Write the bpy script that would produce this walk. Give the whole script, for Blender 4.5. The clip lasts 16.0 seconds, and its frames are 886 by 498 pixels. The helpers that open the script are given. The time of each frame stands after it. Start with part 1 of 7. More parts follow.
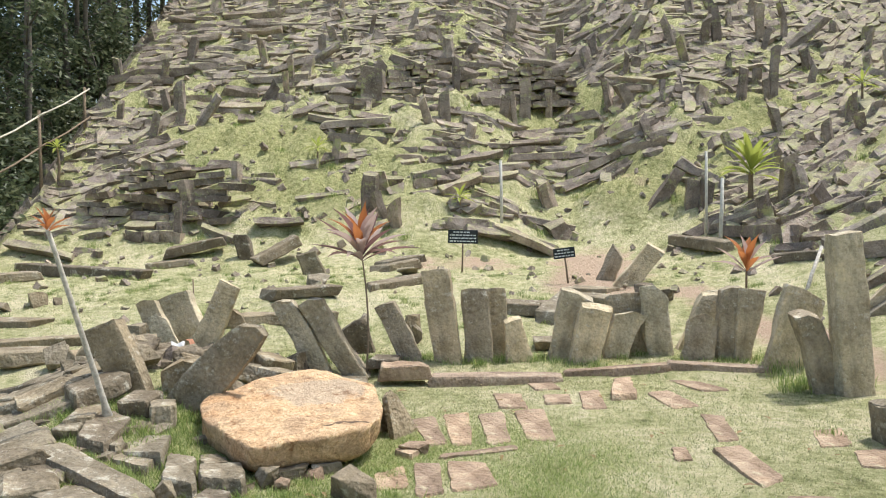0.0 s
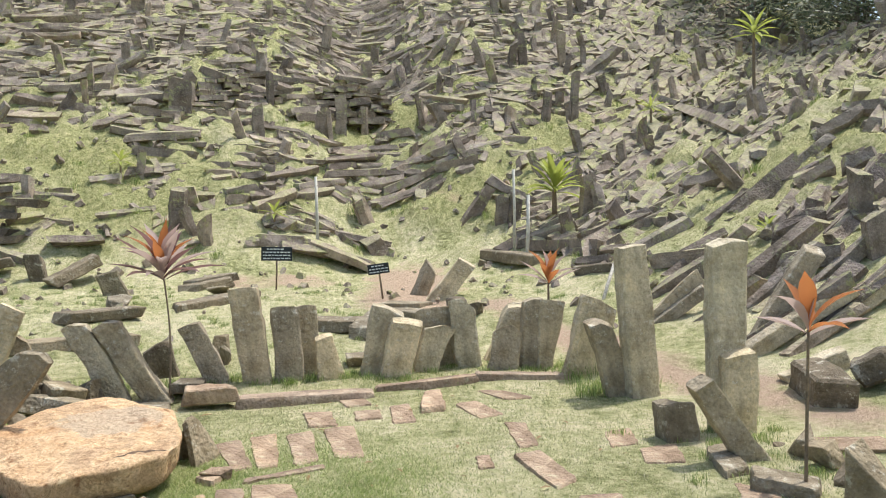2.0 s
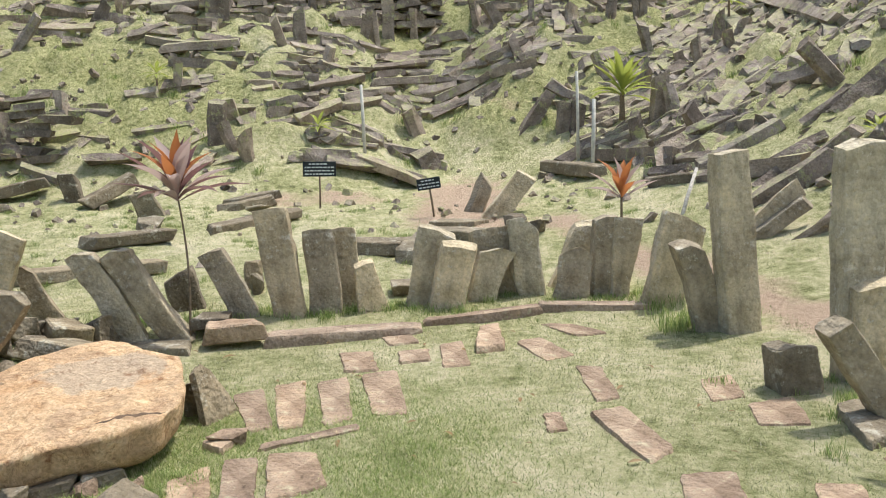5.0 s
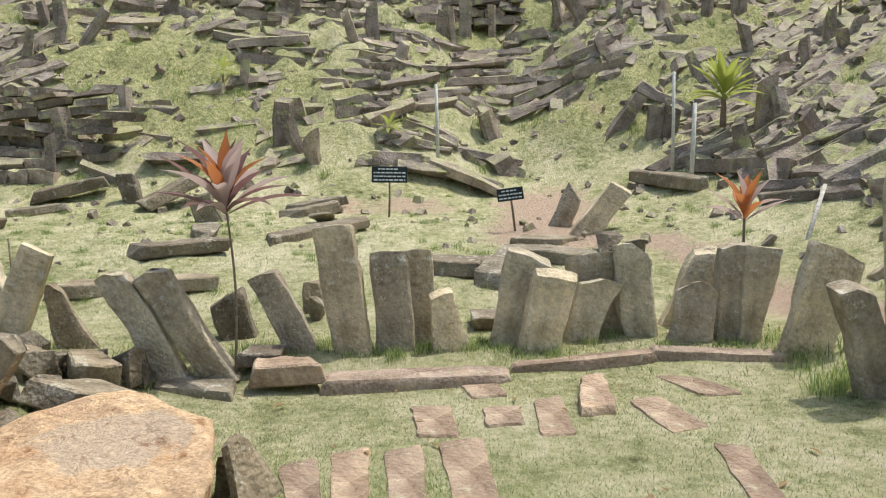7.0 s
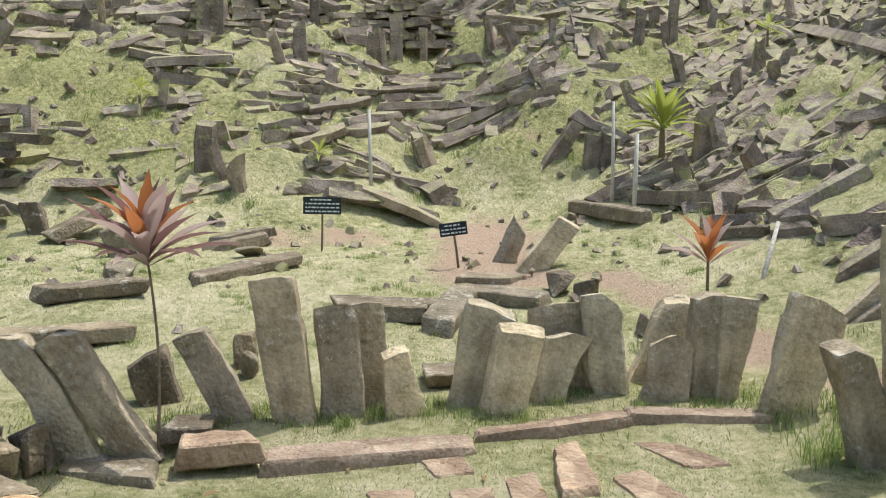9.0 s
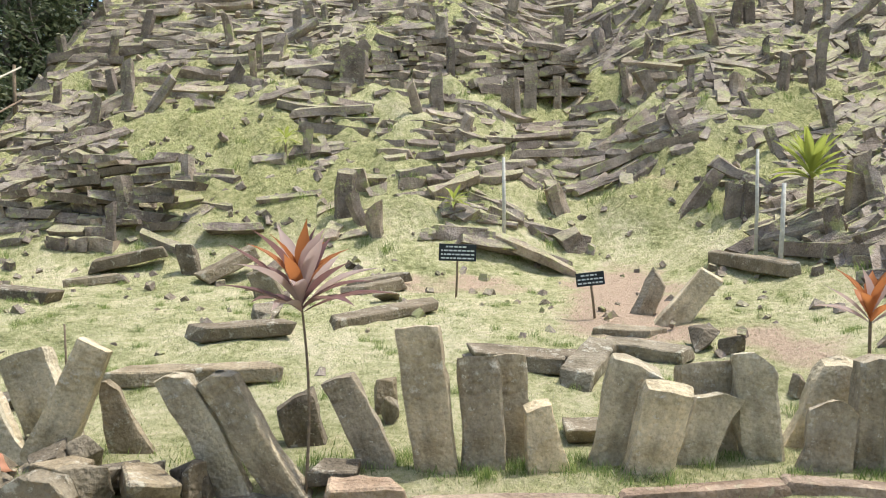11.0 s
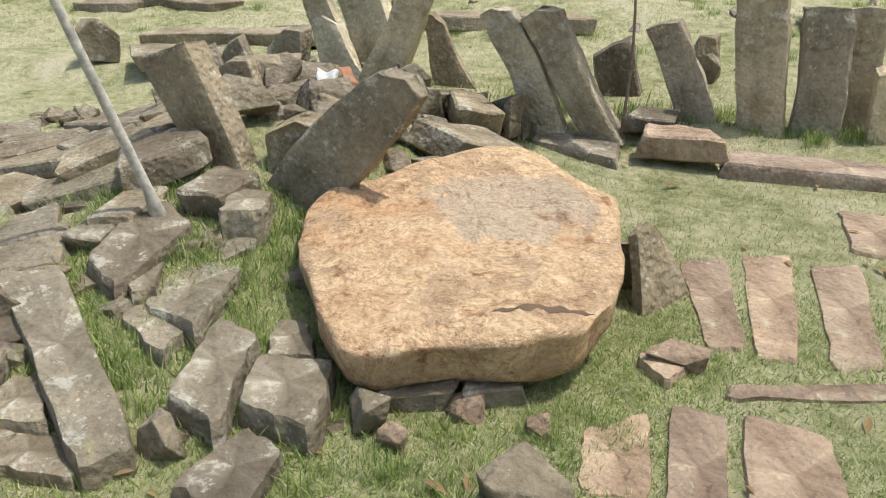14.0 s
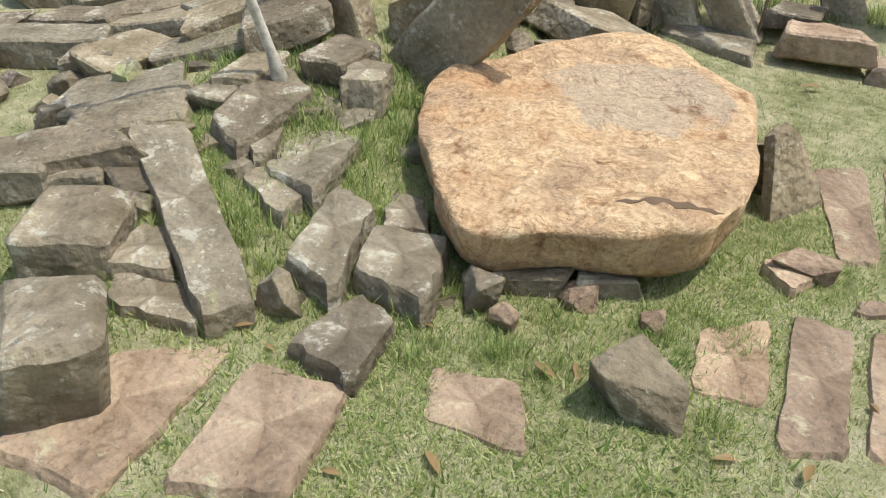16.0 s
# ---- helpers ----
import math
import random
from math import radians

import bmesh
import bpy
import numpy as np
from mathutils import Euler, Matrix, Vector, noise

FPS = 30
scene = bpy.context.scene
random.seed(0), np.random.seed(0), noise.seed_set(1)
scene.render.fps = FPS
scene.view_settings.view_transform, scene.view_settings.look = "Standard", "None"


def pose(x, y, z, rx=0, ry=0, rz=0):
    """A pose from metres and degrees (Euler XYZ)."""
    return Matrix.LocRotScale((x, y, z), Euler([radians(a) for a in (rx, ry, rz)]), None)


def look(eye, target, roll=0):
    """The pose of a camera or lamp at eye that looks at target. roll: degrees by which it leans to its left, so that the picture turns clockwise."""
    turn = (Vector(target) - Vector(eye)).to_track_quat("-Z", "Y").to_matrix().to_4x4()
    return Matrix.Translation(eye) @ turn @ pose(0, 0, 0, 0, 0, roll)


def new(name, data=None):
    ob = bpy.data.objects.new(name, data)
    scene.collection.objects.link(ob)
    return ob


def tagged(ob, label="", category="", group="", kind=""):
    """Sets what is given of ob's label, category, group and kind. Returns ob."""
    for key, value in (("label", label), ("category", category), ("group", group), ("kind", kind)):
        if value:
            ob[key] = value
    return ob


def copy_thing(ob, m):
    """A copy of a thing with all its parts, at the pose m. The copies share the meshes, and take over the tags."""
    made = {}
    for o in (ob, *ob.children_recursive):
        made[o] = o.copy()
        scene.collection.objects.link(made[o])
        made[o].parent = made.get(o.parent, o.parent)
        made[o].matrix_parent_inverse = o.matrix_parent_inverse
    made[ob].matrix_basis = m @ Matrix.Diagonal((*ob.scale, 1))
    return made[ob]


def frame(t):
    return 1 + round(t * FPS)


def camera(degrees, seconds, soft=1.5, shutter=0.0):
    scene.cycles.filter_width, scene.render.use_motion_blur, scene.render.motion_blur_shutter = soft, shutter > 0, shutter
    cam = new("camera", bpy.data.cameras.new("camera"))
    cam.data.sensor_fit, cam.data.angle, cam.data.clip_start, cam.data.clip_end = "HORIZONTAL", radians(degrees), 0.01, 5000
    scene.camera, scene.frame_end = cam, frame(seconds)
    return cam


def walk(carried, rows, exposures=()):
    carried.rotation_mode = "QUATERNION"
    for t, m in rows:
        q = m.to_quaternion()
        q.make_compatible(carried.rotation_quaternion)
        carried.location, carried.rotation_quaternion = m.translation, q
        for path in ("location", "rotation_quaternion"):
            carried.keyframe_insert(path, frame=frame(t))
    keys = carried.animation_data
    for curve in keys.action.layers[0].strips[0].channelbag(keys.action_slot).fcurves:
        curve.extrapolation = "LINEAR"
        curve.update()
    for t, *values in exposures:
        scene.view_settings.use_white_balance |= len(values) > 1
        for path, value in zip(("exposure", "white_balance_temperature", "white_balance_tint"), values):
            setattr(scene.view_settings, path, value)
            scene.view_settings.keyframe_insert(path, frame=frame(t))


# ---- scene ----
cam = camera(56.8, 16.0, soft=1.1)

PATH = [
    (0, (0.396, -1.158, 1.474), (0.283, 0.836, 1.372), -0.8),
    (0.5, (0.419, -1.164, 1.476), (0.406, 0.834, 1.405), -0.8),
    (1, (0.454, -1.164, 1.477), (0.562, 0.832, 1.416), -0.9),
    (1.5, (0.477, -1.162, 1.475), (0.683, 0.827, 1.411), -1.0),
    (2, (0.498, -1.156, 1.471), (0.817, 0.817, 1.402), -1.0),
    (2.5, (0.503, -1.125, 1.47), (0.848, 0.842, 1.361), -1.3),
    (3, (0.554, -1.058, 1.47), (0.851, 0.917, 1.36), -2.6),
    (3.2, (0.565, -1.017, 1.456), (0.843, 0.959, 1.332), -2.5),
    (5.3, (0.708, 0.016, 1.419), (0.828, 1.99, 1.124), -2.2),
    (5.5, (0.742, 0.112, 1.422), (0.753, 2.089, 1.12), -0.5),
    (6, (0.726, 0.353, 1.415), (0.702, 2.333, 1.136), -0.4),
    (6.5, (0.63, 0.636, 1.446), (0.71, 2.614, 1.161), -1.3),
    (7, (0.564, 0.898, 1.449), (0.582, 2.88, 1.184), -1.1),
    (7.5, (0.558, 1.206, 1.429), (0.556, 3.192, 1.199), 0.1),
    (8, (0.455, 1.427, 1.46), (0.596, 3.41, 1.24), 1.0),
    (8.2, (0.425, 1.464, 1.487), (0.642, 3.439, 1.26), -0.4),
    (10.3, (0.34, 1.469, 1.62), (0.489, 3.461, 1.515), -1.2),
    (10.5, (0.306, 1.426, 1.62), (0.418, 3.421, 1.547), -1.0),
    (11, (0.273, 1.464, 1.611), (0.181, 3.458, 1.501), -0.1),
    (11.5, (0.238, 1.434, 1.599), (-0.013, 3.408, 1.401), 0.8),
    (12, (0.194, 1.437, 1.548), (-0.277, 3.347, 1.187), -0.0),
    (12.5, (0.167, 1.428, 1.526), (-0.413, 3.289, 1.078), 0.1),
    (13, (0.139, 1.435, 1.471), (-0.457, 3.243, 0.86), 0.5),
    (13.5, (0.089, 1.44, 1.404), (-0.559, 3.183, 0.67), 0.8),
    (14, (0.087, 1.455, 1.385), (-0.609, 3.128, 0.538), -0.0),
    (14.5, (0.074, 1.46, 1.357), (-0.637, 3.086, 0.436), 0.7),
    (15, (0.056, 1.463, 1.334), (-0.677, 3.022, 0.318), 1.1),
    (15.5, (0.025, 1.461, 1.324), (-0.743, 2.972, 0.262), 1.5),
    (16, (0.004, 1.442, 1.326), (-0.832, 2.907, 0.252), 1.4),
]
EXPOSURES = [(0, 0.63, 6500, 7), (6, 0.51, 6500, 7), (8.5, 0.44, 6500, 7), (11.2, 0.72, 6500, 7), (12.5, 0.52, 6500, 7), (14, 0.46, 6500, 6), (16, 0.52, 6500, 5)]
walk(cam, [(t, look(eye, target, roll)) for t, eye, target, roll in PATH], EXPOSURES)

# world and sun: high sun from behind the hill on the right
SUN_AZ, SUN_EL = 66.0, 68.0   # degrees: from +y towards +x, above the horizon
world = bpy.data.worlds.new("world")
scene.world = world
world.use_nodes = True
wn = world.node_tree
sky = wn.nodes.new("ShaderNodeTexSky")
sky.sky_type, sky.sun_disc = "NISHITA", False
sky.sun_elevation, sky.sun_rotation = radians(SUN_EL), radians(SUN_AZ)
sky.dust_density, sky.air_density = 3.0, 1.2
wn.nodes["Background"].inputs["Strength"].default_value = 0.15
wn.links.new(sky.outputs[0], wn.nodes["Background"].inputs["Color"])
sun = new("sun", bpy.data.lights.new("sun", "SUN"))
sun.data.energy, sun.data.angle, sun.data.color = 2.9, radians(0.9), (1.0, 0.965, 0.945)
far = Vector((math.sin(radians(SUN_AZ)) * math.cos(radians(SUN_EL)), math.cos(radians(SUN_AZ)) * math.cos(radians(SUN_EL)), math.sin(radians(SUN_EL)))) * 60
sun.matrix_basis = look(far, (0, 0, 0))

# ---- materials ----
def material(name, rough=0.9):
    m = bpy.data.materials.new(name)
    m.use_nodes = True
    b = m.node_tree.nodes["Principled BSDF"]
    b.inputs["Roughness"].default_value = rough
    b.inputs["Specular IOR Level"].default_value = 0.25
    return m, m.node_tree, b


def node(nt, kind, **values):
    n = nt.nodes.new(kind)
    for key, value in values.items():
        n.inputs[key.replace("_", " ")].default_value = value
    return n


def coords(nt, source="Object"):
    return nt.nodes.new("ShaderNodeTexCoord").outputs[source]


def noise_of(nt, vec, scale, detail=5.0, rough=0.6):
    n = node(nt, "ShaderNodeTexNoise", Scale=scale, Detail=detail, Roughness=rough)
    nt.links.new(vec, n.inputs["Vector"])
    return n.outputs["Fac"]


def ramp(nt, fac, stops):
    r = nt.nodes.new("ShaderNodeValToRGB")
    e = r.color_ramp.elements
    while len(e) < len(stops):
        e.new(0.5)
    for el, (p, c) in zip(e, stops):
        el.position, el.color = p, (*c, 1) if len(c) == 3 else c
    nt.links.new(fac, r.inputs[0])
    return r.outputs[0]


def mix(nt, fac, a, b, mode="MIX"):
    n = nt.nodes.new("ShaderNodeMix")
    n.data_type, n.blend_type = "RGBA", mode
    for slot, v in ((0, fac), (6, a), (7, b)):
        if isinstance(v, bpy.types.NodeSocket):
            nt.links.new(v, n.inputs[slot])
        else:
            n.inputs[slot].default_value = (*v, 1) if isinstance(v, tuple) else v
    return n.outputs[2]


def bump(nt, b, height, strength, distance):
    n = node(nt, "ShaderNodeBump", Strength=strength, Distance=distance)
    nt.links.new(height, n.inputs["Height"])
    nt.links.new(n.outputs[0], b.inputs["Normal"])
    return n


def add(nt, a, b, op="ADD"):
    n = nt.nodes.new("ShaderNodeMath")
    n.operation = op
    for slot, v in ((0, a), (1, b)):
        if isinstance(v, bpy.types.NodeSocket):
            nt.links.new(v, n.inputs[slot])
        else:
            n.inputs[slot].default_value = v
    return n.outputs[0]


def stone_material(name, low, mid, high, lichen, island=False, lichen_at=0.59, grain=9.0, moss=0.0, streaks=0.0, vary=1.0):
    """Weathered stone: blotches, grain, pits and pale lichen spots; each piece a little different."""
    m, nt, b = material(name, 0.88)
    pos = coords(nt, "Object")
    if island:
        tone = nt.nodes.new("ShaderNodeNewGeometry").outputs["Random Per Island"]
    else:
        tone = nt.nodes.new("ShaderNodeObjectInfo").outputs["Random"]
    big = noise_of(nt, pos, 2.3, 4)
    fine = noise_of(nt, pos, grain * 3, 8, 0.7)
    base = ramp(nt, add(nt, add(nt, big, 0.65, "MULTIPLY"), add(nt, fine, 0.35, "MULTIPLY")), [(0.34, low), (0.5, mid), (0.66, high)])
    stain = ramp(nt, noise_of(nt, pos, 5.5, 7, 0.72), [(0.38, (0.72, 0.69, 0.64)), (0.52, (1, 1, 1)), (0.68, (1.25, 1.22, 1.15))])
    base = mix(nt, 0.9, base, stain, "MULTIPLY")
    piece = ramp(nt, tone, [(0.0, (0.62, 0.6, 0.6)), (0.35, (0.95, 0.9, 0.84)), (0.7, (1.0, 1.0, 0.98)), (1.0, (1.28, 1.2, 1.06))])
    base = mix(nt, vary, base, piece, "MULTIPLY")
    spots = ramp(nt, noise_of(nt, pos, grain * 0.9, 6, 0.75), [(lichen_at, (0, 0, 0)), (lichen_at + 0.06, (1, 1, 1))])
    base = mix(nt, add(nt, spots, 0.55, "MULTIPLY"), base, lichen)
    flecks = ramp(nt, noise_of(nt, pos, grain * 2.3, 7, 0.72), [(0.635, (0, 0, 0)), (0.655, (1, 1, 1))])
    base = mix(nt, add(nt, flecks, 0.6, "MULTIPLY"), base, lichen)
    if moss:   # cushions of yellow-green moss
        green = ramp(nt, noise_of(nt, pos, 3.2, 7, 0.7), [(0.64 - moss * 0.2, (0, 0, 0)), (0.70 - moss * 0.2, (1, 1, 1))])
        base = mix(nt, add(nt, green, 0.8, "MULTIPLY"), base, (0.36, 0.37, 0.165))
    if streaks:   # rain streaks along the column
        squash = node(nt, "ShaderNodeMapping")
        squash.inputs["Scale"].default_value = (7.0, 7.0, 1.1)
        nt.links.new(pos, squash.inputs["Vector"])
        base = mix(nt, streaks, base, ramp(nt, noise_of(nt, squash.outputs[0], 1.6, 5, 0.6), [(0.36, (0.66, 0.65, 0.66)), (0.5, (1, 1, 1)), (0.64, (1.22, 1.18, 1.1))]), "MULTIPLY")
    pits = ramp(nt, noise_of(nt, pos, grain * 5, 3, 0.5), [(0.27, (0.5, 0.5, 0.5)), (0.36, (1, 1, 1))])
    base = mix(nt, 0.45, base, pits, "MULTIPLY")
    speck = noise_of(nt, pos, grain * 8, 5, 0.6)
    base = mix(nt, 1.0, base, ramp(nt, speck, [(0.34, (0.88, 0.87, 0.86)), (0.46, (1, 1, 1)), (0.64, (1.07, 1.07, 1.06))]), "MULTIPLY")
    if moss > 0.3:   # moss settles on what faces the sky
        up = nt.nodes.new("ShaderNodeSeparateXYZ")
        nt.links.new(nt.nodes.new("ShaderNodeNewGeometry").outputs["Normal"], up.inputs[0])
        lie = add(nt, up.outputs["Z"], add(nt, noise_of(nt, pos, 4.0, 6, 0.7), 1.1, "MULTIPLY"))
        soft = ramp(nt, lie, [(1.36 / 2 - moss * 0.1, (0, 0, 0)), (1.6 / 2 - moss * 0.1, (1, 1, 1))])
        half = nt.nodes.new("ShaderNodeMath")
        half.operation = "MULTIPLY"
        half.inputs[1].default_value = 0.5
        nt.links.new(lie, half.inputs[0])
        nt.links.new(half.outputs[0], soft.node.inputs[0])
        base = mix(nt, add(nt, soft, 0.6, "MULTIPLY"), base, ramp(nt, fine, [(0.35, (0.18, 0.19, 0.085)), (0.5, (0.37, 0.36, 0.18)), (0.65, (0.54, 0.49, 0.30))]))
    nt.links.new(base, b.inputs["Base Color"])
    height = add(nt, add(nt, fine, 0.5, "MULTIPLY"), add(nt, speck, 0.12, "MULTIPLY"))
    height = add(nt, height, noise_of(nt, pos, grain * 0.8, 5))
    dents = node(nt, "ShaderNodeTexVoronoi", Scale=grain * 4.5)
    dents.feature = "SMOOTH_F1"
    nt.links.new(pos, dents.inputs["Vector"])
    height = add(nt, height, add(nt, dents.outputs["Distance"], 0.4, "MULTIPLY"))
    bump(nt, b, height, 1.0, 0.03)
    return m


def plain(name, colour, rough=0.8, vary=0.25, scale=12.0, height=0.3):
    """A surface of one hue with grain and blotches."""
    m, nt, b = material(name, rough)
    pos = coords(nt)
    dark = tuple(c * (1 - vary) for c in colour)
    pale = tuple(min(1.0, c * (1 + vary)) for c in colour)
    nt.links.new(ramp(nt, noise_of(nt, pos, scale, 6), [(0.3, dark), (0.7, pale)]), b.inputs["Base Color"])
    bump(nt, b, noise_of(nt, pos, scale * 4, 4), height, 0.01)
    return m


STONE = stone_material("basalt", (0.307, 0.268, 0.192), (0.535, 0.471, 0.347), (0.716, 0.643, 0.493), (0.72, 0.68, 0.57), streaks=0.45)
# darker, browner basalt for the fallen stones and the rubble heap
FALLEN = stone_material("dark_basalt", (0.146, 0.122, 0.086), (0.251, 0.215, 0.156), (0.347, 0.300, 0.226), (0.56, 0.53, 0.43), lichen_at=0.56, grain=9.0, moss=0.1)
HILL_STONE = stone_material("hill_basalt", (0.131, 0.113, 0.088), (0.292, 0.247, 0.213), (0.440, 0.380, 0.341), (0.50, 0.51, 0.32), lichen_at=0.59, moss=0.45)
RUBBLE_STONE = stone_material("hill_rubble", (0.131, 0.113, 0.088), (0.292, 0.247, 0.213), (0.440, 0.380, 0.341), (0.50, 0.51, 0.32), island=True, lichen_at=0.59, moss=0.5)
KERB = stone_material("kerb_stone", (0.194, 0.143, 0.108), (0.342, 0.262, 0.199), (0.479, 0.382, 0.302), (0.46, 0.45, 0.30))
PAVING = stone_material("paving", (0.205, 0.145, 0.102), (0.345, 0.255, 0.18), (0.46, 0.36, 0.262), (0.50, 0.46, 0.30), lichen_at=0.58, vary=0.5)


def boulder_material():
    """Flaking orange-tan crust with rusty hollows and a smooth grey scar."""
    m, nt, b = material("boulder_crust", 0.85)
    pos = coords(nt, "Object")
    big = noise_of(nt, pos, 2.0, 5, 0.6)
    flake = node(nt, "ShaderNodeTexNoise", Scale=24.0, Detail=9.0, Roughness=0.7, Distortion=0.7)
    nt.links.new(pos, flake.inputs["Vector"])
    crust = ramp(nt, flake.outputs["Fac"], [(0.3, (0.42, 0.26, 0.15)), (0.4, (0.64, 0.42, 0.24)), (0.5, (0.78, 0.55, 0.32)), (0.66, (0.87, 0.67, 0.43))])
    tint = ramp(nt, big, [(0.35, (0.86, 0.74, 0.66)), (0.5, (1, 1, 1)), (0.68, (1.06, 1.05, 1.02))])
    c = mix(nt, 1.0, crust, tint, "MULTIPLY")
    worn = node(nt, "ShaderNodeTexNoise", Scale=3.4, Detail=7.0, Roughness=0.62, Distortion=0.6)   # smooth browner skin
    nt.links.new(pos, worn.inputs["Vector"])
    skin = ramp(nt, noise_of(nt, pos, 14.0, 6, 0.65), [(0.3, (0.48, 0.30, 0.17)), (0.7, (0.70, 0.49, 0.30))])
    c = mix(nt, ramp(nt, worn.outputs["Fac"], [(0.52, (0, 0, 0)), (0.57, (0.85, 0.85, 0.85))]), c, skin)
    scar = node(nt, "ShaderNodeTexNoise", Scale=6.0, Detail=6.0, Roughness=0.6, Distortion=0.4)
    nt.links.new(pos, scar.inputs["Vector"])
    reach = nt.nodes.new("ShaderNodeVectorMath")
    reach.operation = "DISTANCE"
    reach.inputs[1].default_value = (0.06, 0.27, 0.29)
    nt.links.new(pos, reach.inputs[0])
    edge = add(nt, reach.outputs["Value"], add(nt, add(nt, scar.outputs["Fac"], 0.5, "SUBTRACT"), 0.55, "MULTIPLY"))
    c = mix(nt, ramp(nt, edge, [(0.24, (0.8, 0.8, 0.8)), (0.30, (0, 0, 0))]), c, (0.60, 0.475, 0.335))
    speck = noise_of(nt, pos, 60.0, 5, 0.65)
    c = mix(nt, 1.0, c, ramp(nt, speck, [(0.34, (0.84, 0.80, 0.76)), (0.5, (1, 1, 1)), (0.66, (1.1, 1.1, 1.1))]), "MULTIPLY")
    rust = ramp(nt, noise_of(nt, pos, 7.0, 6, 0.7), [(0.33, (0.45, 0.27, 0.17)), (0.43, (1, 1, 1))])
    c = mix(nt, 0.8, c, rust, "MULTIPLY")
    ledge = node(nt, "ShaderNodeTexNoise", Scale=6.5, Detail=8.0, Roughness=0.68, Distortion=1.2)   # thin broken rims of flaked crust
    nt.links.new(pos, ledge.inputs["Vector"])
    rim = ramp(nt, ledge.outputs["Fac"], [(0.478, (1, 1, 1)), (0.497, (0.42, 0.28, 0.2)), (0.505, (1, 1, 1)), (0.6, (1, 1, 1)), (0.612, (0.5, 0.36, 0.26)), (0.622, (1, 1, 1))])
    c = mix(nt, ramp(nt, noise_of(nt, pos, 4.0, 4), [(0.42, (0.15, 0.15, 0.15)), (0.6, (0.9, 0.9, 0.9))]), c, mix(nt, 1.0, c, rim, "MULTIPLY"))
    nt.links.new(c, b.inputs["Base Color"])
    bump(nt, b, add(nt, add(nt, flake.outputs["Fac"], scar.outputs["Fac"]), add(nt, ledge.outputs["Fac"], 1.2, "MULTIPLY")), 1.0, 0.035)
    return m


BOULDER = boulder_material()


def ground_material():
    m, nt, b = material("turf", 0.95)
    pos = nt.nodes.new("ShaderNodeNewGeometry").outputs["Position"]
    soil = nt.nodes.new("ShaderNodeAttribute")
    soil.attribute_name = "soil"
    moss = nt.nodes.new("ShaderNodeAttribute")
    moss.attribute_name = "moss"
    patch = noise_of(nt, pos, 1.1, 6, 0.65)
    fine = add(nt, add(nt, noise_of(nt, pos, 26.0, 8, 0.75), 0.55, "MULTIPLY"), add(nt, noise_of(nt, pos, 140.0, 4, 0.7), 0.45, "MULTIPLY"))
    mid = noise_of(nt, pos, 4.5, 7, 0.78)
    clump = noise_of(nt, pos, 11.0, 6, 0.7)
    turf = ramp(nt, add(nt, add(nt, add(nt, patch, 0.28, "MULTIPLY"), add(nt, mid, 0.27, "MULTIPLY")), add(nt, add(nt, fine, 0.2, "MULTIPLY"), add(nt, clump, 0.25, "MULTIPLY"))),
                [(0.40, (0.15, 0.16, 0.06)), (0.45, (0.36, 0.365, 0.16)), (0.505, (0.60, 0.57, 0.31)), (0.57, (0.79, 0.71, 0.48))])
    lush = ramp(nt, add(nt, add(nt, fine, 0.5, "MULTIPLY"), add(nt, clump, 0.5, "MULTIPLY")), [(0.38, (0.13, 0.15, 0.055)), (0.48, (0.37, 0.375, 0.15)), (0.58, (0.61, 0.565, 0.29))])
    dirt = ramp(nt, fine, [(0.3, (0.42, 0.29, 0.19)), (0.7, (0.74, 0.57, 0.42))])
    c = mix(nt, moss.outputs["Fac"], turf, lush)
    edge = add(nt, soil.outputs["Fac"], add(nt, add(nt, patch, 0.5, "SUBTRACT"), 1.6, "MULTIPLY"))
    c = mix(nt, ramp(nt, edge, [(0.4, (0, 0, 0)), (0.7, (1, 1, 1))]), c, dirt)
    nt.links.new(c, b.inputs["Base Color"])
    bump(nt, b, add(nt, add(nt, fine, mid), clump), 1.0, 0.06)
    return m


def blade_material(name, dark, mid, pale):
    m, nt, b = material(name, 0.45)
    r = nt.nodes.new("ShaderNodeNewGeometry").outputs["Random Per Island"]
    nt.links.new(ramp(nt, r, [(0.0, dark), (0.5, mid), (1.0, pale)]), b.inputs["Base Color"])
    colour = b.inputs["Base Color"].links[0].from_socket
    thin = nt.nodes.new("ShaderNodeBsdfTranslucent")   # thin blades let the sun through
    both = nt.nodes.new("ShaderNodeMixShader")
    both.inputs[0].default_value = 0.45
    nt.links.new(colour, thin.inputs["Color"])
    nt.links.new(b.outputs[0], both.inputs[1])
    nt.links.new(thin.outputs[0], both.inputs[2])
    nt.links.new(both.outputs[0], nt.nodes["Material Output"].inputs["Surface"])
    return m


TURF = ground_material()
GRASS = blade_material("grass_blades", (0.16, 0.22, 0.06), (0.44, 0.455, 0.22), (0.80, 0.735, 0.52))
TUFT = blade_material("lush_blades", (0.13, 0.20, 0.05), (0.26, 0.34, 0.10), (0.46, 0.50, 0.20))
SLOPE = blade_material("slope_blades", (0.20, 0.235, 0.085), (0.40, 0.41, 0.19), (0.66, 0.61, 0.38))
STRAW = blade_material("dry_straw", (0.38, 0.27, 0.14), (0.66, 0.54, 0.33), (0.82, 0.74, 0.53))
NEAR = blade_material("fresh_blades", (0.15, 0.22, 0.055), (0.34, 0.42, 0.13), (0.62, 0.62, 0.32))
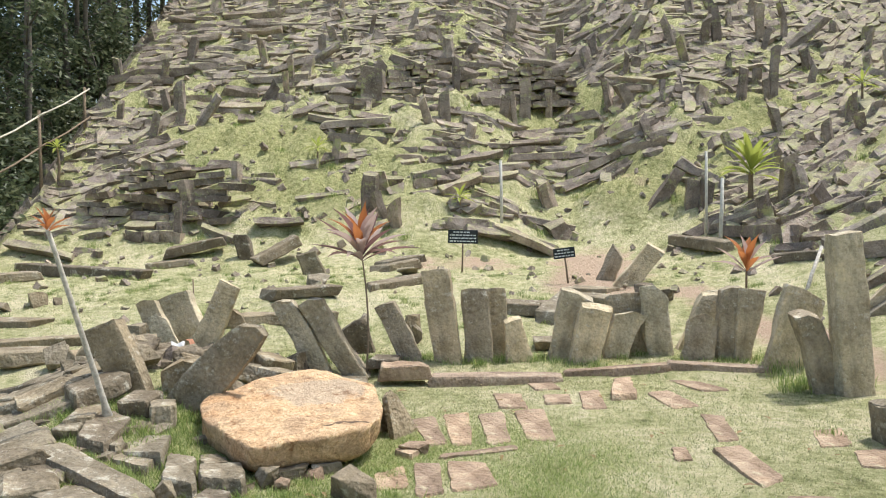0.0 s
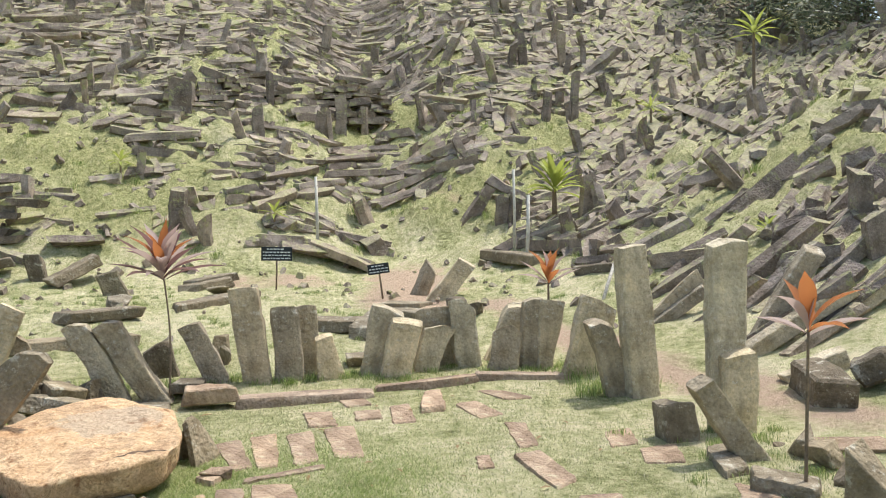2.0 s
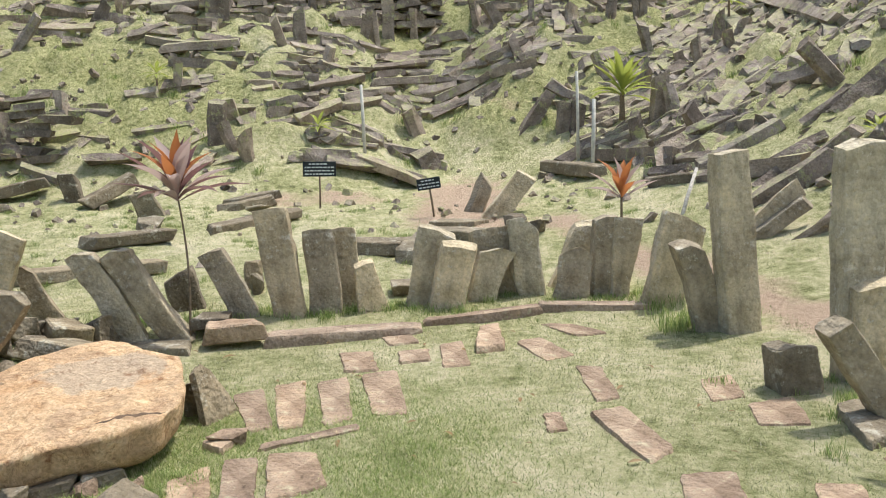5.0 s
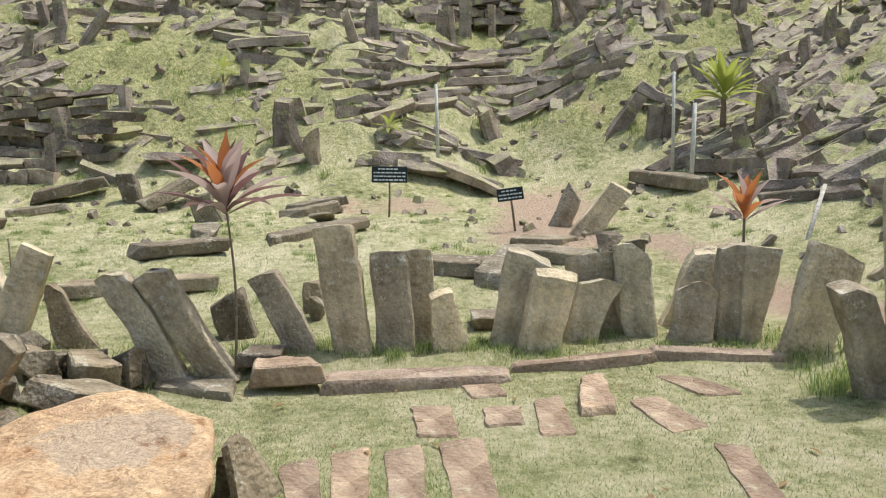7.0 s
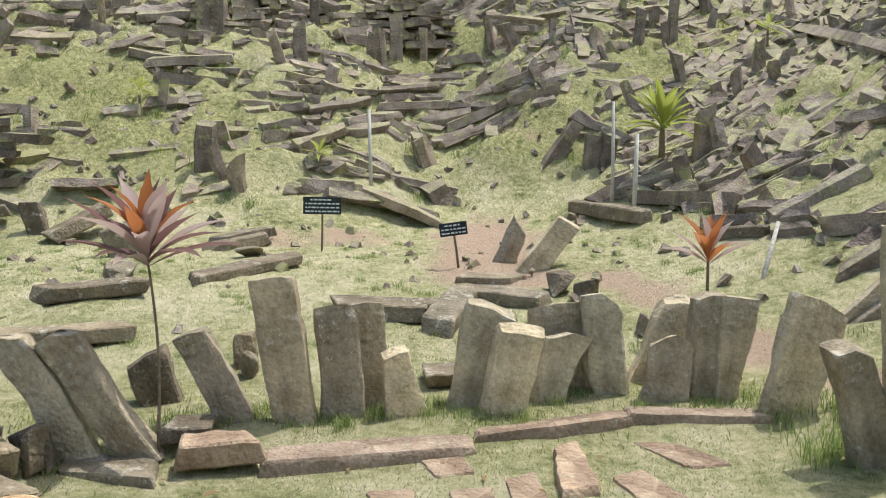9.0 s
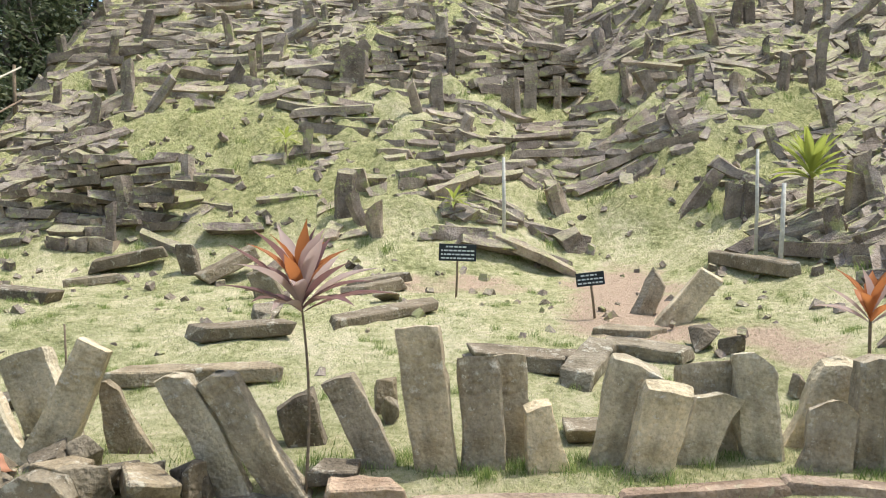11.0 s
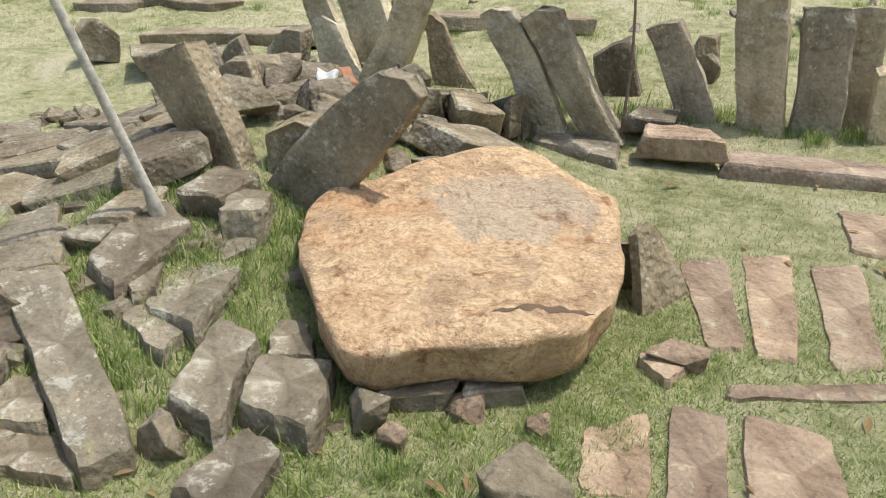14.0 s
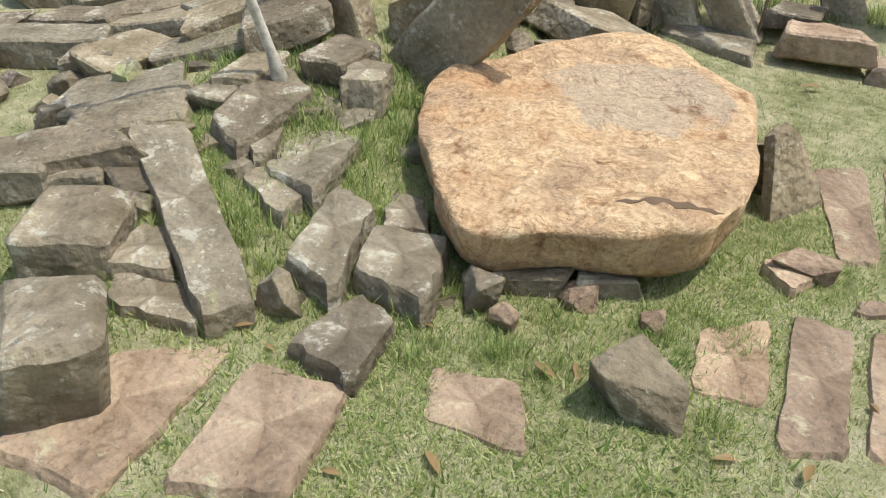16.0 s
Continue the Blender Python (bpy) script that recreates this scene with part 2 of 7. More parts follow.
# pale strap leaves, with the sun's white glare mixed into their colour
LEAF_PALE = blade_material("pale_glare_leaves", (0.34, 0.24, 0.21), (0.52, 0.41, 0.37), (0.72, 0.63, 0.57))
LEAF_RED = blade_material("maroon_leaves", (0.12, 0.06, 0.062), (0.28, 0.16, 0.15), (0.5, 0.36, 0.34))
LEAF_ORANGE = blade_material("orange_leaves", (0.34, 0.12, 0.045), (0.50, 0.20, 0.07), (0.66, 0.34, 0.13))
LEAF_GREEN = blade_material("yellow_green_leaves", (0.24, 0.30, 0.06), (0.46, 0.50, 0.12), (0.68, 0.68, 0.30))
LEAF_DARK = blade_material("forest_leaves", (0.05, 0.07, 0.035), (0.11, 0.14, 0.07), (0.24, 0.26, 0.14))
LEAF_DRY = blade_material("dry_leaves", (0.22, 0.13, 0.06), (0.42, 0.29, 0.14), (0.60, 0.47, 0.28))
BARK = plain("pale_bark", (0.44, 0.41, 0.35), 0.9, 0.4, 30)
BARK_DARK = plain("dark_bark", (0.15, 0.13, 0.105), 0.9, 0.4, 14)
STEM = plain("plant_stem", (0.20, 0.15, 0.10), 0.85, 0.35, 30)
BAMBOO = plain("bamboo", (0.5, 0.46, 0.36), 0.6, 0.25, 8)
WHITE_STICK = plain("whitewashed_stick", (0.55, 0.53, 0.46), 0.8, 0.2, 18)
BOARD = plain("black_board", (0.02, 0.026, 0.03), 0.45, 0.3, 8, 0.05)
LETTER = plain("white_paint", (0.62, 0.66, 0.66), 0.7, 0.15, 20, 0.05)
PLASTIC = plain("white_plastic", (0.5, 0.5, 0.48), 0.4, 0.1, 10, 0.1)
RUST = plain("orange_wrapper", (0.34, 0.16, 0.09), 0.6, 0.3, 10, 0.1)
CRACK = plain("crack_shade", (0.12, 0.08, 0.05), 0.95, 0.3, 10, 0.2)


# ---- tools ----
from mathutils.bvhtree import BVHTree


def mesh_of(name, bm, mat, smooth_faces=False):
    me = bpy.data.meshes.new(name)
    bm.to_mesh(me)
    bm.free()
    me.materials.append(mat)
    if smooth_faces:
        me.polygons.foreach_set("use_smooth", [True] * len(me.polygons))
    return me


def part(name, bm, mat, parent=None, label="", smooth_faces=False):
    ob = new(name, mesh_of(name, bm, mat, smooth_faces))
    ob.parent = parent
    return tagged(ob, label)


def empty_at(name, p):
    ob = new(name)
    ob.location = p
    ob.empty_display_size = 0.1
    return ob


def prism(bm, rng, width, depth, length, sides=5, rings=4, rough=0.03, slant=0.18, taper=0.08, bevel=0.0):
    """A rough column of basalt along +z from the origin: an uneven many-sided section, leaning ends, chipped edges."""
    start = rng.uniform(0, 6.28)
    slant *= min(1.0, 0.4 * length / max(width, depth))
    if sides == 4:
        angles = [math.pi / 4 + i * math.pi / 2 + rng.uniform(-0.14, 0.14) for i in range(4)]
    else:
        angles = [start + (i + rng.uniform(-0.22, 0.22)) * 2 * math.pi / sides for i in range(sides)]
    stretch = 1.36 if sides == 4 else 1.1
    shape = [(math.cos(a) * stretch * rng.uniform(0.92, 1.06), math.sin(a) * stretch * rng.uniform(0.92, 1.06)) for a in angles]
    tilt_x, tilt_y = rng.uniform(-slant, slant), rng.uniform(-slant, slant)
    tilt_x2, tilt_y2 = rng.uniform(-slant, slant), rng.uniform(-slant, slant)
    loops = []
    bend = rng.uniform(-0.012, 0.012) * length
    for k in range(rings):
        f = k / (rings - 1)
        s = 1 - taper * f + (rng.uniform(-0.05, 0.05) if 0 < k < rings - 1 else 0)
        loop = []
        for px, py in shape:
            x, y = px * width / 2 * s, py * depth / 2 * s
            z = f * length + (x * tilt_x + y * tilt_y) * f * 2 + (x * tilt_x2 + y * tilt_y2) * (1 - f) * 2
            off = Vector((rng.uniform(-1, 1), rng.uniform(-1, 1), rng.uniform(-1, 1) * 0.6)) * rough * min(width, depth)
            loop.append(bm.verts.new((x + bend * math.sin(math.pi * f) + off.x, y + off.y, z + off.z)))
        loops.append(loop)
    n = len(shape)
    for a, b in zip(loops, loops[1:]):
        for i in range(n):
            bm.faces.new((a[i], a[(i + 1) % n], b[(i + 1) % n], b[i]))
    bm.faces.new(list(reversed(loops[0])))
    bm.faces.new(loops[-1])
    if bevel:
        bmesh.ops.bevel(bm, geom=list(bm.edges), offset=bevel, segments=1, affect="EDGES", profile=0.6)


def weather(bm, amount, scale, seed):
    """Breaks clean faces up: one cut of every edge and a shift along the normals by noise."""
    bmesh.ops.subdivide_edges(bm, edges=list(bm.edges), cuts=1, use_grid_fill=True)
    bmesh.ops.triangulate(bm, faces=[f for f in bm.faces if len(f.verts) > 4])
    bm.normal_update()
    shift = Vector((seed * 3.1, seed * 1.7, seed * 0.9))
    for v in bm.verts:
        v.co += v.normal * amount * noise.noise(v.co * scale + shift)


def axis_pose(base, tip, turn):
    """A pose at base whose +z runs to tip; its x axis is turned by that many degrees round the upright,
    or lies level where turn is None."""
    z = (Vector(tip) - Vector(base)).normalized()
    x = z.cross(Vector((0, 0, 1))) if turn is None else Vector((math.cos(radians(turn)), math.sin(radians(turn)), 0))
    y = z.cross(x).normalized()
    x = y.cross(z).normalized()
    m = Matrix((x, y, z)).transposed().to_4x4()
    m.translation = base
    return m


def column(name, base, tip, width, depth, turn, seed, label, group="", mat=None, near=True):
    """One basalt column from base to tip."""
    rng = random.Random(seed)
    length = (Vector(tip) - Vector(base)).length
    bm = bmesh.new()
    flat = "slab" in name
    worn = near and name in ("fallen_stone", "stone_block", "tilted_slab", "kerb_stone")
    sides = 4 if worn else rng.choice((4, 4, 5)) if near else rng.choice((4, 5, 5, 6))
    prism(bm, rng, width, depth, length, sides, 5 if near else 4, 0.06 if near else 0.13, 0.34, 0.04 if flat else rng.uniform(0.0, 0.14),
          min(width, depth) * (0.09 if worn else 0.05 if near else 0.0))
    if near:
        weather(bm, min(width, depth) * 0.07, 8.0, seed)
    bmesh.ops.recalc_face_normals(bm, faces=list(bm.faces))
    ob = part(name, bm, mat or STONE)
    ob.matrix_basis = axis_pose(base, tip, turn)
    return tagged(ob, label, "stone", group)


def rock(name, base, width, depth, height, seed, label, group="", mat=None):
    """A broken angular stone resting at base."""
    rng = random.Random(seed)
    bm = bmesh.new()
    for k in range(13):   # a hull of points spread over a box with broken corners
        p = Vector((rng.uniform(-1, 1), rng.uniform(-1, 1), rng.uniform(-1, 1)))
        p /= max(abs(p.x), abs(p.y), abs(p.z))
        bm.verts.new(p * rng.uniform(0.36, 0.5))
    hull = bmesh.ops.convex_hull(bm, input=list(bm.verts))
    bmesh.ops.delete(bm, geom=[v for v in bm.verts if not v.link_faces], context="VERTS")
    bmesh.ops.dissolve_limit(bm, angle_limit=radians(18), verts=list(bm.verts), edges=list(bm.edges))
    bmesh.ops.bevel(bm, geom=list(bm.edges), offset=0.018, segments=1, affect="EDGES")
    low = min(v.co.z for v in bm.verts)
    spans = [max(v.co[i] for v in bm.verts) - min(v.co[i] for v in bm.verts) for i in range(3)]
    for v in bm.verts:
        v.co = Vector((v.co.x * width / spans[0], v.co.y * depth / spans[1], (v.co.z - low) * height / spans[2]))
    weather(bm, min(width, depth, height) * 0.06, 8.0, seed)
    bmesh.ops.recalc_face_normals(bm, faces=list(bm.faces))
    ob = part(name, bm, mat or STONE)
    ob.matrix_basis = pose(*base, 0, 0, rng.uniform(0, 360))
    return tagged(ob, label, "rock", group)


# ---- ground ----
def smooth(a, b, v):
    u = min(1.0, max(0.0, (v - a) / (b - a)))
    return u * u * (3 - 2 * u)


def ground(x, y):
    """Height of the ground: a level court, a lawn rising behind it and a hill at the back and on the right."""
    back = 0.75 * (y - 13.0 - 1.3 * math.exp(-((x - 2.0) / 1.5) ** 2))
    side = 0.55 * (x - 4.7 + 0.13 * max(0.0, y - 4.0))
    back, side = min(back, 9.6), min(side, 5.0)
    k = 0.3
    h = k * math.log(math.exp(back / k) + math.exp(side / k) + 1.0)
    h += 0.1 * smooth(5.65, 6.0, y) + 0.35 * smooth(6.3, 10.5, y)
    if y > 28.0:
        h -= 0.3 * (y - 28.0)
    if x < -8.6:
        h -= min(1.1 * (-8.6 - x) * smooth(11.0, 16.0, y) + 0.25 * (-8.6 - x) * smooth(6.0, 14.0, y), h + 3.0)
    if x > 15.0:
        h -= 0.3 * (x - 15.0)
    h += 0.3 * math.exp(-((x - 2.75) / 0.7) ** 2 - ((y - 15.3) / 0.45) ** 2)
    h += 0.38 * math.exp(-((x + 2.1) / 0.75) ** 2 - ((y - 4.5) / 1.1) ** 2)
    h += 0.08 * math.exp(-((x + 1.7) / 0.6) ** 2 - ((y - 3.1) / 0.7) ** 2)
    return max(h, -3.0)


def bare(x, y):
    """Trodden earth: the path across the lawn and the one beside the court."""
    a = math.exp(-((x - 1.9 - 0.1 * (y - 10)) / 0.85) ** 2) * smooth(8.0, 9.6, y) * (1 - smooth(13.2, 15.0, y))
    b = math.exp(-((x - 3.0 - 0.25 * (8.5 - y)) / 0.55) ** 2) * smooth(2.5, 4.0, y) * (1 - smooth(9.0, 10.5, y)) * 0.75
    c = math.exp(-((x + 0.2) / 1.6) ** 2 - ((y - 12.6) / 1.0) ** 2) * 0.75
    d = math.exp(-((x - 3.4) / 0.9) ** 2 - ((y - 15.3) / 0.9) ** 2) * 0.5
    return min(1.0, max(a, b, c, d))


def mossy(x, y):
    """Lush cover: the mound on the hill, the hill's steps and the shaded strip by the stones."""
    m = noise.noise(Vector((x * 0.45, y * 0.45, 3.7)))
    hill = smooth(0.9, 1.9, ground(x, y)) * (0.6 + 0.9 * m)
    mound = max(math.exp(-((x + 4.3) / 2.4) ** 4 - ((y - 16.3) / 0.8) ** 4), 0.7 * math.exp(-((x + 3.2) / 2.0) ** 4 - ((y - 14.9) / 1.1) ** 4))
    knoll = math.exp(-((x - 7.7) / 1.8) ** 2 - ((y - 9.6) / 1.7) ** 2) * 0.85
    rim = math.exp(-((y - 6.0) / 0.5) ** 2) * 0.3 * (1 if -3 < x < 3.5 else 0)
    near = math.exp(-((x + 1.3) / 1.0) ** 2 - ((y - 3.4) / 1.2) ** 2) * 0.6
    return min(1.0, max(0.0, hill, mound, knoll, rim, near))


def relief(x, y):
    """Ground height with small bumps."""
    z = ground(x, y)
    b = noise.noise(Vector((x * 1.3, y * 1.3, 0))) * 0.03 + noise.noise(Vector((x * 4, y * 4, 5))) * 0.012
    return z + b * (1 + 5 * smooth(1.0, 2.5, z)) * (0.22 if y < 5.6 else 1.0) + (0.035 * noise.noise(Vector((x * 2.6, y * 2.6, 11))) + 0.035 * noise.noise(Vector((x * 5.5, y * 5.5, 17))) + smooth(0.7, 1.6, z) * (0.2 * max(0.0, noise.noise(Vector((x * 2.1, y * 2.1, 31)))) + 0.085 * noise.noise(Vector((x * 4.4, y * 4.4, 41)))) if 6.6 < y < 40 and abs(x) < 30 else 0.0)


def spread(lo, hi, step, reach):
    inner = list(np.arange(lo, hi + 1e-6, step))
    out = [step * 1.6 ** k for k in range(1, 40)]
    tail, s = [], 0.0
    for o in out:
        s += o
        if s > reach:
            break
        tail.append(s)
    return [lo - v for v in reversed(tail)] + inner + [hi + v for v in tail]


xs, ys = spread(-11, 16, 0.11, 1500), spread(-3, 27, 0.11, 1500)
verts = [(x, y, relief(x, y) if -40 < x < 40 and -40 < y < 60 else -3.0 if y > 40 or x < -20 or x > 40 else ground(x, y)) for y in ys for x in xs]
nx = len(xs)
faces = [(j * nx + i, j * nx + i + 1, (j + 1) * nx + i + 1, (j + 1) * nx + i) for j in range(len(ys) - 1) for i in range(nx - 1)]
me = bpy.data.meshes.new("ground")
me.from_pydata(verts, [], faces)
me.materials.append(TURF)
me.polygons.foreach_set("use_smooth", [True] * len(me.polygons))
soil_at = me.attributes.new("soil", "FLOAT", "POINT")
soil_at.data.foreach_set("value", [bare(v[0], v[1]) for v in verts])
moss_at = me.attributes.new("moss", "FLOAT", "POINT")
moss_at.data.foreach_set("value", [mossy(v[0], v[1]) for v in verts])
tagged(new("ground", me), "short yellow-green turf with bare earth paths and mossy slopes", "ground", kind="structure")


STONE_WORDS = {
    "standing_stone": ("upright weathered grey basalt slab with pale lichen", "row of standing stones"),
    "leaning_stone": ("leaning weathered grey basalt column set in the ground", "row of standing stones"),
    "stone_block": ("squared block of grey-brown basalt among the stones", "loose stones of the court"),
    "tilted_slab": ("broad smooth basalt slab propped against the rubble heap", "loose stones of the court"),
    "fallen_stone": ("weathered grey basalt column lying on the grass", "loose stones of the court"),
    "kerb_stone": ("reddish-brown stone beam lying as a kerb on the grass", "kerb stones"),
    "paving_slab": ("worn reddish stone slab sunk level into the grass", "paving slabs"),
}


def carved(name, loops, mat, amount, seed, sharp=32.0):
    """Closes stacked loops into one stone, roughens it at three scales and keeps its arrises crisp."""
    bm = bmesh.new()
    rows = [[bm.verts.new(p) for p in loop] for loop in loops]
    n = len(rows[0])
    for a, b in zip(rows, rows[1:]):
        for i in range(n):
            bm.faces.new((a[i], a[(i + 1) % n], b[(i + 1) % n], b[i]))
    bm.faces.new(list(reversed(rows[0])))
    bm.faces.new(rows[-1])
    bm.normal_update()
    shift = Vector((seed * 3.17, seed * 1.31, seed * 0.77))
    for v in bm.verts:
        p = v.co + shift
        flakes = noise.noise(p * 5.0 + Vector((9, 2, 4)))
        v.co += v.normal * amount * (noise.noise(p * 3.2) + 0.45 * noise.noise(p * 9.0) + 0.22 * noise.noise(p * 24.0) - 0.5 * smooth(0.12, 0.22, flakes))
    bmesh.ops.recalc_face_normals(bm, faces=list(bm.faces))
    me = mesh_of(name, bm, mat, True)
    me.set_sharp_from_angle(angle=radians(sharp))
    return new(name, me)


def worn_section(rng):
    """Points round a rough quadrangle within -1..1, its corners chipped."""
    c = [(-1, -1), (1, -1), (1, 1), (-1, 1)]
    c = [(x * rng.uniform(0.84, 1.0), y * rng.uniform(0.6, 1.0)) for x, y in c]
    pts = []
    for k in range(4):
        (ax, ay), (bx, by) = c[k], c[(k + 1) % 4]
        for f in (0.07, 0.28, 0.5, 0.72, 0.93):
            pts.append((ax + (bx - ax) * f, ay + (by - ay) * f))
    wide = max(abs(x) for x, y in pts)
    return [(x / wide, y) for x, y in pts]


def menhir(name, foot, head, w0, w1, depth, fall_a, fall_b, seed, mat=None, crown=0.0, bulge=0.0, turn=None):
    """A basalt slab from foot to head; its head slopes by fall_a and fall_b to its two corners, or is rounded by crown."""
    rng = random.Random(seed * 7 + 1)
    foot, head = Vector(foot), Vector(head)
    w0, w1 = w0 * 1.1, w1 * 1.1
    length = (head - foot).length
    section = worn_section(rng)
    tilt = rng.uniform(-0.3, 0.3)
    bow = rng.uniform(-0.02, 0.02)
    waves = [rng.uniform(0, 6.28) for _ in range(2)]
    loops = []
    steps = [0, 0.06, 0.13, 0.2, 0.28, 0.36, 0.44, 0.52, 0.6, 0.68, 0.76, 0.83, 0.89, 0.94, 0.975, 1.0]
    for f in steps + [1.0, 1.0]:
        inner = (1.0, 0.93, 0.5)[len(loops) - len(steps) + 1] if len(loops) >= len(steps) else 1.0 if f < 1 else 0.975
        swell = 1 + 0.025 * math.sin(f * 7 + waves[0]) + bulge / w0 * 2 * math.sin(math.pi * f)
        loop = []
        for u, v in section:
            w = (w0 + (w1 - w0) * f) / 2 * swell
            top = length - (fall_a if u < 0 else fall_b) * abs(u * inner) - crown * w1 * 0.5 * (u * inner) ** 2 - tilt * depth * 0.5 * v * inner
            x = u * w * inner + bow * math.sin(math.pi * f)
            loop.append((x, v * depth / 2 * inner * (1 + 0.05 * math.sin(f * 6 + waves[1])), f * top + (0.004 if inner < 0.99 else 0)))
        loops.append(loop)
    ob = carved(name, loops, mat or STONE, min(w0, w1, depth) * 0.085 + 0.004, seed)
    ob.matrix_basis = axis_pose(foot, head, rng.uniform(-8, 8) if turn is None else turn)
    label, group = STONE_WORDS[name]
    return tagged(ob, label, "stone", group)


SLABS = []   # plan of the sunk slabs, which stay free of grass


def lying(name, x, y, top, length, wa, wb, turn, skew_a, skew_b, thick, seed, mat):
    """A broken flat-topped stone bedded in the ground; its ends are wa and wb wide and cut at a skew."""
    rng = random.Random(seed * 5 + 3)
    base = ground(x, y)
    length, wa, wb = length * 1.05, wa * 1.08, wb * 1.08
    if top < 0.1:
        SLABS.append((x, y, math.cos(radians(turn)), math.sin(radians(turn)), length * 0.42, (wa + wb) * 0.195))
    paving = name == "paving_slab"
    corners = [(-length / 2 - skew_a * wa / 2, -wa / 2), (length / 2 - skew_b * wb / 2, -wb / 2), (length / 2 + skew_b * wb / 2, wb / 2), (-length / 2 + skew_a * wa / 2, wa / 2)]
    outline = []
    for k in range(4):
        (ax, ay), (bx, by) = corners[k], corners[(k + 1) % 4]
        for f in (0.06, 0.2, 0.35, 0.5, 0.65, 0.8, 0.94):
            j = rng.uniform(-1, 1) * (0.007 if paving else 0.008)
            d = Vector((bx - ax, by - ay)).normalized()
            outline.append((ax + (bx - ax) * f + d.y * j, ay + (by - ay) * f - d.x * j))
    cx, cy = sum(p[0] for p in outline) / len(outline), sum(p[1] for p in outline) / len(outline)
    lean = 0.015 if paving else min(0.12, top * 0.6)
    tx, ty = rng.uniform(-lean, lean), rng.uniform(-lean, lean)
    ends = [ground(x + k * length / 2 * math.cos(radians(turn)), y + k * length / 2 * math.sin(radians(turn))) for k in (-1, 0, 1)]
    high = top + 0.002 if paving else max(top, max(ends) + 0.01) if top < 0.06 else max(top, base + 0.03)
    levels = [(1.04, -thick), (1.06, -thick * 0.55), (1.03, -0.02), (1.0, -0.008), (0.975, 0.0), (0.86, 0.002), (0.65, 0.003), (0.4, 0.003), (0.18, 0.003)]
    loops = []
    for s, z in levels:
        loops.append([(cx + (px - cx) * s, cy + (py - cy) * s, z + (tx * (px - cx) + ty * (py - cy)) * s) for px, py in outline])
    ob = carved(name, loops, mat, 0.0015 if paving else 0.007, seed, 28.0)
    ob.matrix_basis = pose(x, y, high, 0, 0, turn)
    label, group = STONE_WORDS[name]
    return tagged(ob, label, "stone", group)


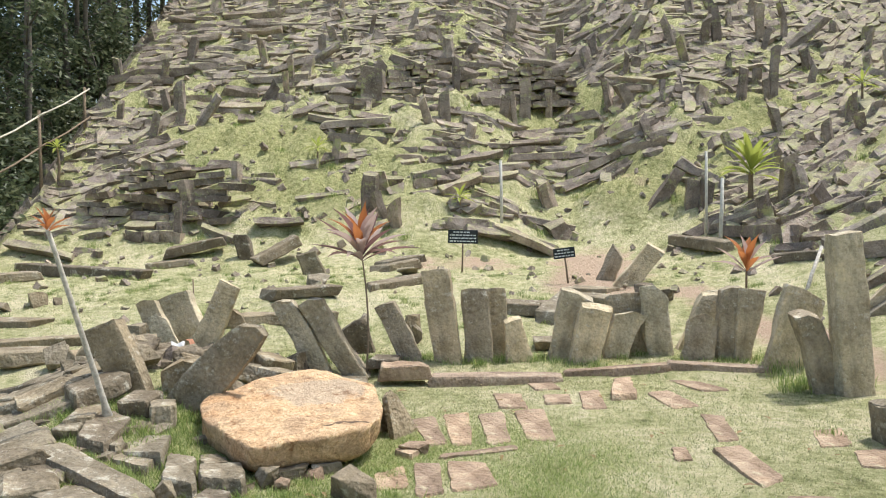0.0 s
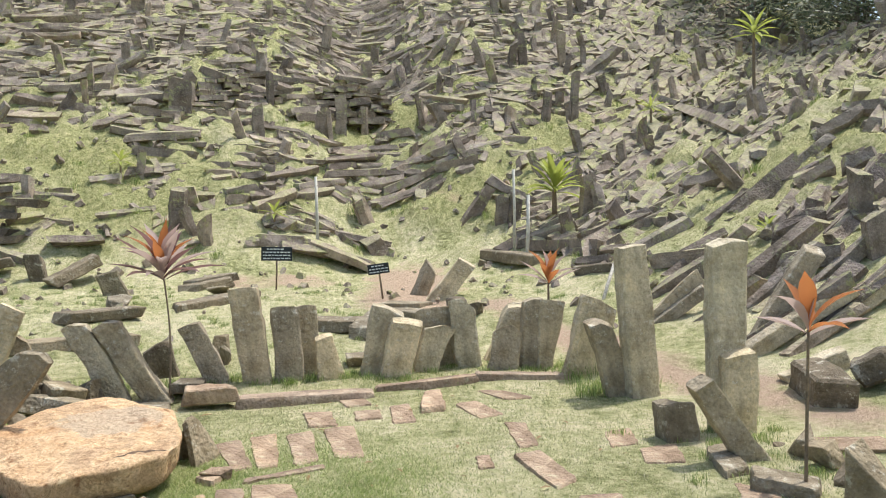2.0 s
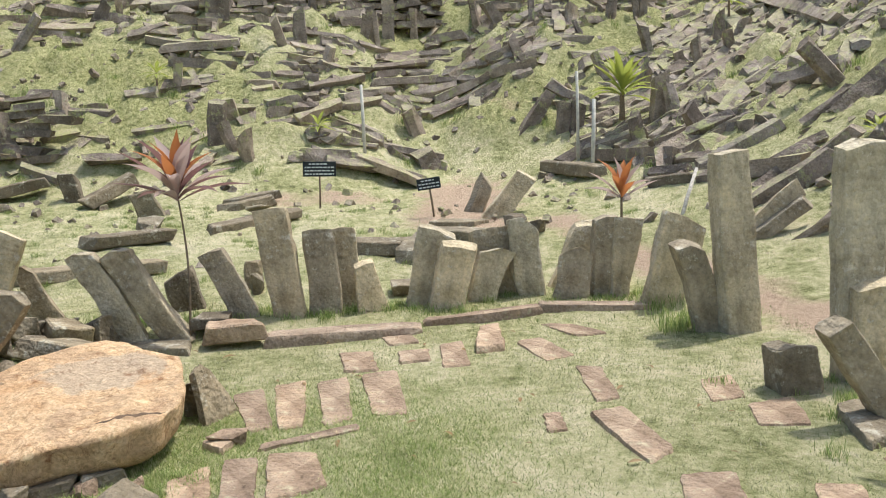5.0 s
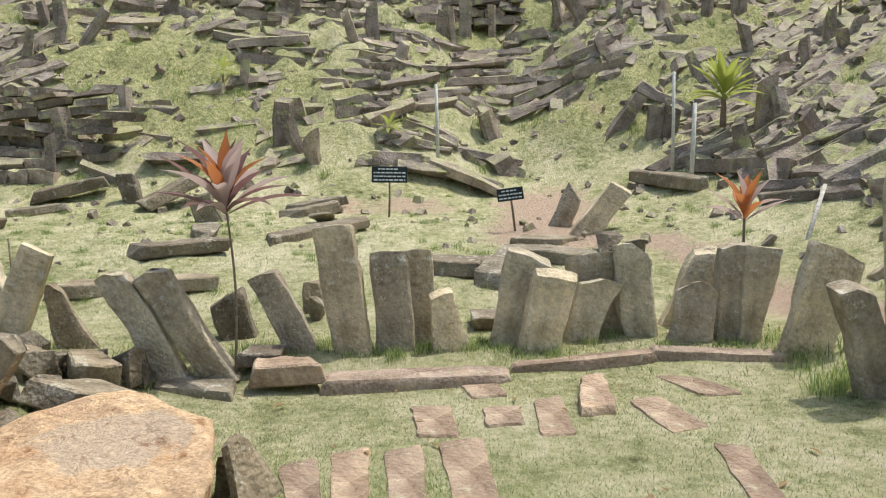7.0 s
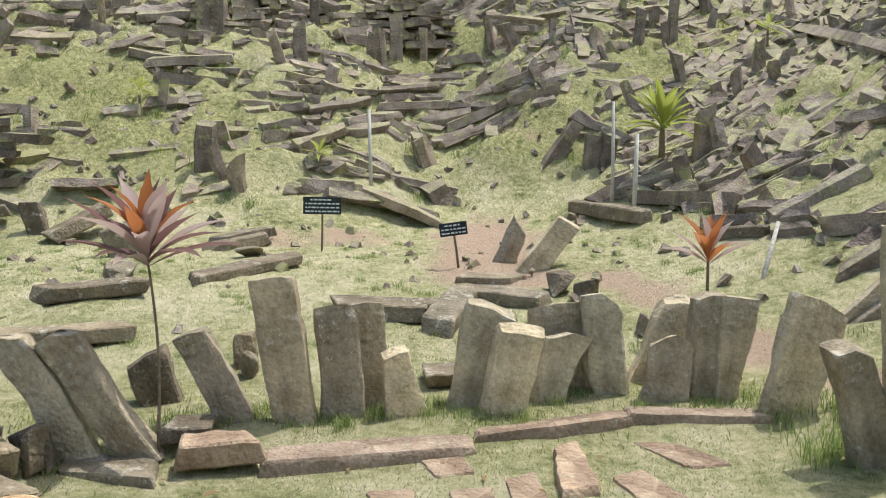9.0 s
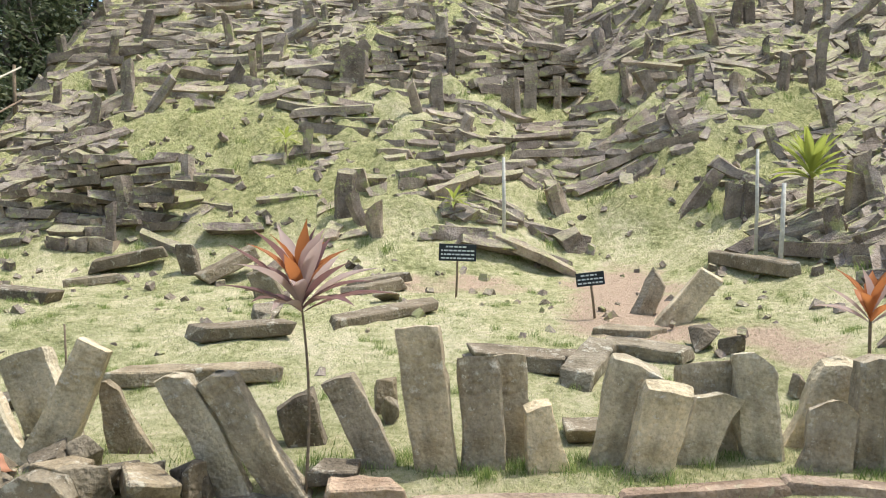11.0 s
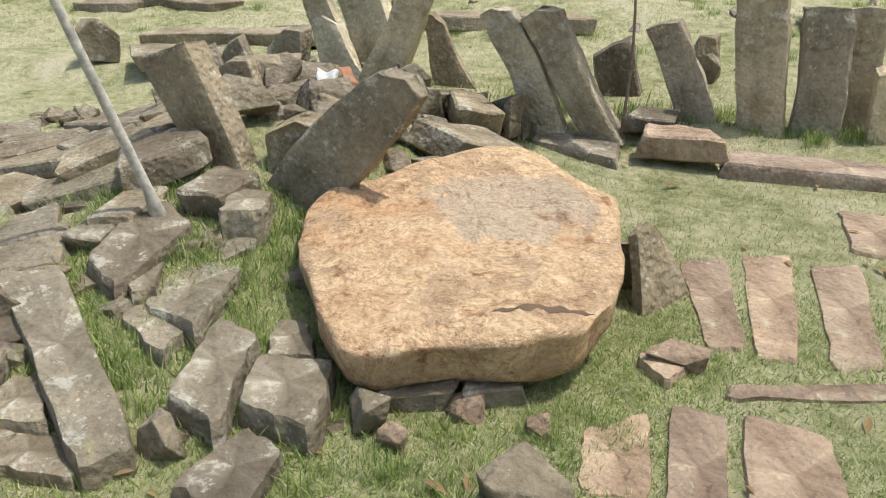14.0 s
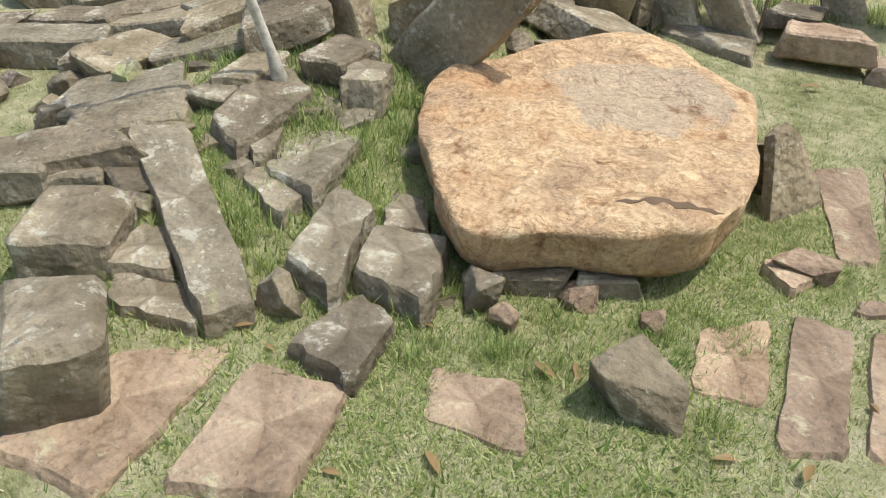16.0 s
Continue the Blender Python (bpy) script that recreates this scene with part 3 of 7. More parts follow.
# ---- the flat boulder ----
def boulder():
    rng = random.Random(5)
    corners = [(-0.05, -0.74), (0.11, -0.65), (0.30, -0.53), (0.51, -0.42), (0.555, -0.19), (0.51, 0.05), (0.39, 0.44), (0.05, 0.72), (-0.12, 0.83), (-0.25, 0.78), (-0.36, 0.52), (-0.61, 0.17), (-0.61, -0.05), (-0.54, -0.22), (-0.40, -0.36), (-0.20, -0.60)]

    def radius(a):
        """Distance from the middle to the outline in one direction."""
        d = Vector((math.cos(a), math.sin(a)))
        best = 0.6
        for (ax, ay), (bx, by) in zip(corners, corners[1:] + corners[:1]):
            ex, ey = bx - ax, by - ay
            det = d.x * -ey + d.y * ex
            if abs(det) < 1e-9:
                continue
            r = (ax * -ey + ay * ex) / det
            q = (d.x * ay - d.y * ax) / det
            if r > 0 and -1e-6 <= q <= 1.000001:
                best = r
        return best

    bm = bmesh.new()
    n = 132
    levels = [(0.70, 0.10), (0.90, 0.16), (0.955, 0.3), (0.975, 0.5), (0.985, 0.7), (1.0, 0.84), (1.003, 0.93), (0.992, 0.985), (0.97, 1.01)] + [(0.94 - 0.041 * k, 1.02 + 0.001 * k) for k in range(22)]
    loops = []
    for s, z in levels:
        loop = []
        for i in range(n):
            a = 2 * math.pi * i / n
            r = s * (radius(a) * 0.5 + radius(a - 0.07) * 0.25 + radius(a + 0.07) * 0.25)
            x, y = r * math.cos(a), r * math.sin(a)
            crest = 0.205 + 0.075 * (y + 0.68)   # the far side stands higher
            loop.append(bm.verts.new((x, y, z * crest)))
        loops.append(loop)
    for a, b in zip(loops, loops[1:]):
        for i in range(n):
            bm.faces.new((a[i], a[(i + 1) % n], b[(i + 1) % n], b[i]))
    bm.faces.new(list(reversed(loops[0])))
    bm.faces.new(loops[-1])
    bm.normal_update()
    for v in bm.verts:
        side = 1 if v.normal.z < 0.6 else 0.4
        v.co += v.normal * side * (0.03 * noise.noise(v.co * 3.5) + 0.015 * noise.noise(v.co * 11)) + Vector((0, 0, 0.014 * noise.noise(v.co * 4.0)))
        if v.normal.z > 0.6:   # the crust has flaked off in thin steps
            flake = noise.noise(v.co * 5.5 + Vector((3, 1, 0))) + 0.5 * noise.noise(v.co * 13)
            v.co.z -= 0.007 * smooth(0.06, 0.14, flake) + 0.005 * smooth(-0.32, -0.25, flake) - 0.003 * noise.noise(v.co * 30)
    tree_of_faces = BVHTree.FromBMesh(bm)

    def top_at(x, y):
        hit = tree_of_faces.ray_cast(Vector((x, y, 1)), Vector((0, 0, -1)))[0]
        return hit.z if hit else 0.25

    ob = part("boulder", bm, BOULDER, None, "", True)
    ob.location = (-0.80, 3.80, 0.02)
    tagged(ob, "broad flat orange-tan boulder lying on the grass among small stones", "boulder")
    bm = bmesh.new()   # the split near its front edge: a flush strip, its inner shade coloured in
    rows = []
    for i in range(17):
        f = i / 16
        x, y = 0.24 + 0.27 * f, -0.42 + 0.10 * f + 0.01 * math.sin(f * 5) + 0.006 * math.sin(f * 31)
        w = 0.016 * math.sin(math.pi * min(1, f * 0.9 + 0.08)) * (1 + 0.5 * math.sin(f * 23)) + 0.001
        z = top_at(x, y)
        rows.append((bm.verts.new((x, y - w, z + 0.0015)), bm.verts.new((x, y + w, z + 0.002)), bm.verts.new((x, y, z - 0.02))))
    for a, b in zip(rows, rows[1:]):
        for p, q in ((0, 1), (1, 2), (2, 0)):
            bm.faces.new((a[p], b[p], b[q], a[q]))
    part("crack", bm, CRACK, ob, "dark split in the rock")


boulder()


# ---- plants ----
def tube(bm, points, radii, sides=8):
    loops = []
    for k, (p, r) in enumerate(zip(points, radii)):
        p = Vector(p)
        d = (Vector(points[min(k + 1, len(points) - 1)]) - Vector(points[max(k - 1, 0)])).normalized()
        u = d.orthogonal().normalized()
        w = d.cross(u)
        loops.append([bm.verts.new(p + (u * math.cos(6.2832 * i / sides) + w * math.sin(6.2832 * i / sides)) * r) for i in range(sides)])
    for a, b in zip(loops, loops[1:]):
        for i in range(sides):
            bm.faces.new((a[i], a[(i + 1) % sides], b[(i + 1) % sides], b[i]))
    bm.faces.new(list(reversed(loops[0])))
    bm.faces.new(loops[-1])


def leaf(bm, root, yaw, rise, length, width, droop):
    """A strap leaf with a folded midrib, arching out from root."""
    out = Vector((math.cos(yaw), math.sin(yaw), 0))
    side = Vector((-math.sin(yaw), math.cos(yaw), 0))
    rows = []
    p, ang = Vector(root), rise
    steps = 7
    for k in range(steps + 1):
        f = k / steps
        w = width * (0.1 + 0.9 * math.sin(math.pi * min(1.0, f) ** 1.1)) * (1 - f ** 6) * 0.5
        up = Vector((-out.x * math.sin(ang), -out.y * math.sin(ang), math.cos(ang)))
        rows.append((bm.verts.new(p + side * w + up * w * 0.45), bm.verts.new(p), bm.verts.new(p - side * w + up * w * 0.45)))
        p = p + (out * math.cos(ang) + Vector((0, 0, math.sin(ang)))) * (length / steps)
        ang -= droop / steps
    for a, b in zip(rows, rows[1:]):
        bm.faces.new((a[0], a[1], b[1], b[0]))
        bm.faces.new((a[1], a[2], b[2], b[1]))


def cordyline(base, crown, bend, leaves, length, width, colours, seed, label, stem=STEM, thick=0.012, spread_up=(0.35, 1.45), kind="cordyline"):
    """A bare stem with a rosette of strap leaves on top."""
    rng = random.Random(seed)
    top = empty_at(kind, base)
    tagged(top, label, "plant")
    base, crown = Vector(base), Vector(crown)
    d = crown - base
    pts = [d * f + Vector((bend * math.sin(math.pi * f), 0, 0)) for f in [i / 8 for i in range(9)]]
    bm = bmesh.new()
    tube(bm, [(0, 0, -0.05)] + pts[1:], [thick * (1.3 - 0.4 * i / 8) * (2.3 if i == 0 and stem == BARK else 1) for i in range(9)])
    part("stem", bm, stem, top, "", True)
    for i in range(leaves):
        f = i / max(1, leaves - 1)
        bm = bmesh.new()
        yaw = i * 2.39996 + rng.uniform(-0.3, 0.3)
        rise = spread_up[0] + (spread_up[1] - spread_up[0]) * f
        leaf(bm, d + Vector((0, 0, 0.06 * f - 0.03)) * length * 3, yaw, rise + rng.uniform(-0.15, 0.15), length * rng.uniform(0.8, 1.1) * (1 - 0.12 * f), width * rng.uniform(0.8, 1.15), rng.uniform(0.25, 1.0))
        col = colours[0] if len(colours) < 3 else colours[1] if f > 0.5 and i % 2 else colours[(0, 2)[i // 2 % 2]]
        part("leaf", bm, col, top, "", True)
    return top


def crown_clump(bm, rng, centre, radius, count, size):
    for _ in range(count):
        d = Vector((rng.gauss(0, 1), rng.gauss(0, 1), rng.gauss(0, 0.8)))
        p = Vector(centre) + d.normalized() * radius * rng.random() ** 0.5
        a = Vector((rng.uniform(-1, 1), rng.uniform(-1, 1), rng.uniform(-0.6, 0.6))).normalized() * size * rng.uniform(0.6, 1.3)
        b = a.orthogonal().normalized() * size * 0.35
        v = [bm.verts.new(p - a), bm.verts.new(p + b), bm.verts.new(p + a), bm.verts.new(p - b)]
        bm.faces.new(v)


def tree(x, y, z, height, seed, label, lean=0.0, spread_r=1.0, low=0.45, thick=0.07):
    """A slender forest tree: tapered trunk, limbs and a ragged crown of leaf clumps."""
    rng = random.Random(seed)
    top = empty_at("tree", (x, y, z))
    tagged(top, label, "tree", "trees behind the hill")
    bm = bmesh.new()
    pts = [(lean * f * height + 0.12 * math.sin(f * 5 + seed), 0.1 * math.sin(f * 4 + seed * 2), f * height) for f in [i / 7 for i in range(8)]]
    tube(bm, [(p[0], p[1], p[2] - 0.3) if i == 0 else p for i, p in enumerate(pts)], [thick * (1.2 - i / 8) for i in range(8)], 7)
    cr = bmesh.new()
    for k in range(14):
        f = rng.uniform(low, 1.0)
        i = min(6, int(f * 7))
        p = Vector(pts[i]).lerp(Vector(pts[i + 1]), f * 7 - i)
        a = rng.uniform(0, 6.28)
        reach = spread_r * rng.uniform(0.5, 1.2) * (1.25 - f * 0.6)
        q = p + Vector((math.cos(a) * reach, math.sin(a) * reach, reach * rng.uniform(0.1, 0.6)))
        tube(bm, [p, p.lerp(q, 0.5) + Vector((0, 0, 0.08)), q], [thick * 0.4, thick * 0.25, thick * 0.1], 5)
        crown_clump(cr, rng, q, reach * 0.55, 70, 0.10)
        crown_clump(cr, rng, p.lerp(q, 0.6), reach * 0.4, 40, 0.09)
    part("trunk", bm, BARK_DARK, top, "", True)
    part("crown", cr, LEAF_DARK, top)


cordyline((-0.66, 5.72, 0.08), (-0.71, 5.9, 1.06), 0.03, 27, 0.52, 0.095, (LEAF_RED, LEAF_ORANGE, LEAF_PALE), 11, "tall cordyline with maroon and orange strap leaves on a bare stem", thick=0.007, spread_up=(0.45, 1.45))
cordyline((3.0, 7.3, 0.2), (3.0, 7.3, 0.80), 0.0, 14, 0.42, 0.09, (LEAF_PALE, LEAF_ORANGE, LEAF_ORANGE), 12, "young cordyline with upright orange leaves behind the standing stones", spread_up=(0.5, 1.5))
cordyline((3.02, 2.72, 0.0), (3.05, 2.74, 0.87), 0.0, 9, 0.36, 0.08, (LEAF_PALE, LEAF_ORANGE, LEAF_ORANGE), 13, "thin cordyline with orange leaves beside fallen stones", thick=0.008, spread_up=(0.35, 1.5))
cordyline((-1.88, 3.58, 0.2), (-2.09, 3.33, 1.38), 0.0, 10, 0.16, 0.035, (LEAF_ORANGE, LEAF_RED), 14, "leaning pale-barked cordyline with a small red tuft", stem=BARK, thick=0.015)
cordyline((4.85, 13.1, 1.6), (4.85, 13.1, 2.0), 0.0, 34, 0.78, 0.11, (LEAF_GREEN,), 15, "lush yellow-green dracaena on the rocky slope", thick=0.04, spread_up=(0.25, 1.45), kind="dracaena")
cordyline((-0.15, 14.4, 1.38), (-0.15, 14.4, 1.66), 0.0, 12, 0.36, 0.07, (LEAF_GREEN,), 16, "pale green dracaena seedling at the foot of the slope", thick=0.02, spread_up=(0.0, 1.1), kind="dracaena")
cordyline((-3.12, 15.65, 2.43), (-3.12, 15.65, 2.75), 0.0, 12, 0.38, 0.06, (LEAF_GREEN,), 17, "small pale green dracaena in the mossy slope", thick=0.018, spread_up=(-0.1, 1.0), kind="dracaena")
cordyline((-8.4, 15.2, 2.1), (-8.4, 15.2, 2.8), 0.03, 12, 0.32, 0.06, (LEAF_GREEN,), 18, "young dracaena with a thin stem at the hill's edge", thick=0.025, spread_up=(-0.2, 1.1), kind="dracaena")
cordyline((8.2, 16.55, 3.4), (8.2, 16.55, 3.95), 0.0, 12, 0.45, 0.07, (LEAF_GREEN,), 19, "young dracaena with a thin stem among hillside stones", thick=0.025, spread_up=(-0.1, 1.1), kind="dracaena")
cordyline((6.0, 8.05, 1.2), (6.0, 8.05, 1.3), 0.0, 12, 0.28, 0.05, (LEAF_GREEN,), 20, "low yellow-green dracaena among hillside stones", thick=0.02, spread_up=(-0.1, 1.1), kind="dracaena")
cordyline((9.4, 14.25, 3.75), (9.4, 14.25, 5.15), 0.0, 20, 0.6, 0.09, (LEAF_GREEN,), 21, "tall dracaena with a yellow-green tuft on a slim stem", thick=0.03, spread_up=(-0.1, 1.3), kind="dracaena")


def signboard(place, turn, tilt, width, height, post, bars, label):
    """A black painted board on a post; its lettering is too small to read."""
    top = empty_at("signboard", place)
    tagged(top, label, "sign")
    top.rotation_euler = (0, radians(tilt), radians(turn))
    bm = bmesh.new()
    bmesh.ops.create_cube(bm, size=1, matrix=Matrix.Translation((0, 0, post)) @ Matrix.Diagonal((width, 0.02, height, 1)))
    bmesh.ops.bevel(bm, geom=list(bm.edges), offset=0.003, segments=1, affect="EDGES")
    part("board", bm, BOARD, top)
    bm = bmesh.new()
    tube(bm, [(0, 0.022, -0.12), (0.004, 0.022, post * 0.5), (0, 0.022, post + height * 0.35)], [0.014, 0.013, 0.012], 8)
    part("post", bm, STEM, top, "", True)
    rng = random.Random(int(width * 1000))
    for k in range(bars):
        z = post + height * (0.5 - (k + 0.75) / (bars + 0.5))
        bm = bmesh.new()
        x = -width * 0.44 + (0 if k else width * 0.12)
        end = width * (0.44 if k else 0.25)
        while x < end - 0.01:
            w = min(rng.uniform(0.02, 0.055), end - x)
            h = height / (bars + 1) * 0.42
            bmesh.ops.create_cube(bm, size=1, matrix=Matrix.Translation((x + w / 2, -0.0115, z)) @ Matrix.Diagonal((w, 0.003, h, 1)))
            x += w + 0.012
        part("text_line", bm, LETTER, top, "faded white lettering")


signboard((-0.03, 11.5, ground(-0.03, 11.5)), 4, 2, 0.46, 0.21, 0.56, 4, "black painted signboard with white lettering on a short post")
signboard((1.45, 9.95, ground(1.45, 9.95)), -6, -7, 0.29, 0.14, 0.40, 3, "small tilted black signboard with white lettering on a post")


def stick(base, tip, radius, label, mat=WHITE_STICK, name="marker_stick"):
    bm = bmesh.new()
    a, b = Vector(base), Vector(tip)
    tube(bm, [Vector((0, 0, -0.1)), (b - a) * 0.5 + Vector((0.006, 0, 0)), b - a], [radius * 1.1, radius, radius * 0.9], 8)
    ob = part(name, bm, mat, None, "", True)
    ob.location = a
    tagged(ob, label, "stick")


stick((0.63, 14.1, 1.0), (0.62, 14.1, 2.32), 0.028, "pale whitewashed stick driven into the slope")
stick((3.95, 11.7, 0.8), (4.0, 11.75, 1.86), 0.03, "pale whitewashed stick driven into the slope")
stick((4.05, 12.9, 0.95), (4.05, 12.9, 2.35), 0.025, "pale whitewashed stick driven into the slope")
stick((3.9, 8.3, 0.3), (4.3, 8.7, 0.95), 0.022, "slanting grey branch leaning on the stones", BARK)
stick((-2.62, 7.0, 0.15), (-2.62, 7.0, 0.78), 0.008, "thin dark twig standing behind the stones", STEM, "twig")


def fence():
    top = empty_at("bamboo_fence", (-9.2, 12.0, 0))
    tagged(top, "pale bamboo rail fence on rough posts at the hill's edge", "fence")
    for k in range(5):
        y = 9.2 + 1.9 * k
        p = Vector((0.6, y - 12.0, ground(-8.6, y)))
        bm = bmesh.new()
        tube(bm, [p - Vector((0, 0, 0.3)), Vector((0.6, y - 11.97, 1.22 + 0.39 * (y - 9.2) + 0.08))], [0.036, 0.03], 8)
        part("post", bm, STEM, top, "", True)
    for k in range(4):
        for drop in (0.0, 0.62):
            y = 9.2 + 1.9 * k
            a = Vector((0.66, y - 12.15, 1.16 + 0.39 * (y - 9.2) - drop))
            b = Vector((0.66, y - 9.95, 1.16 + 0.39 * (y - 7.0) - drop))
            bm = bmesh.new()
            tube(bm, [a, a.lerp(b, 0.5) - Vector((0, 0, 0.04)), b], [0.02, 0.019, 0.018], 8)
            part("rail", bm, STEM if drop else BAMBOO, top, "dark weathered lower rail" if drop else "", True)


fence()


def litter():
    rng = random.Random(3)
    bm = bmesh.new()
    bmesh.ops.create_grid(bm, x_segments=9, y_segments=9, size=0.06)
    for v in bm.verts:
        v.co.z = 0.05 * noise.noise(v.co * 14) + 0.06 * abs(noise.noise(v.co * 9 + Vector((3, 1, 0))))
        v.co.x *= 0.9 + 0.3 * noise.noise(v.co * 20)
    bmesh.ops.solidify(bm, geom=list(bm.faces), thickness=0.003)
    ob = part("plastic_bag", bm, PLASTIC, None, "", True)
    ob.matrix_basis = pose(-2.0, 4.98, 0.42, 25, 10, 30)
    tagged(ob, "crumpled white plastic bag caught between stones", "litter")
    bm = bmesh.new()
    bmesh.ops.create_grid(bm, x_segments=5, y_segments=3, size=0.05)
    for v in bm.verts:
        v.co.z = 0.03 * noise.noise(v.co * 25)
    bmesh.ops.solidify(bm, geom=list(bm.faces), thickness=0.003)
    ob = part("wrapper", bm, RUST, None, "", True)
    ob.matrix_basis = pose(-1.9, 5.02, 0.44, 40, 20, 70)
    tagged(ob, "torn orange-brown wrapper caught between stones", "litter")


litter()

for i in range(44):   # the wood beyond the hill's edge
    r = random.Random(900 + i)
    x, y = -10.2 - r.random() * 5.5, 10.5 + r.random() * 16
    tree(x, y, ground(x, y) - 0.1, 6.5 + r.random() * 4.5, 900 + i, "slender forest tree with dark leaves below the hill's edge", r.uniform(-0.05, 0.05), 1.2, 0.25)
for i in range(16):
    r = random.Random(1200 + i)
    x, y = -15.5 - r.random() * 5, 9 + i * 1.5 + r.random()
    tree(x, y, -3.1, 11 + r.random() * 3, 1200 + i, "tall dense forest tree with dark leaves down the valley side", 0, 2.6, 0.12, 0.12)
for i in range(14):
    r = random.Random(950 + i)
    x, y = 15.0 + r.random() * 5, 11 + i * 1.2 + r.random()
    tree(x, y, ground(x, y) - 0.1, 7.0 + r.random() * 3, 950 + i, "leafy dark green tree beyond the top of the slope", r.uniform(-0.05, 0.05), 1.6, 0.15)
for i in range(16):
    r = random.Random(1300 + i)
    x, y = -9.6 - r.random() * 3.0, 18 + i * 0.75
    tree(x, y, ground(x, y) - 0.1, 7.5 + r.random() * 3, 1300 + i, "slender forest tree with dark leaves below the hill's edge", r.uniform(-0.04, 0.04), 1.5, 0.05)
for i in range(22):
    r = random.Random(1400 + i)
    x, y = 13.0 + r.random() * 3.5, 10.5 + i * 0.65
    tree(x, y, ground(x, y) - 0.15, 2.2 + r.random() * 1.4, 1400 + i, "low dense dark green shrub on the ridge of the slope", 0.0, 1.6, 0.0, 0.05)
for i in range(10):
    r = random.Random(980 + i)
    x, y = -8 + i * 2.4 + r.random(), 29 + r.random() * 2
    tree(x, y, ground(x, y) - 0.1, 6.0 + r.random() * 3, 980 + i, "tall shady tree on the hill's crest", r.uniform(-0.05, 0.05), 2.0, 0.3)


def dead_leaf():
    bm = bmesh.new()
    leaf(bm, (0, 0, 0.004), 0.0, 0.15, 0.11, 0.035, 0.5)
    ob = part("dead_leaf", bm, LEAF_DRY, None, "", True)
    return tagged(ob, "curled dry brown leaf lying on the grass", "leaf", "fallen leaves")


first_leaf = dead_leaf()
first_leaf.matrix_basis = pose(-0.35, 5.2, 0.02, 0, 0, 40)
r = random.Random(31)
for i in range(58):
    x, y = r.uniform(-1.3, 2.6), r.uniform(2.2, 5.7)
    if (x + 0.8) ** 2 + (y - 3.8) ** 2 < 0.75:
        continue
    k = r.uniform(0.3, 0.75)
    copy_thing(first_leaf, pose(x, y, ground(x, y) + 0.012, r.uniform(-15, 15), r.uniform(-10, 10), r.uniform(0, 360)) @ Matrix.Scale(k, 4))


# ---- the rubble heap beside the boulder ----
r = random.Random(62)
for i in range(46):
    a, d = r.uniform(0, 6.28), r.random() ** 0.6
    x, y = -2.15 + 0.8 * d * math.cos(a), 5.0 + 1.0 * d * math.sin(a)
    if (x + 0.8) ** 2 + (y - 3.8) ** 2 < 0.9:
        continue
    w = r.uniform(0.1, 0.27)
    rock("field_rock", (x, y, ground(x, y) - 0.03), w, w * r.uniform(0.6, 0.9), w * r.uniform(0.45, 0.85), 700 + i, "angular broken basalt rock in the rubble heap", "rocks of the rubble heap", FALLEN)


for i in range(44):   # larger broken blocks behind the propped slab
    x, y = r.uniform(-2.6, -1.05), r.uniform(4.35, 5.75)
    if (x + 0.95) ** 2 + (y - 4.2) ** 2 < 0.25:
        continue
    w = r.uniform(0.16, 0.34)
    rock("field_rock", (x, y, ground(x, y) - 0.03 + r.uniform(0, 0.06)), w, w * r.uniform(0.55, 0.8), w * r.uniform(0.4, 0.75), 1750 + i, "angular broken basalt rock in the rubble heap", "rocks of the rubble heap", FALLEN)

for i in range(18):   # long flat stones lying side by side beside the heap
    x, y, k = r.uniform(-4.3, -2.5), r.uniform(2.5, 4.7), r.uniform(0.35, 0.7)
    turn = radians(r.uniform(15, 50))
    column("fallen_stone", (x, y, ground(x, y) + 0.05), (x + k * math.cos(turn), y + k * math.sin(turn), ground(x + k * math.cos(turn), y + k * math.sin(turn)) + 0.06), r.uniform(0.2, 0.3), 0.14, None, 1800 + i, "weathered grey basalt column lying on the grass", "loose stones of the court", mat=FALLEN)

for i in range(70):
    x, y = r.uniform(-4.2, -1.9), r.uniform(2.7, 5.2)
    w = r.uniform(0.07, 0.2)
    rock("field_rock", (x, y, ground(x, y) - 0.03), w, w * r.uniform(0.6, 0.9), w * r.uniform(0.35, 0.7), 800 + i, "angular broken basalt rock in the rubble heap", "rocks of the rubble heap", FALLEN)

for i in range(18):
    r = random.Random(1500 + i)
    x, y = -9.9 - r.random() * 1.6, 9.5 + i * 0.75
    tree(x, y, ground(x, y) - 0.15, 1.6 + r.random() * 1.3, 1500 + i, "low dense green shrub at the wood's edge", 0.0, 1.2, 0.0, 0.04)
for i in range(9):
    r = random.Random(1600 + i)
    x, y = -8.6 - r.random() * 5.5, 24 + r.random() * 4
    tree(x, y, ground(x, y) - 0.15, 6.0 + r.random() * 3, 1600 + i, "leafy dark green tree behind the hill's shoulder", 0.0, 2.2, 0.05, 0.08)


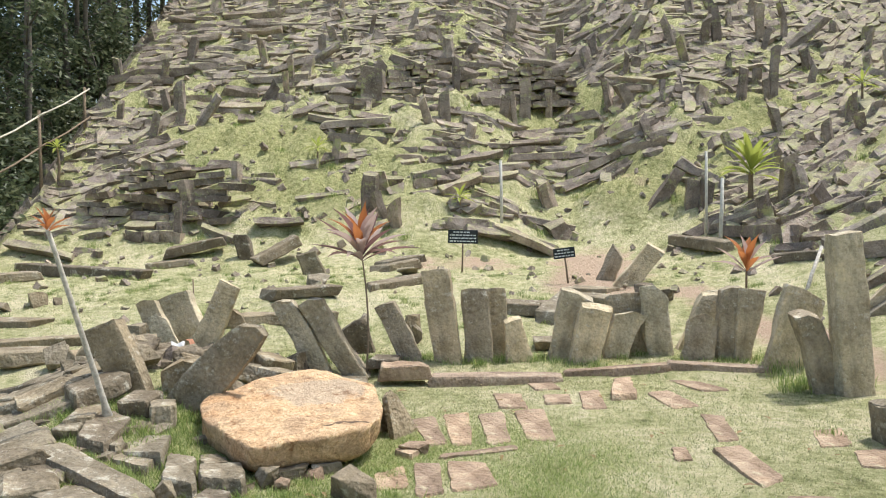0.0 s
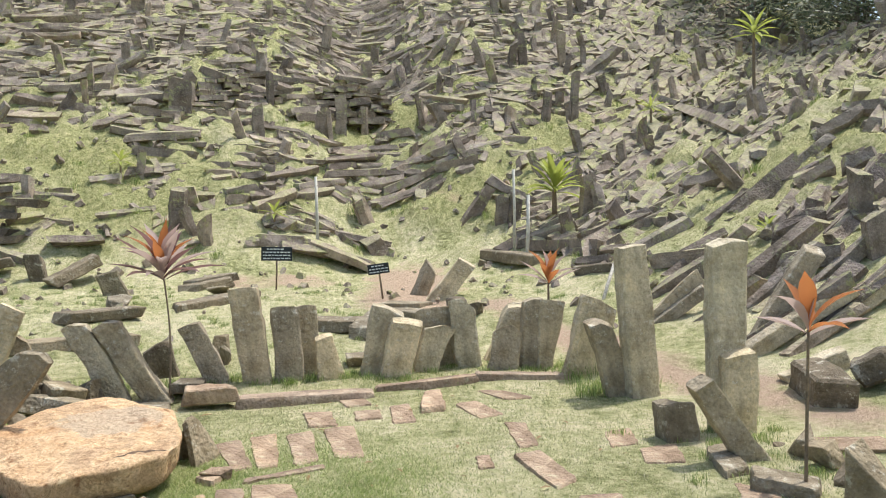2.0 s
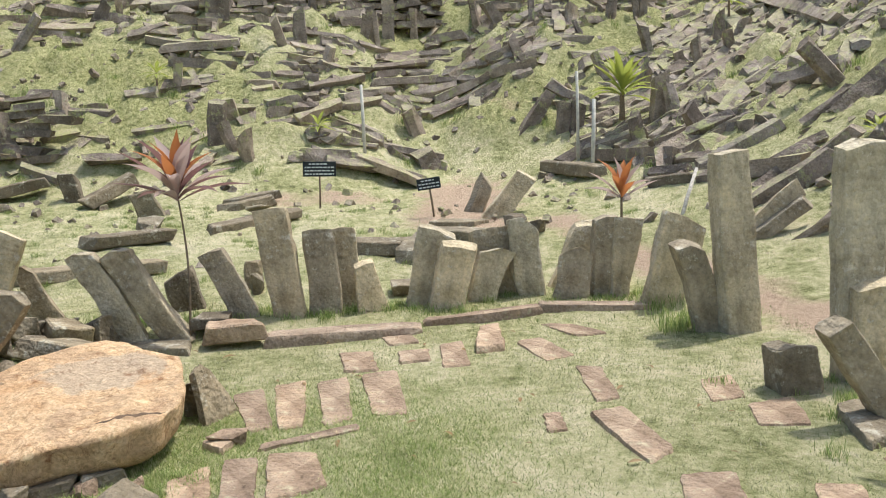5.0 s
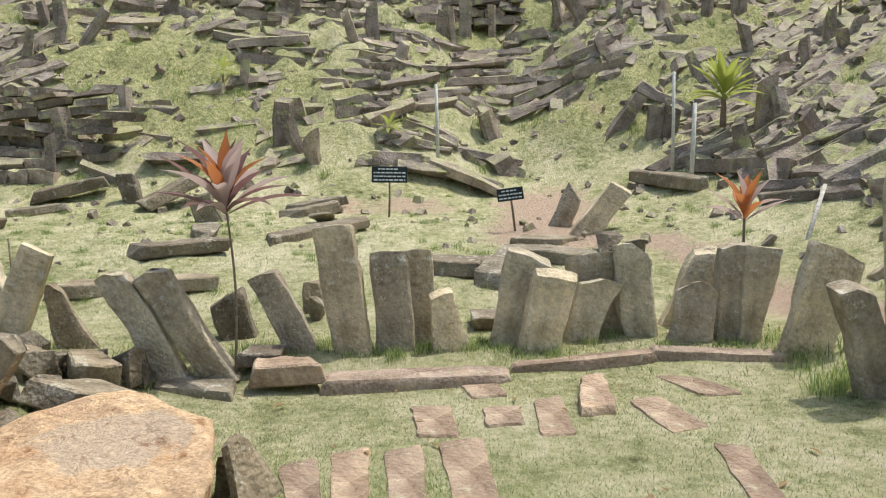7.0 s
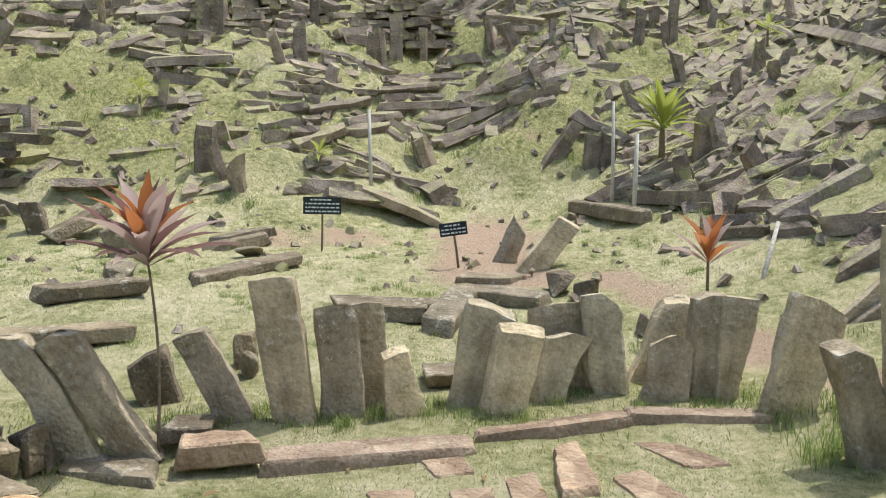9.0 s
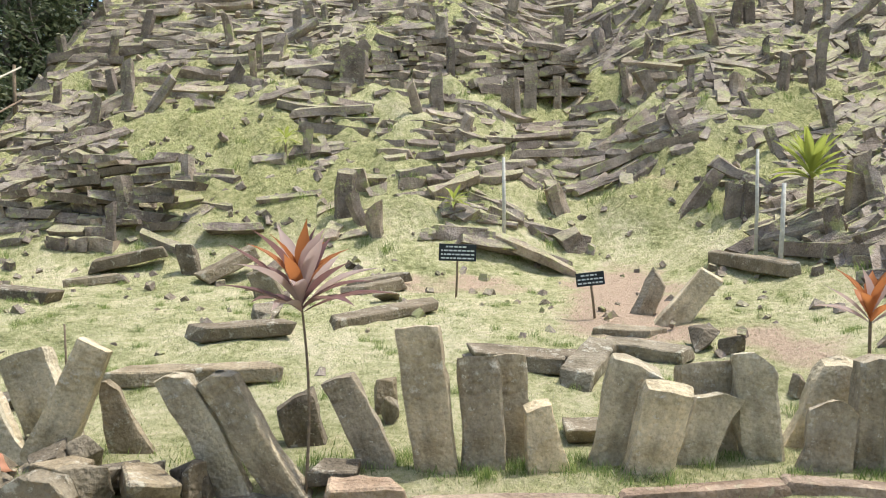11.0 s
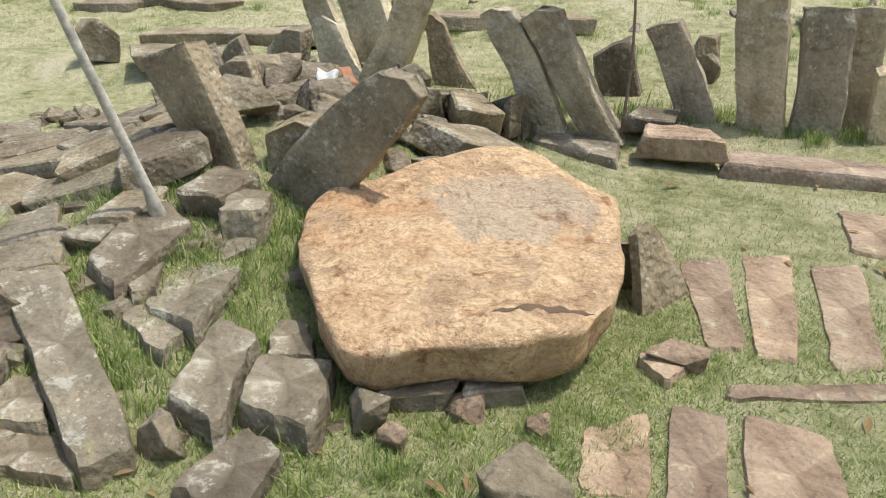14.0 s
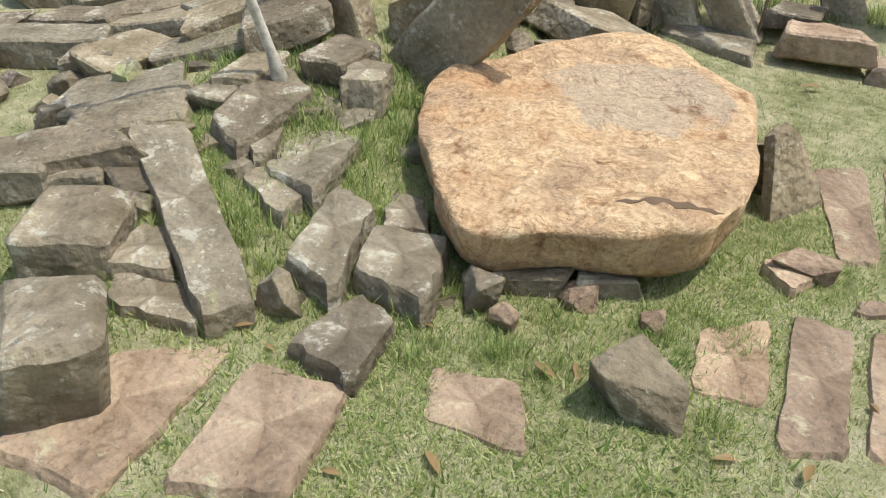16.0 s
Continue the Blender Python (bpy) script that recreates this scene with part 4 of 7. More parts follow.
# ---- the stones of the court, the lawn and the hill ----
# standing and leaning stones: foot, head, widths at foot and head, depth, fall of the head's two corners
menhir("standing_stone", (0.04, 6.04, 0.00), (-0.08, 6.04, 0.92), 0.26, 0.25, 0.16, 0.00, 0.02, 1)
menhir("standing_stone", (0.29, 6.09, 0.00), (0.25, 6.09, 0.74), 0.23, 0.21, 0.17, 0.00, 0.01, 2)
menhir("standing_stone", (0.53, 6.24, -0.03), (0.44, 6.24, 0.72), 0.20, 0.19, 0.15, 0.00, 0.02, 3)
menhir("standing_stone", (0.67, 6.04, 0.00), (0.59, 6.04, 0.48), 0.25, 0.14, 0.12, 0.02, 0.00, 4)
menhir("leaning_stone", (1.00, 6.24, -0.03), (1.18, 6.24, 0.69), 0.27, 0.30, 0.18, 0.00, 0.04, 5)
menhir("standing_stone", (1.18, 6.06, -0.03), (1.33, 6.06, 0.58), 0.28, 0.26, 0.16, 0.01, 0.00, 6)
menhir("standing_stone", (1.47, 6.23, -0.03), (1.66, 6.23, 0.52), 0.19, 0.26, 0.15, 0.08, 0.00, 7)
menhir("standing_stone", (1.72, 6.47, -0.10), (1.64, 6.47, 0.64), 0.27, 0.33, 0.16, 0.00, 0.01, 8)
menhir("standing_stone", (1.96, 6.32, -0.06), (1.87, 6.32, 0.73), 0.20, 0.23, 0.20, 0.00, 0.11, 9)
menhir("leaning_stone", (2.28, 6.53, -0.05), (2.49, 6.53, 0.65), 0.40, 0.24, 0.16, 0.05, 0.00, 10)
menhir("standing_stone", (2.16, 6.12, 0.01), (2.27, 6.12, 0.51), 0.25, 0.25, 0.14, 0.04, 0.00, 11, crown=0.5)
menhir("standing_stone", (2.49, 6.22, -0.03), (2.53, 6.22, 0.73), 0.24, 0.17, 0.19, 0.04, 0.00, 12)
menhir("standing_stone", (2.59, 6.17, -0.01), (2.69, 6.17, 0.71), 0.13, 0.23, 0.17, 0.00, 0.00, 13)
menhir("standing_stone", (2.83, 5.89, 0.00), (3.06, 5.89, 0.73), 0.31, 0.34, 0.16, 0.00, 0.05, 14)
menhir("standing_stone", (2.99, 5.23, -0.08), (2.80, 5.23, 0.63), 0.20, 0.19, 0.16, 0.00, 0.06, 15)
menhir("standing_stone", (3.14, 5.11, -0.08), (3.03, 5.11, 1.24), 0.26, 0.22, 0.19, 0.00, 0.00, 16)
menhir("standing_stone", (3.25, 3.98, -0.08), (3.25, 3.98, 1.30), 0.21, 0.24, 0.17, 0.04, 0.00, 17)
menhir("leaning_stone", (3.13, 3.34, -0.07), (2.74, 3.34, 0.49), 0.16, 0.13, 0.13, 0.00, 0.00, 19)
menhir("stone_block", (2.85, 3.89, -0.09), (2.82, 3.89, 0.26), 0.22, 0.21, 0.25, 0.00, 0.03, 18, mat=FALLEN)
menhir("leaning_stone", (-1.04, 5.78, 0.00), (-1.41, 5.78, 0.70), 0.18, 0.18, 0.16, 0.00, 0.07, 20)
menhir("leaning_stone", (-0.71, 5.76, -0.01), (-1.15, 5.76, 0.70), 0.17, 0.20, 0.15, 0.00, 0.06, 22)
menhir("stone_block", (-0.73, 6.51, -0.08), (-0.90, 6.51, 0.40), 0.24, 0.24, 0.20, 0.04, 0.00, 23, mat=FALLEN)
menhir("leaning_stone", (-0.28, 6.07, 0.01), (-0.55, 6.07, 0.62), 0.20, 0.18, 0.18, 0.00, 0.02, 24)
menhir("leaning_stone", (-2.26, 5.95, 0.08), (-1.89, 5.95, 0.82), 0.24, 0.18, 0.15, 0.00, 0.00, 26)
menhir("stone_block", (-2.41, 6.50, 0.03), (-2.64, 6.50, 0.66), 0.31, 0.33, 0.18, 0.00, 0.01, 27)
menhir("leaning_stone", (-2.50, 6.10, 0.04), (-2.73, 6.10, 0.66), 0.25, 0.19, 0.10, 0.00, 0.04, 28)
menhir("leaning_stone", (-2.36, 5.90, 0.07), (-2.55, 5.90, 0.55), 0.29, 0.13, 0.10, 0.00, 0.08, 29)
menhir("leaning_stone", (-1.77, 6.20, 0.04), (-1.95, 6.20, 0.57), 0.26, 0.10, 0.09, 0.00, 0.08, 21, mat=FALLEN)
menhir("leaning_stone", (-2.78, 5.90, 0.02), (-2.79, 5.90, 0.47), 0.26, 0.26, 0.16, 0.11, 0.00, 33, mat=FALLEN)
menhir("leaning_stone", (-1.90, 4.04, 0.22), (-2.13, 4.04, 0.73), 0.20, 0.23, 0.15, 0.00, 0.00, 30, mat=FALLEN)
menhir("leaning_stone", (-2.12, 4.60, 0.25), (-2.27, 4.60, 0.57), 0.14, 0.15, 0.10, 0.00, 0.03, 31, mat=FALLEN)
menhir("leaning_stone", (-2.28, 4.90, 0.20), (-2.50, 4.90, 0.58), 0.15, 0.14, 0.10, 0.04, 0.00, 32, mat=FALLEN)
menhir("tilted_slab", (-1.70, 4.01, 0.14), (-1.09, 4.01, 0.73), 0.15, 0.16, 0.11, 0.08, 0.00, 34, mat=FALLEN, bulge=0.05)
menhir("stone_block", (-1.69, 4.14, 0.13), (-1.64, 4.14, 0.50), 0.20, 0.29, 0.14, 0.11, 0.00, 40, mat=FALLEN)
menhir("leaning_stone", (-0.16, 4.05, -0.05), (-0.27, 4.09, 0.28), 0.26, 0.12, 0.055, 0.03, 0.06, 78, mat=FALLEN, turn=60)
menhir("standing_stone", (-0.31, 4.14, -0.10), (-0.30, 4.14, 0.18), 0.10, 0.09, 0.08, 0.01, 0.00, 79, mat=FALLEN)

# stones lying flat: centre, height of the top, length, widths at both ends, turn, skew of both ends, thickness
lying("fallen_stone", -1.66, 2.86, 0.17, 0.90, 0.17, 0.13, -34, 0.29, 0.04, 0.23, 401, FALLEN)
lying("fallen_stone", -1.85, 3.41, 0.24, 0.44, 0.24, 0.17, -80, 0.70, 0.69, 0.30, 402, FALLEN)
lying("fallen_stone", -1.55, 3.29, 0.17, 0.36, 0.24, 0.21, -72, 0.34, 0.57, 0.23, 403, FALLEN)
lying("fallen_stone", -1.72, 3.27, 0.16, 0.25, 0.13, 0.07, -48, -0.31, -0.40, 0.22, 404, FALLEN)
lying("fallen_stone", -1.54, 3.11, 0.09, 0.24, 0.13, 0.19, -16, -0.57, -0.43, 0.15, 405, FALLEN)
lying("fallen_stone", -1.24, 3.00, 0.13, 0.38, 0.13, 0.15, -72, 0.57, 0.70, 0.19, 406, FALLEN)
lying("fallen_stone", -1.15, 3.24, 0.10, 0.21, 0.09, 0.13, -60, 0.70, 0.10, 0.16, 407, FALLEN)
lying("fallen_stone", -1.02, 3.01, 0.11, 0.26, 0.21, 0.19, -71, 0.02, 0.38, 0.17, 408, FALLEN)
lying("fallen_stone", -0.98, 2.71, 0.07, 0.24, 0.13, 0.19, -90, 0.34, 0.18, 0.13, 409, FALLEN)
lying("fallen_stone", -1.64, 2.68, 0.11, 0.16, 0.21, 0.12, 7, -0.18, -0.70, 0.17, 410, FALLEN)
lying("fallen_stone", -1.48, 2.56, 0.07, 0.29, 0.14, 0.11, 6, -0.61, -0.29, 0.13, 411, FALLEN)
lying("stone_block", -1.62, 3.72, 0.30, 0.14, 0.23, 0.17, 16, -0.11, -0.08, 0.34, 412, FALLEN)
lying("paving_slab", -1.30, 2.27, 0.03, 0.43, 0.23, 0.27, -84, -0.70, 0.02, 0.08, 421, PAVING)
lying("paving_slab", -0.97, 2.38, 0.03, 0.35, 0.25, 0.24, -75, 0.08, -0.16, 0.08, 422, PAVING)
lying("paving_slab", -0.62, 2.70, 0.01, 0.20, 0.20, 0.22, -63, 0.20, 0.38, 0.08, 423, PAVING)
lying("paving_slab", -0.15, 3.18, 0.01, 0.29, 0.16, 0.16, -80, -0.70, -0.07, 0.08, 424, PAVING)
lying("paving_slab", 0.05, 3.21, 0.01, 0.50, 0.15, 0.13, -84, 0.05, -0.40, 0.08, 425, PAVING)
lying("paving_slab", 0.28, 3.27, 0.01, 0.43, 0.21, 0.23, -82, 0.21, -0.28, 0.08, 426, PAVING)
lying("paving_slab", -0.01, 4.15, 0.01, 0.63, 0.17, 0.11, -77, -0.33, -0.18, 0.08, 427, PAVING)
lying("paving_slab", 0.18, 4.22, 0.01, 0.75, 0.18, 0.12, -85, -0.34, -0.06, 0.08, 428, PAVING)
lying("paving_slab", 0.42, 4.24, 0.01, 0.72, 0.17, 0.14, -86, -0.36, -0.36, 0.08, 429, PAVING)
lying("paving_slab", 0.32, 3.68, 0.01, 0.47, 0.06, 0.08, 21, 0.29, 0.47, 0.08, 430, PAVING)
lying("paving_slab", -0.10, 3.66, 0.03, 0.13, 0.11, 0.14, -36, -0.18, -0.18, 0.08, 431, PAVING)
lying("paving_slab", 0.82, 5.53, 0.01, 0.33, 0.22, 0.19, -77, -0.18, 0.04, 0.08, 432, PAVING)
lying("paving_slab", 0.90, 5.04, 0.01, 0.27, 0.19, 0.18, -91, -0.18, -0.17, 0.08, 433, PAVING)
lying("paving_slab", 1.16, 5.03, 0.01, 0.54, 0.15, 0.17, -92, -0.53, -0.01, 0.08, 434, PAVING)
lying("kerb_stone", 1.44, 5.33, 0.05, 0.57, 0.12, 0.18, -98, -0.70, -0.34, 0.10, 435, KERB)
lying("paving_slab", 1.75, 5.02, 0.01, 0.48, 0.18, 0.22, -77, -0.18, -0.15, 0.08, 436, PAVING)
lying("paving_slab", 2.05, 5.53, 0.01, 0.48, 0.18, 0.20, -65, 0.19, 0.37, 0.08, 437, PAVING)
lying("paving_slab", 0.54, 4.99, 0.01, 0.43, 0.20, 0.19, -85, 0.11, 0.12, 0.08, 438, PAVING)
lying("paving_slab", 1.89, 4.25, 0.01, 0.61, 0.14, 0.13, -96, 0.24, -0.35, 0.08, 439, PAVING)
lying("paving_slab", 0.69, 4.31, 0.01, 0.73, 0.20, 0.17, -86, -0.26, 0.07, 0.08, 440, PAVING)
lying("paving_slab", 2.51, 4.00, 0.01, 0.38, 0.18, 0.18, -103, -0.67, -0.40, 0.08, 443, PAVING)
lying("paving_slab", 1.51, 3.66, 0.01, 0.24, 0.08, 0.09, -95, -0.24, -0.07, 0.08, 444, PAVING)
lying("paving_slab", 1.83, 3.45, 0.02, 0.58, 0.18, 0.16, -84, -0.13, -0.64, 0.08, 445, PAVING)
lying("paving_slab", 2.61, 3.58, 0.01, 0.35, 0.23, 0.23, -106, -0.57, -0.10, 0.08, 446, PAVING)
lying("paving_slab", 1.94, 2.79, 0.01, 0.31, 0.21, 0.22, -103, -0.16, 0.04, 0.08, 451, PAVING)
lying("paving_slab", 2.37, 2.62, 0.01, 0.28, 0.17, 0.17, -113, -0.13, -0.14, 0.08, 452, PAVING)
lying("kerb_stone", 0.45, 5.66, 0.07, 1.04, 0.22, 0.24, 9, 0.1, 0.3, 0.12, 453, KERB)
lying("fallen_stone", -0.88, 5.62, 0.05, 0.52, 0.22, 0.22, -23, -0.34, -0.62, 0.10, 454, FALLEN)
lying("kerb_stone", 1.47, 5.85, 0.085, 0.85, 0.13, 0.14, 6, 0.1, 0.2, 0.12, 455, KERB)
lying("kerb_stone", 2.33, 5.88, 0.09, 0.78, 0.14, 0.12, -3, 0.1, -0.1, 0.12, 456, KERB)

rock("field_rock", (-0.42, 7.20, 0.11), 0.19, 0.14, 0.27, 25, "angular broken basalt rock resting on the grass", "loose stones of the court", mat=FALLEN)
column("stone_block", (-1.33, 4.75, 0.25), (-1.09, 5.00, 0.17), 0.36, 0.15, None, 35, "squared block of grey-brown basalt among the stones", "loose stones of the court", mat=FALLEN)
column("stone_block", (-1.48, 5.34, 0.23), (-1.29, 5.46, 0.19), 0.36, 0.15, None, 36, "squared block of grey-brown basalt among the stones", "loose stones of the court", mat=FALLEN)
rock("field_rock", (-1.22, 5.57, 0.03), 0.17, 0.13, 0.25, 37, "angular broken basalt rock resting on the grass", "loose stones of the court", mat=FALLEN)
rock("field_rock", (-1.37, 4.90, 0.10), 0.22, 0.16, 0.19, 38, "angular broken basalt rock resting on the grass", "loose stones of the court", mat=FALLEN)
rock("field_rock", (-1.12, 4.76, 0.03), 0.18, 0.14, 0.16, 39, "angular broken basalt rock resting on the grass", "loose stones of the court", mat=FALLEN)
rock("field_rock", (-1.89, 5.81, 0.14), 0.20, 0.15, 0.20, 43, "angular broken basalt rock resting on the grass", "loose stones of the court", mat=FALLEN)
rock("field_rock", (-1.74, 4.69, 0.26), 0.16, 0.12, 0.16, 44, "angular broken basalt rock resting on the grass", "loose stones of the court", mat=FALLEN)
rock("field_rock", (-3.48, 5.89, 0.06), 0.23, 0.17, 0.26, 45, "angular broken basalt rock resting on the grass", "loose stones of the court", mat=FALLEN)
rock("field_rock", (-2.46, 4.42, 0.27), 0.16, 0.12, 0.19, 46, "angular broken basalt rock resting on the grass", "loose stones of the court", mat=FALLEN)
column("kerb_stone", (-0.53, 5.59, 0.11), (-0.13, 5.61, 0.11), 0.22, 0.14, None, 47, "reddish-brown stone beam lying as a kerb on the grass", "kerb stones", mat=KERB)
column("fallen_stone", (-0.64, 5.86, 0.14), (-0.40, 5.87, 0.14), 0.28, 0.10, None, 52, "weathered grey basalt column lying on the grass", "loose stones of the court", mat=FALLEN)
rock("field_rock", (-1.20, 2.72, 0.00), 0.12, 0.09, 0.15, 60, "angular broken basalt rock resting on the grass", "loose stones of the court", mat=FALLEN)
rock("field_rock", (-0.80, 3.04, -0.02), 0.14, 0.10, 0.14, 62, "angular broken basalt rock resting on the grass", "loose stones of the court", mat=FALLEN)
rock("field_rock", (-1.35, 3.59, 0.06), 0.18, 0.14, 0.08, 63, "angular broken basalt rock resting on the grass", "loose stones of the court", mat=FALLEN)
rock("field_rock", (-1.87, 3.19, 0.12), 0.14, 0.10, 0.06, 65, "angular broken basalt rock resting on the grass", "loose stones of the court", mat=FALLEN)
rock("field_rock", (-1.65, 2.70, 0.04), 0.19, 0.14, 0.08, 66, "angular broken basalt rock resting on the grass", "loose stones of the court", mat=FALLEN)
column("stone_block", (-1.53, 2.15, 0.12), (-1.37, 2.32, 0.12), 0.33, 0.28, None, 68, "squared block of grey-brown basalt among the stones", "loose stones of the court", mat=FALLEN)
column("stone_block", (-1.95, 2.55, 0.10), (-1.73, 2.69, 0.10), 0.29, 0.20, None, 69, "squared block of grey-brown basalt among the stones", "loose stones of the court", mat=FALLEN)
column("fallen_stone", (-2.42, 3.02, 0.06), (-2.10, 3.35, 0.16), 0.36, 0.16, None, 70, "weathered grey basalt column lying on the grass", "loose stones of the court", mat=FALLEN)
column("fallen_stone", (-2.67, 3.22, 0.07), (-2.27, 3.47, 0.17), 0.34, 0.14, None, 71, "weathered grey basalt column lying on the grass", "loose stones of the court", mat=FALLEN)
column("fallen_stone", (-3.02, 3.54, 0.08), (-2.81, 3.66, 0.13), 0.36, 0.14, None, 72, "weathered grey basalt column lying on the grass", "loose stones of the court", mat=FALLEN)
column("fallen_stone", (-2.63, 3.67, 0.15), (-2.01, 3.96, 0.33), 0.34, 0.10, None, 73, "weathered grey basalt column lying on the grass", "loose stones of the court", mat=FALLEN)
column("fallen_stone", (-2.11, 3.56, 0.24), (-1.96, 3.61, 0.25), 0.30, 0.10, None, 74, "weathered grey basalt column lying on the grass", "loose stones of the court", mat=FALLEN)
column("fallen_stone", (-3.36, 4.12, 0.05), (-2.57, 4.07, 0.24), 0.36, 0.10, None, 75, "weathered grey basalt column lying on the grass", "loose stones of the court", mat=FALLEN)
column("fallen_stone", (-2.24, 2.86, 0.08), (-2.06, 2.95, 0.11), 0.31, 0.13, None, 76, "weathered grey basalt column lying on the grass", "loose stones of the court", mat=FALLEN)
rock("field_rock", (-0.31, 2.91, -0.03), 0.23, 0.17, 0.19, 77, "angular broken basalt rock resting on the grass", "loose stones of the court", mat=FALLEN)
rock("paving_chip", (-0.08, 3.70, -0.03), 0.18, 0.14, 0.09, 80, "small flat chip of stone lying in the grass", "loose stones of the court", mat=PAVING)
rock("paving_chip", (-0.58, 3.21, -0.03), 0.15, 0.11, 0.09, 81, "small flat chip of stone lying in the grass", "loose stones of the court", mat=PAVING)
column("fallen_stone", (-0.82, 3.14, 0.03), (-0.63, 3.24, 0.03), 0.09, 0.10, None, 82, "weathered grey basalt column lying on the grass", "loose stones of the court", mat=FALLEN)
column("fallen_stone", (-0.60, 3.25, 0.02), (-0.45, 3.34, 0.02), 0.07, 0.10, None, 83, "weathered grey basalt column lying on the grass", "loose stones of the court", mat=FALLEN)
rock("paving_chip", (-0.36, 3.21, -0.03), 0.10, 0.07, 0.09, 84, "small flat chip of stone lying in the grass", "loose stones of the court", mat=PAVING)
rock("paving_chip", (-0.70, 3.01, -0.02), 0.10, 0.08, 0.09, 85, "small flat chip of stone lying in the grass", "loose stones of the court", mat=PAVING)
rock("field_rock", (-1.59, 3.58, 0.13), 0.15, 0.11, 0.07, 86, "angular broken basalt rock resting on the grass", "loose stones of the court", mat=FALLEN)
rock("field_rock", (-1.71, 3.48, 0.15), 0.11, 0.09, 0.07, 87, "angular broken basalt rock resting on the grass", "loose stones of the court", mat=FALLEN)
lying("fallen_stone", 2.96, 2.81, 0.08, 0.32, 0.21, 0.23, -46, -0.35, -0.15, 0.14, 461, FALLEN)
lying("paving_slab", 2.76, 2.69, 0.01, 0.37, 0.20, 0.18, -112, 0.70, 0.63, 0.08, 462, PAVING)
lying("fallen_stone", 2.89, 3.30, 0.06, 0.45, 0.16, 0.14, -105, -0.52, -0.64, 0.12, 463, FALLEN)
rock("field_rock", (3.38, 3.33, -0.03), 0.20, 0.16, 0.24, 471, "angular broken basalt rock resting on the grass", "loose stones of the court", mat=FALLEN)
rock("field_rock", (3.39, 3.08, -0.03), 0.22, 0.16, 0.20, 472, "angular broken basalt rock resting on the grass", "loose stones of the court", mat=FALLEN)
rock("field_rock", (3.32, 2.79, -0.03), 0.16, 0.12, 0.15, 473, "angular broken basalt rock resting on the grass", "loose stones of the court", mat=FALLEN)
rock("field_rock", (3.11, 2.31, -0.03), 0.28, 0.20, 0.42, 474, "angular broken basalt rock resting on the grass", "loose stones of the court", mat=FALLEN)
rock("field_rock", (3.36, 3.52, -0.03), 0.10, 0.08, 0.08, 475, "angular broken basalt rock resting on the grass", "loose stones of the court", mat=FALLEN)
column("paving_slab", (3.56, 3.41, 0.02), (3.95, 3.25, 0.05), 0.27, 0.10, None, 123, "worn reddish stone slab sunk level into the grass", "paving slabs", mat=PAVING)
column("fallen_stone", (-1.20, 9.48, 0.65), (-0.23, 10.44, 0.74), 0.36, 0.14, None, 124, "weathered grey basalt column lying on the grass", "loose stones of the court", mat=FALLEN)
rock("field_rock", (-0.83, 11.08, 0.42), 0.39, 0.29, 0.17, 125, "angular broken basalt rock resting on the grass", "loose stones of the court", mat=FALLEN)
column("stone_block", (-2.23, 11.32, 0.32), (-2.42, 11.27, 0.81), 0.36, 0.25, 14, 126, "squared block of grey-brown basalt among the stones", "loose stones of the court", mat=FALLEN)
column("fallen_stone", (-2.38, 8.91, 0.42), (-1.56, 9.15, 0.45), 0.36, 0.14, None, 127, "weathered grey basalt column lying on the grass", "loose stones of the court", mat=FALLEN)
rock("field_rock", (-1.85, 9.64, 0.37), 0.46, 0.35, 0.24, 128, "angular broken basalt rock resting on the grass", "loose stones of the court", mat=FALLEN)
column("fallen_stone", (0.20, 8.41, 0.46), (1.10, 8.31, 0.44), 0.36, 0.14, None, 129, "weathered grey basalt column lying on the grass", "loose stones of the court", mat=FALLEN)
column("fallen_stone", (0.35, 8.33, 0.36), (0.95, 8.16, 0.34), 0.36, 0.14, None, 130, "weathered grey basalt column lying on the grass", "loose stones of the court", mat=FALLEN)
column("stone_block", (0.99, 7.70, 0.38), (1.32, 8.56, 0.49), 0.28, 0.18, None, 131, "squared block of grey-brown basalt among the stones", "loose stones of the court", mat=FALLEN)
column("fallen_stone", (1.38, 8.69, 0.37), (2.01, 8.37, 0.34), 0.36, 0.12, None, 132, "weathered grey basalt column lying on the grass", "loose stones of the court", mat=FALLEN)
column("fallen_stone", (1.40, 9.33, 0.44), (1.94, 9.19, 0.43), 0.32, 0.10, None, 133, "weathered grey basalt column lying on the grass", "loose stones of the court", mat=FALLEN)
column("fallen_stone", (0.81, 6.70, 0.16), (1.11, 6.70, 0.16), 0.32, 0.10, None, 134, "weathered grey basalt column lying on the grass", "loose stones of the court", mat=FALLEN)
column("fallen_stone", (-2.65, 7.77, 0.24), (-1.37, 7.90, 0.27), 0.36, 0.12, None, 135, "weathered grey basalt column lying on the grass", "loose stones of the court", mat=FALLEN)
column("leaning_stone", (1.94, 10.19, 0.32), (2.17, 10.20, 0.83), 0.24, 0.14, 3, 136, "leaning weathered grey basalt column set in the ground", "row of standing stones")
column("leaning_stone", (2.12, 9.78, 0.32), (2.61, 9.80, 0.90), 0.27, 0.16, 3, 137, "leaning weathered grey basalt column set in the ground", "row of standing stones")
rock("field_rock", (2.23, 8.79, 0.29), 0.33, 0.24, 0.24, 138, "angular broken basalt rock resting on the grass", "loose stones of the court", mat=FALLEN)
rock("field_rock", (2.44, 8.60, 0.27), 0.25, 0.19, 0.22, 139, "angular broken basalt rock resting on the grass", "loose stones of the court", mat=FALLEN)
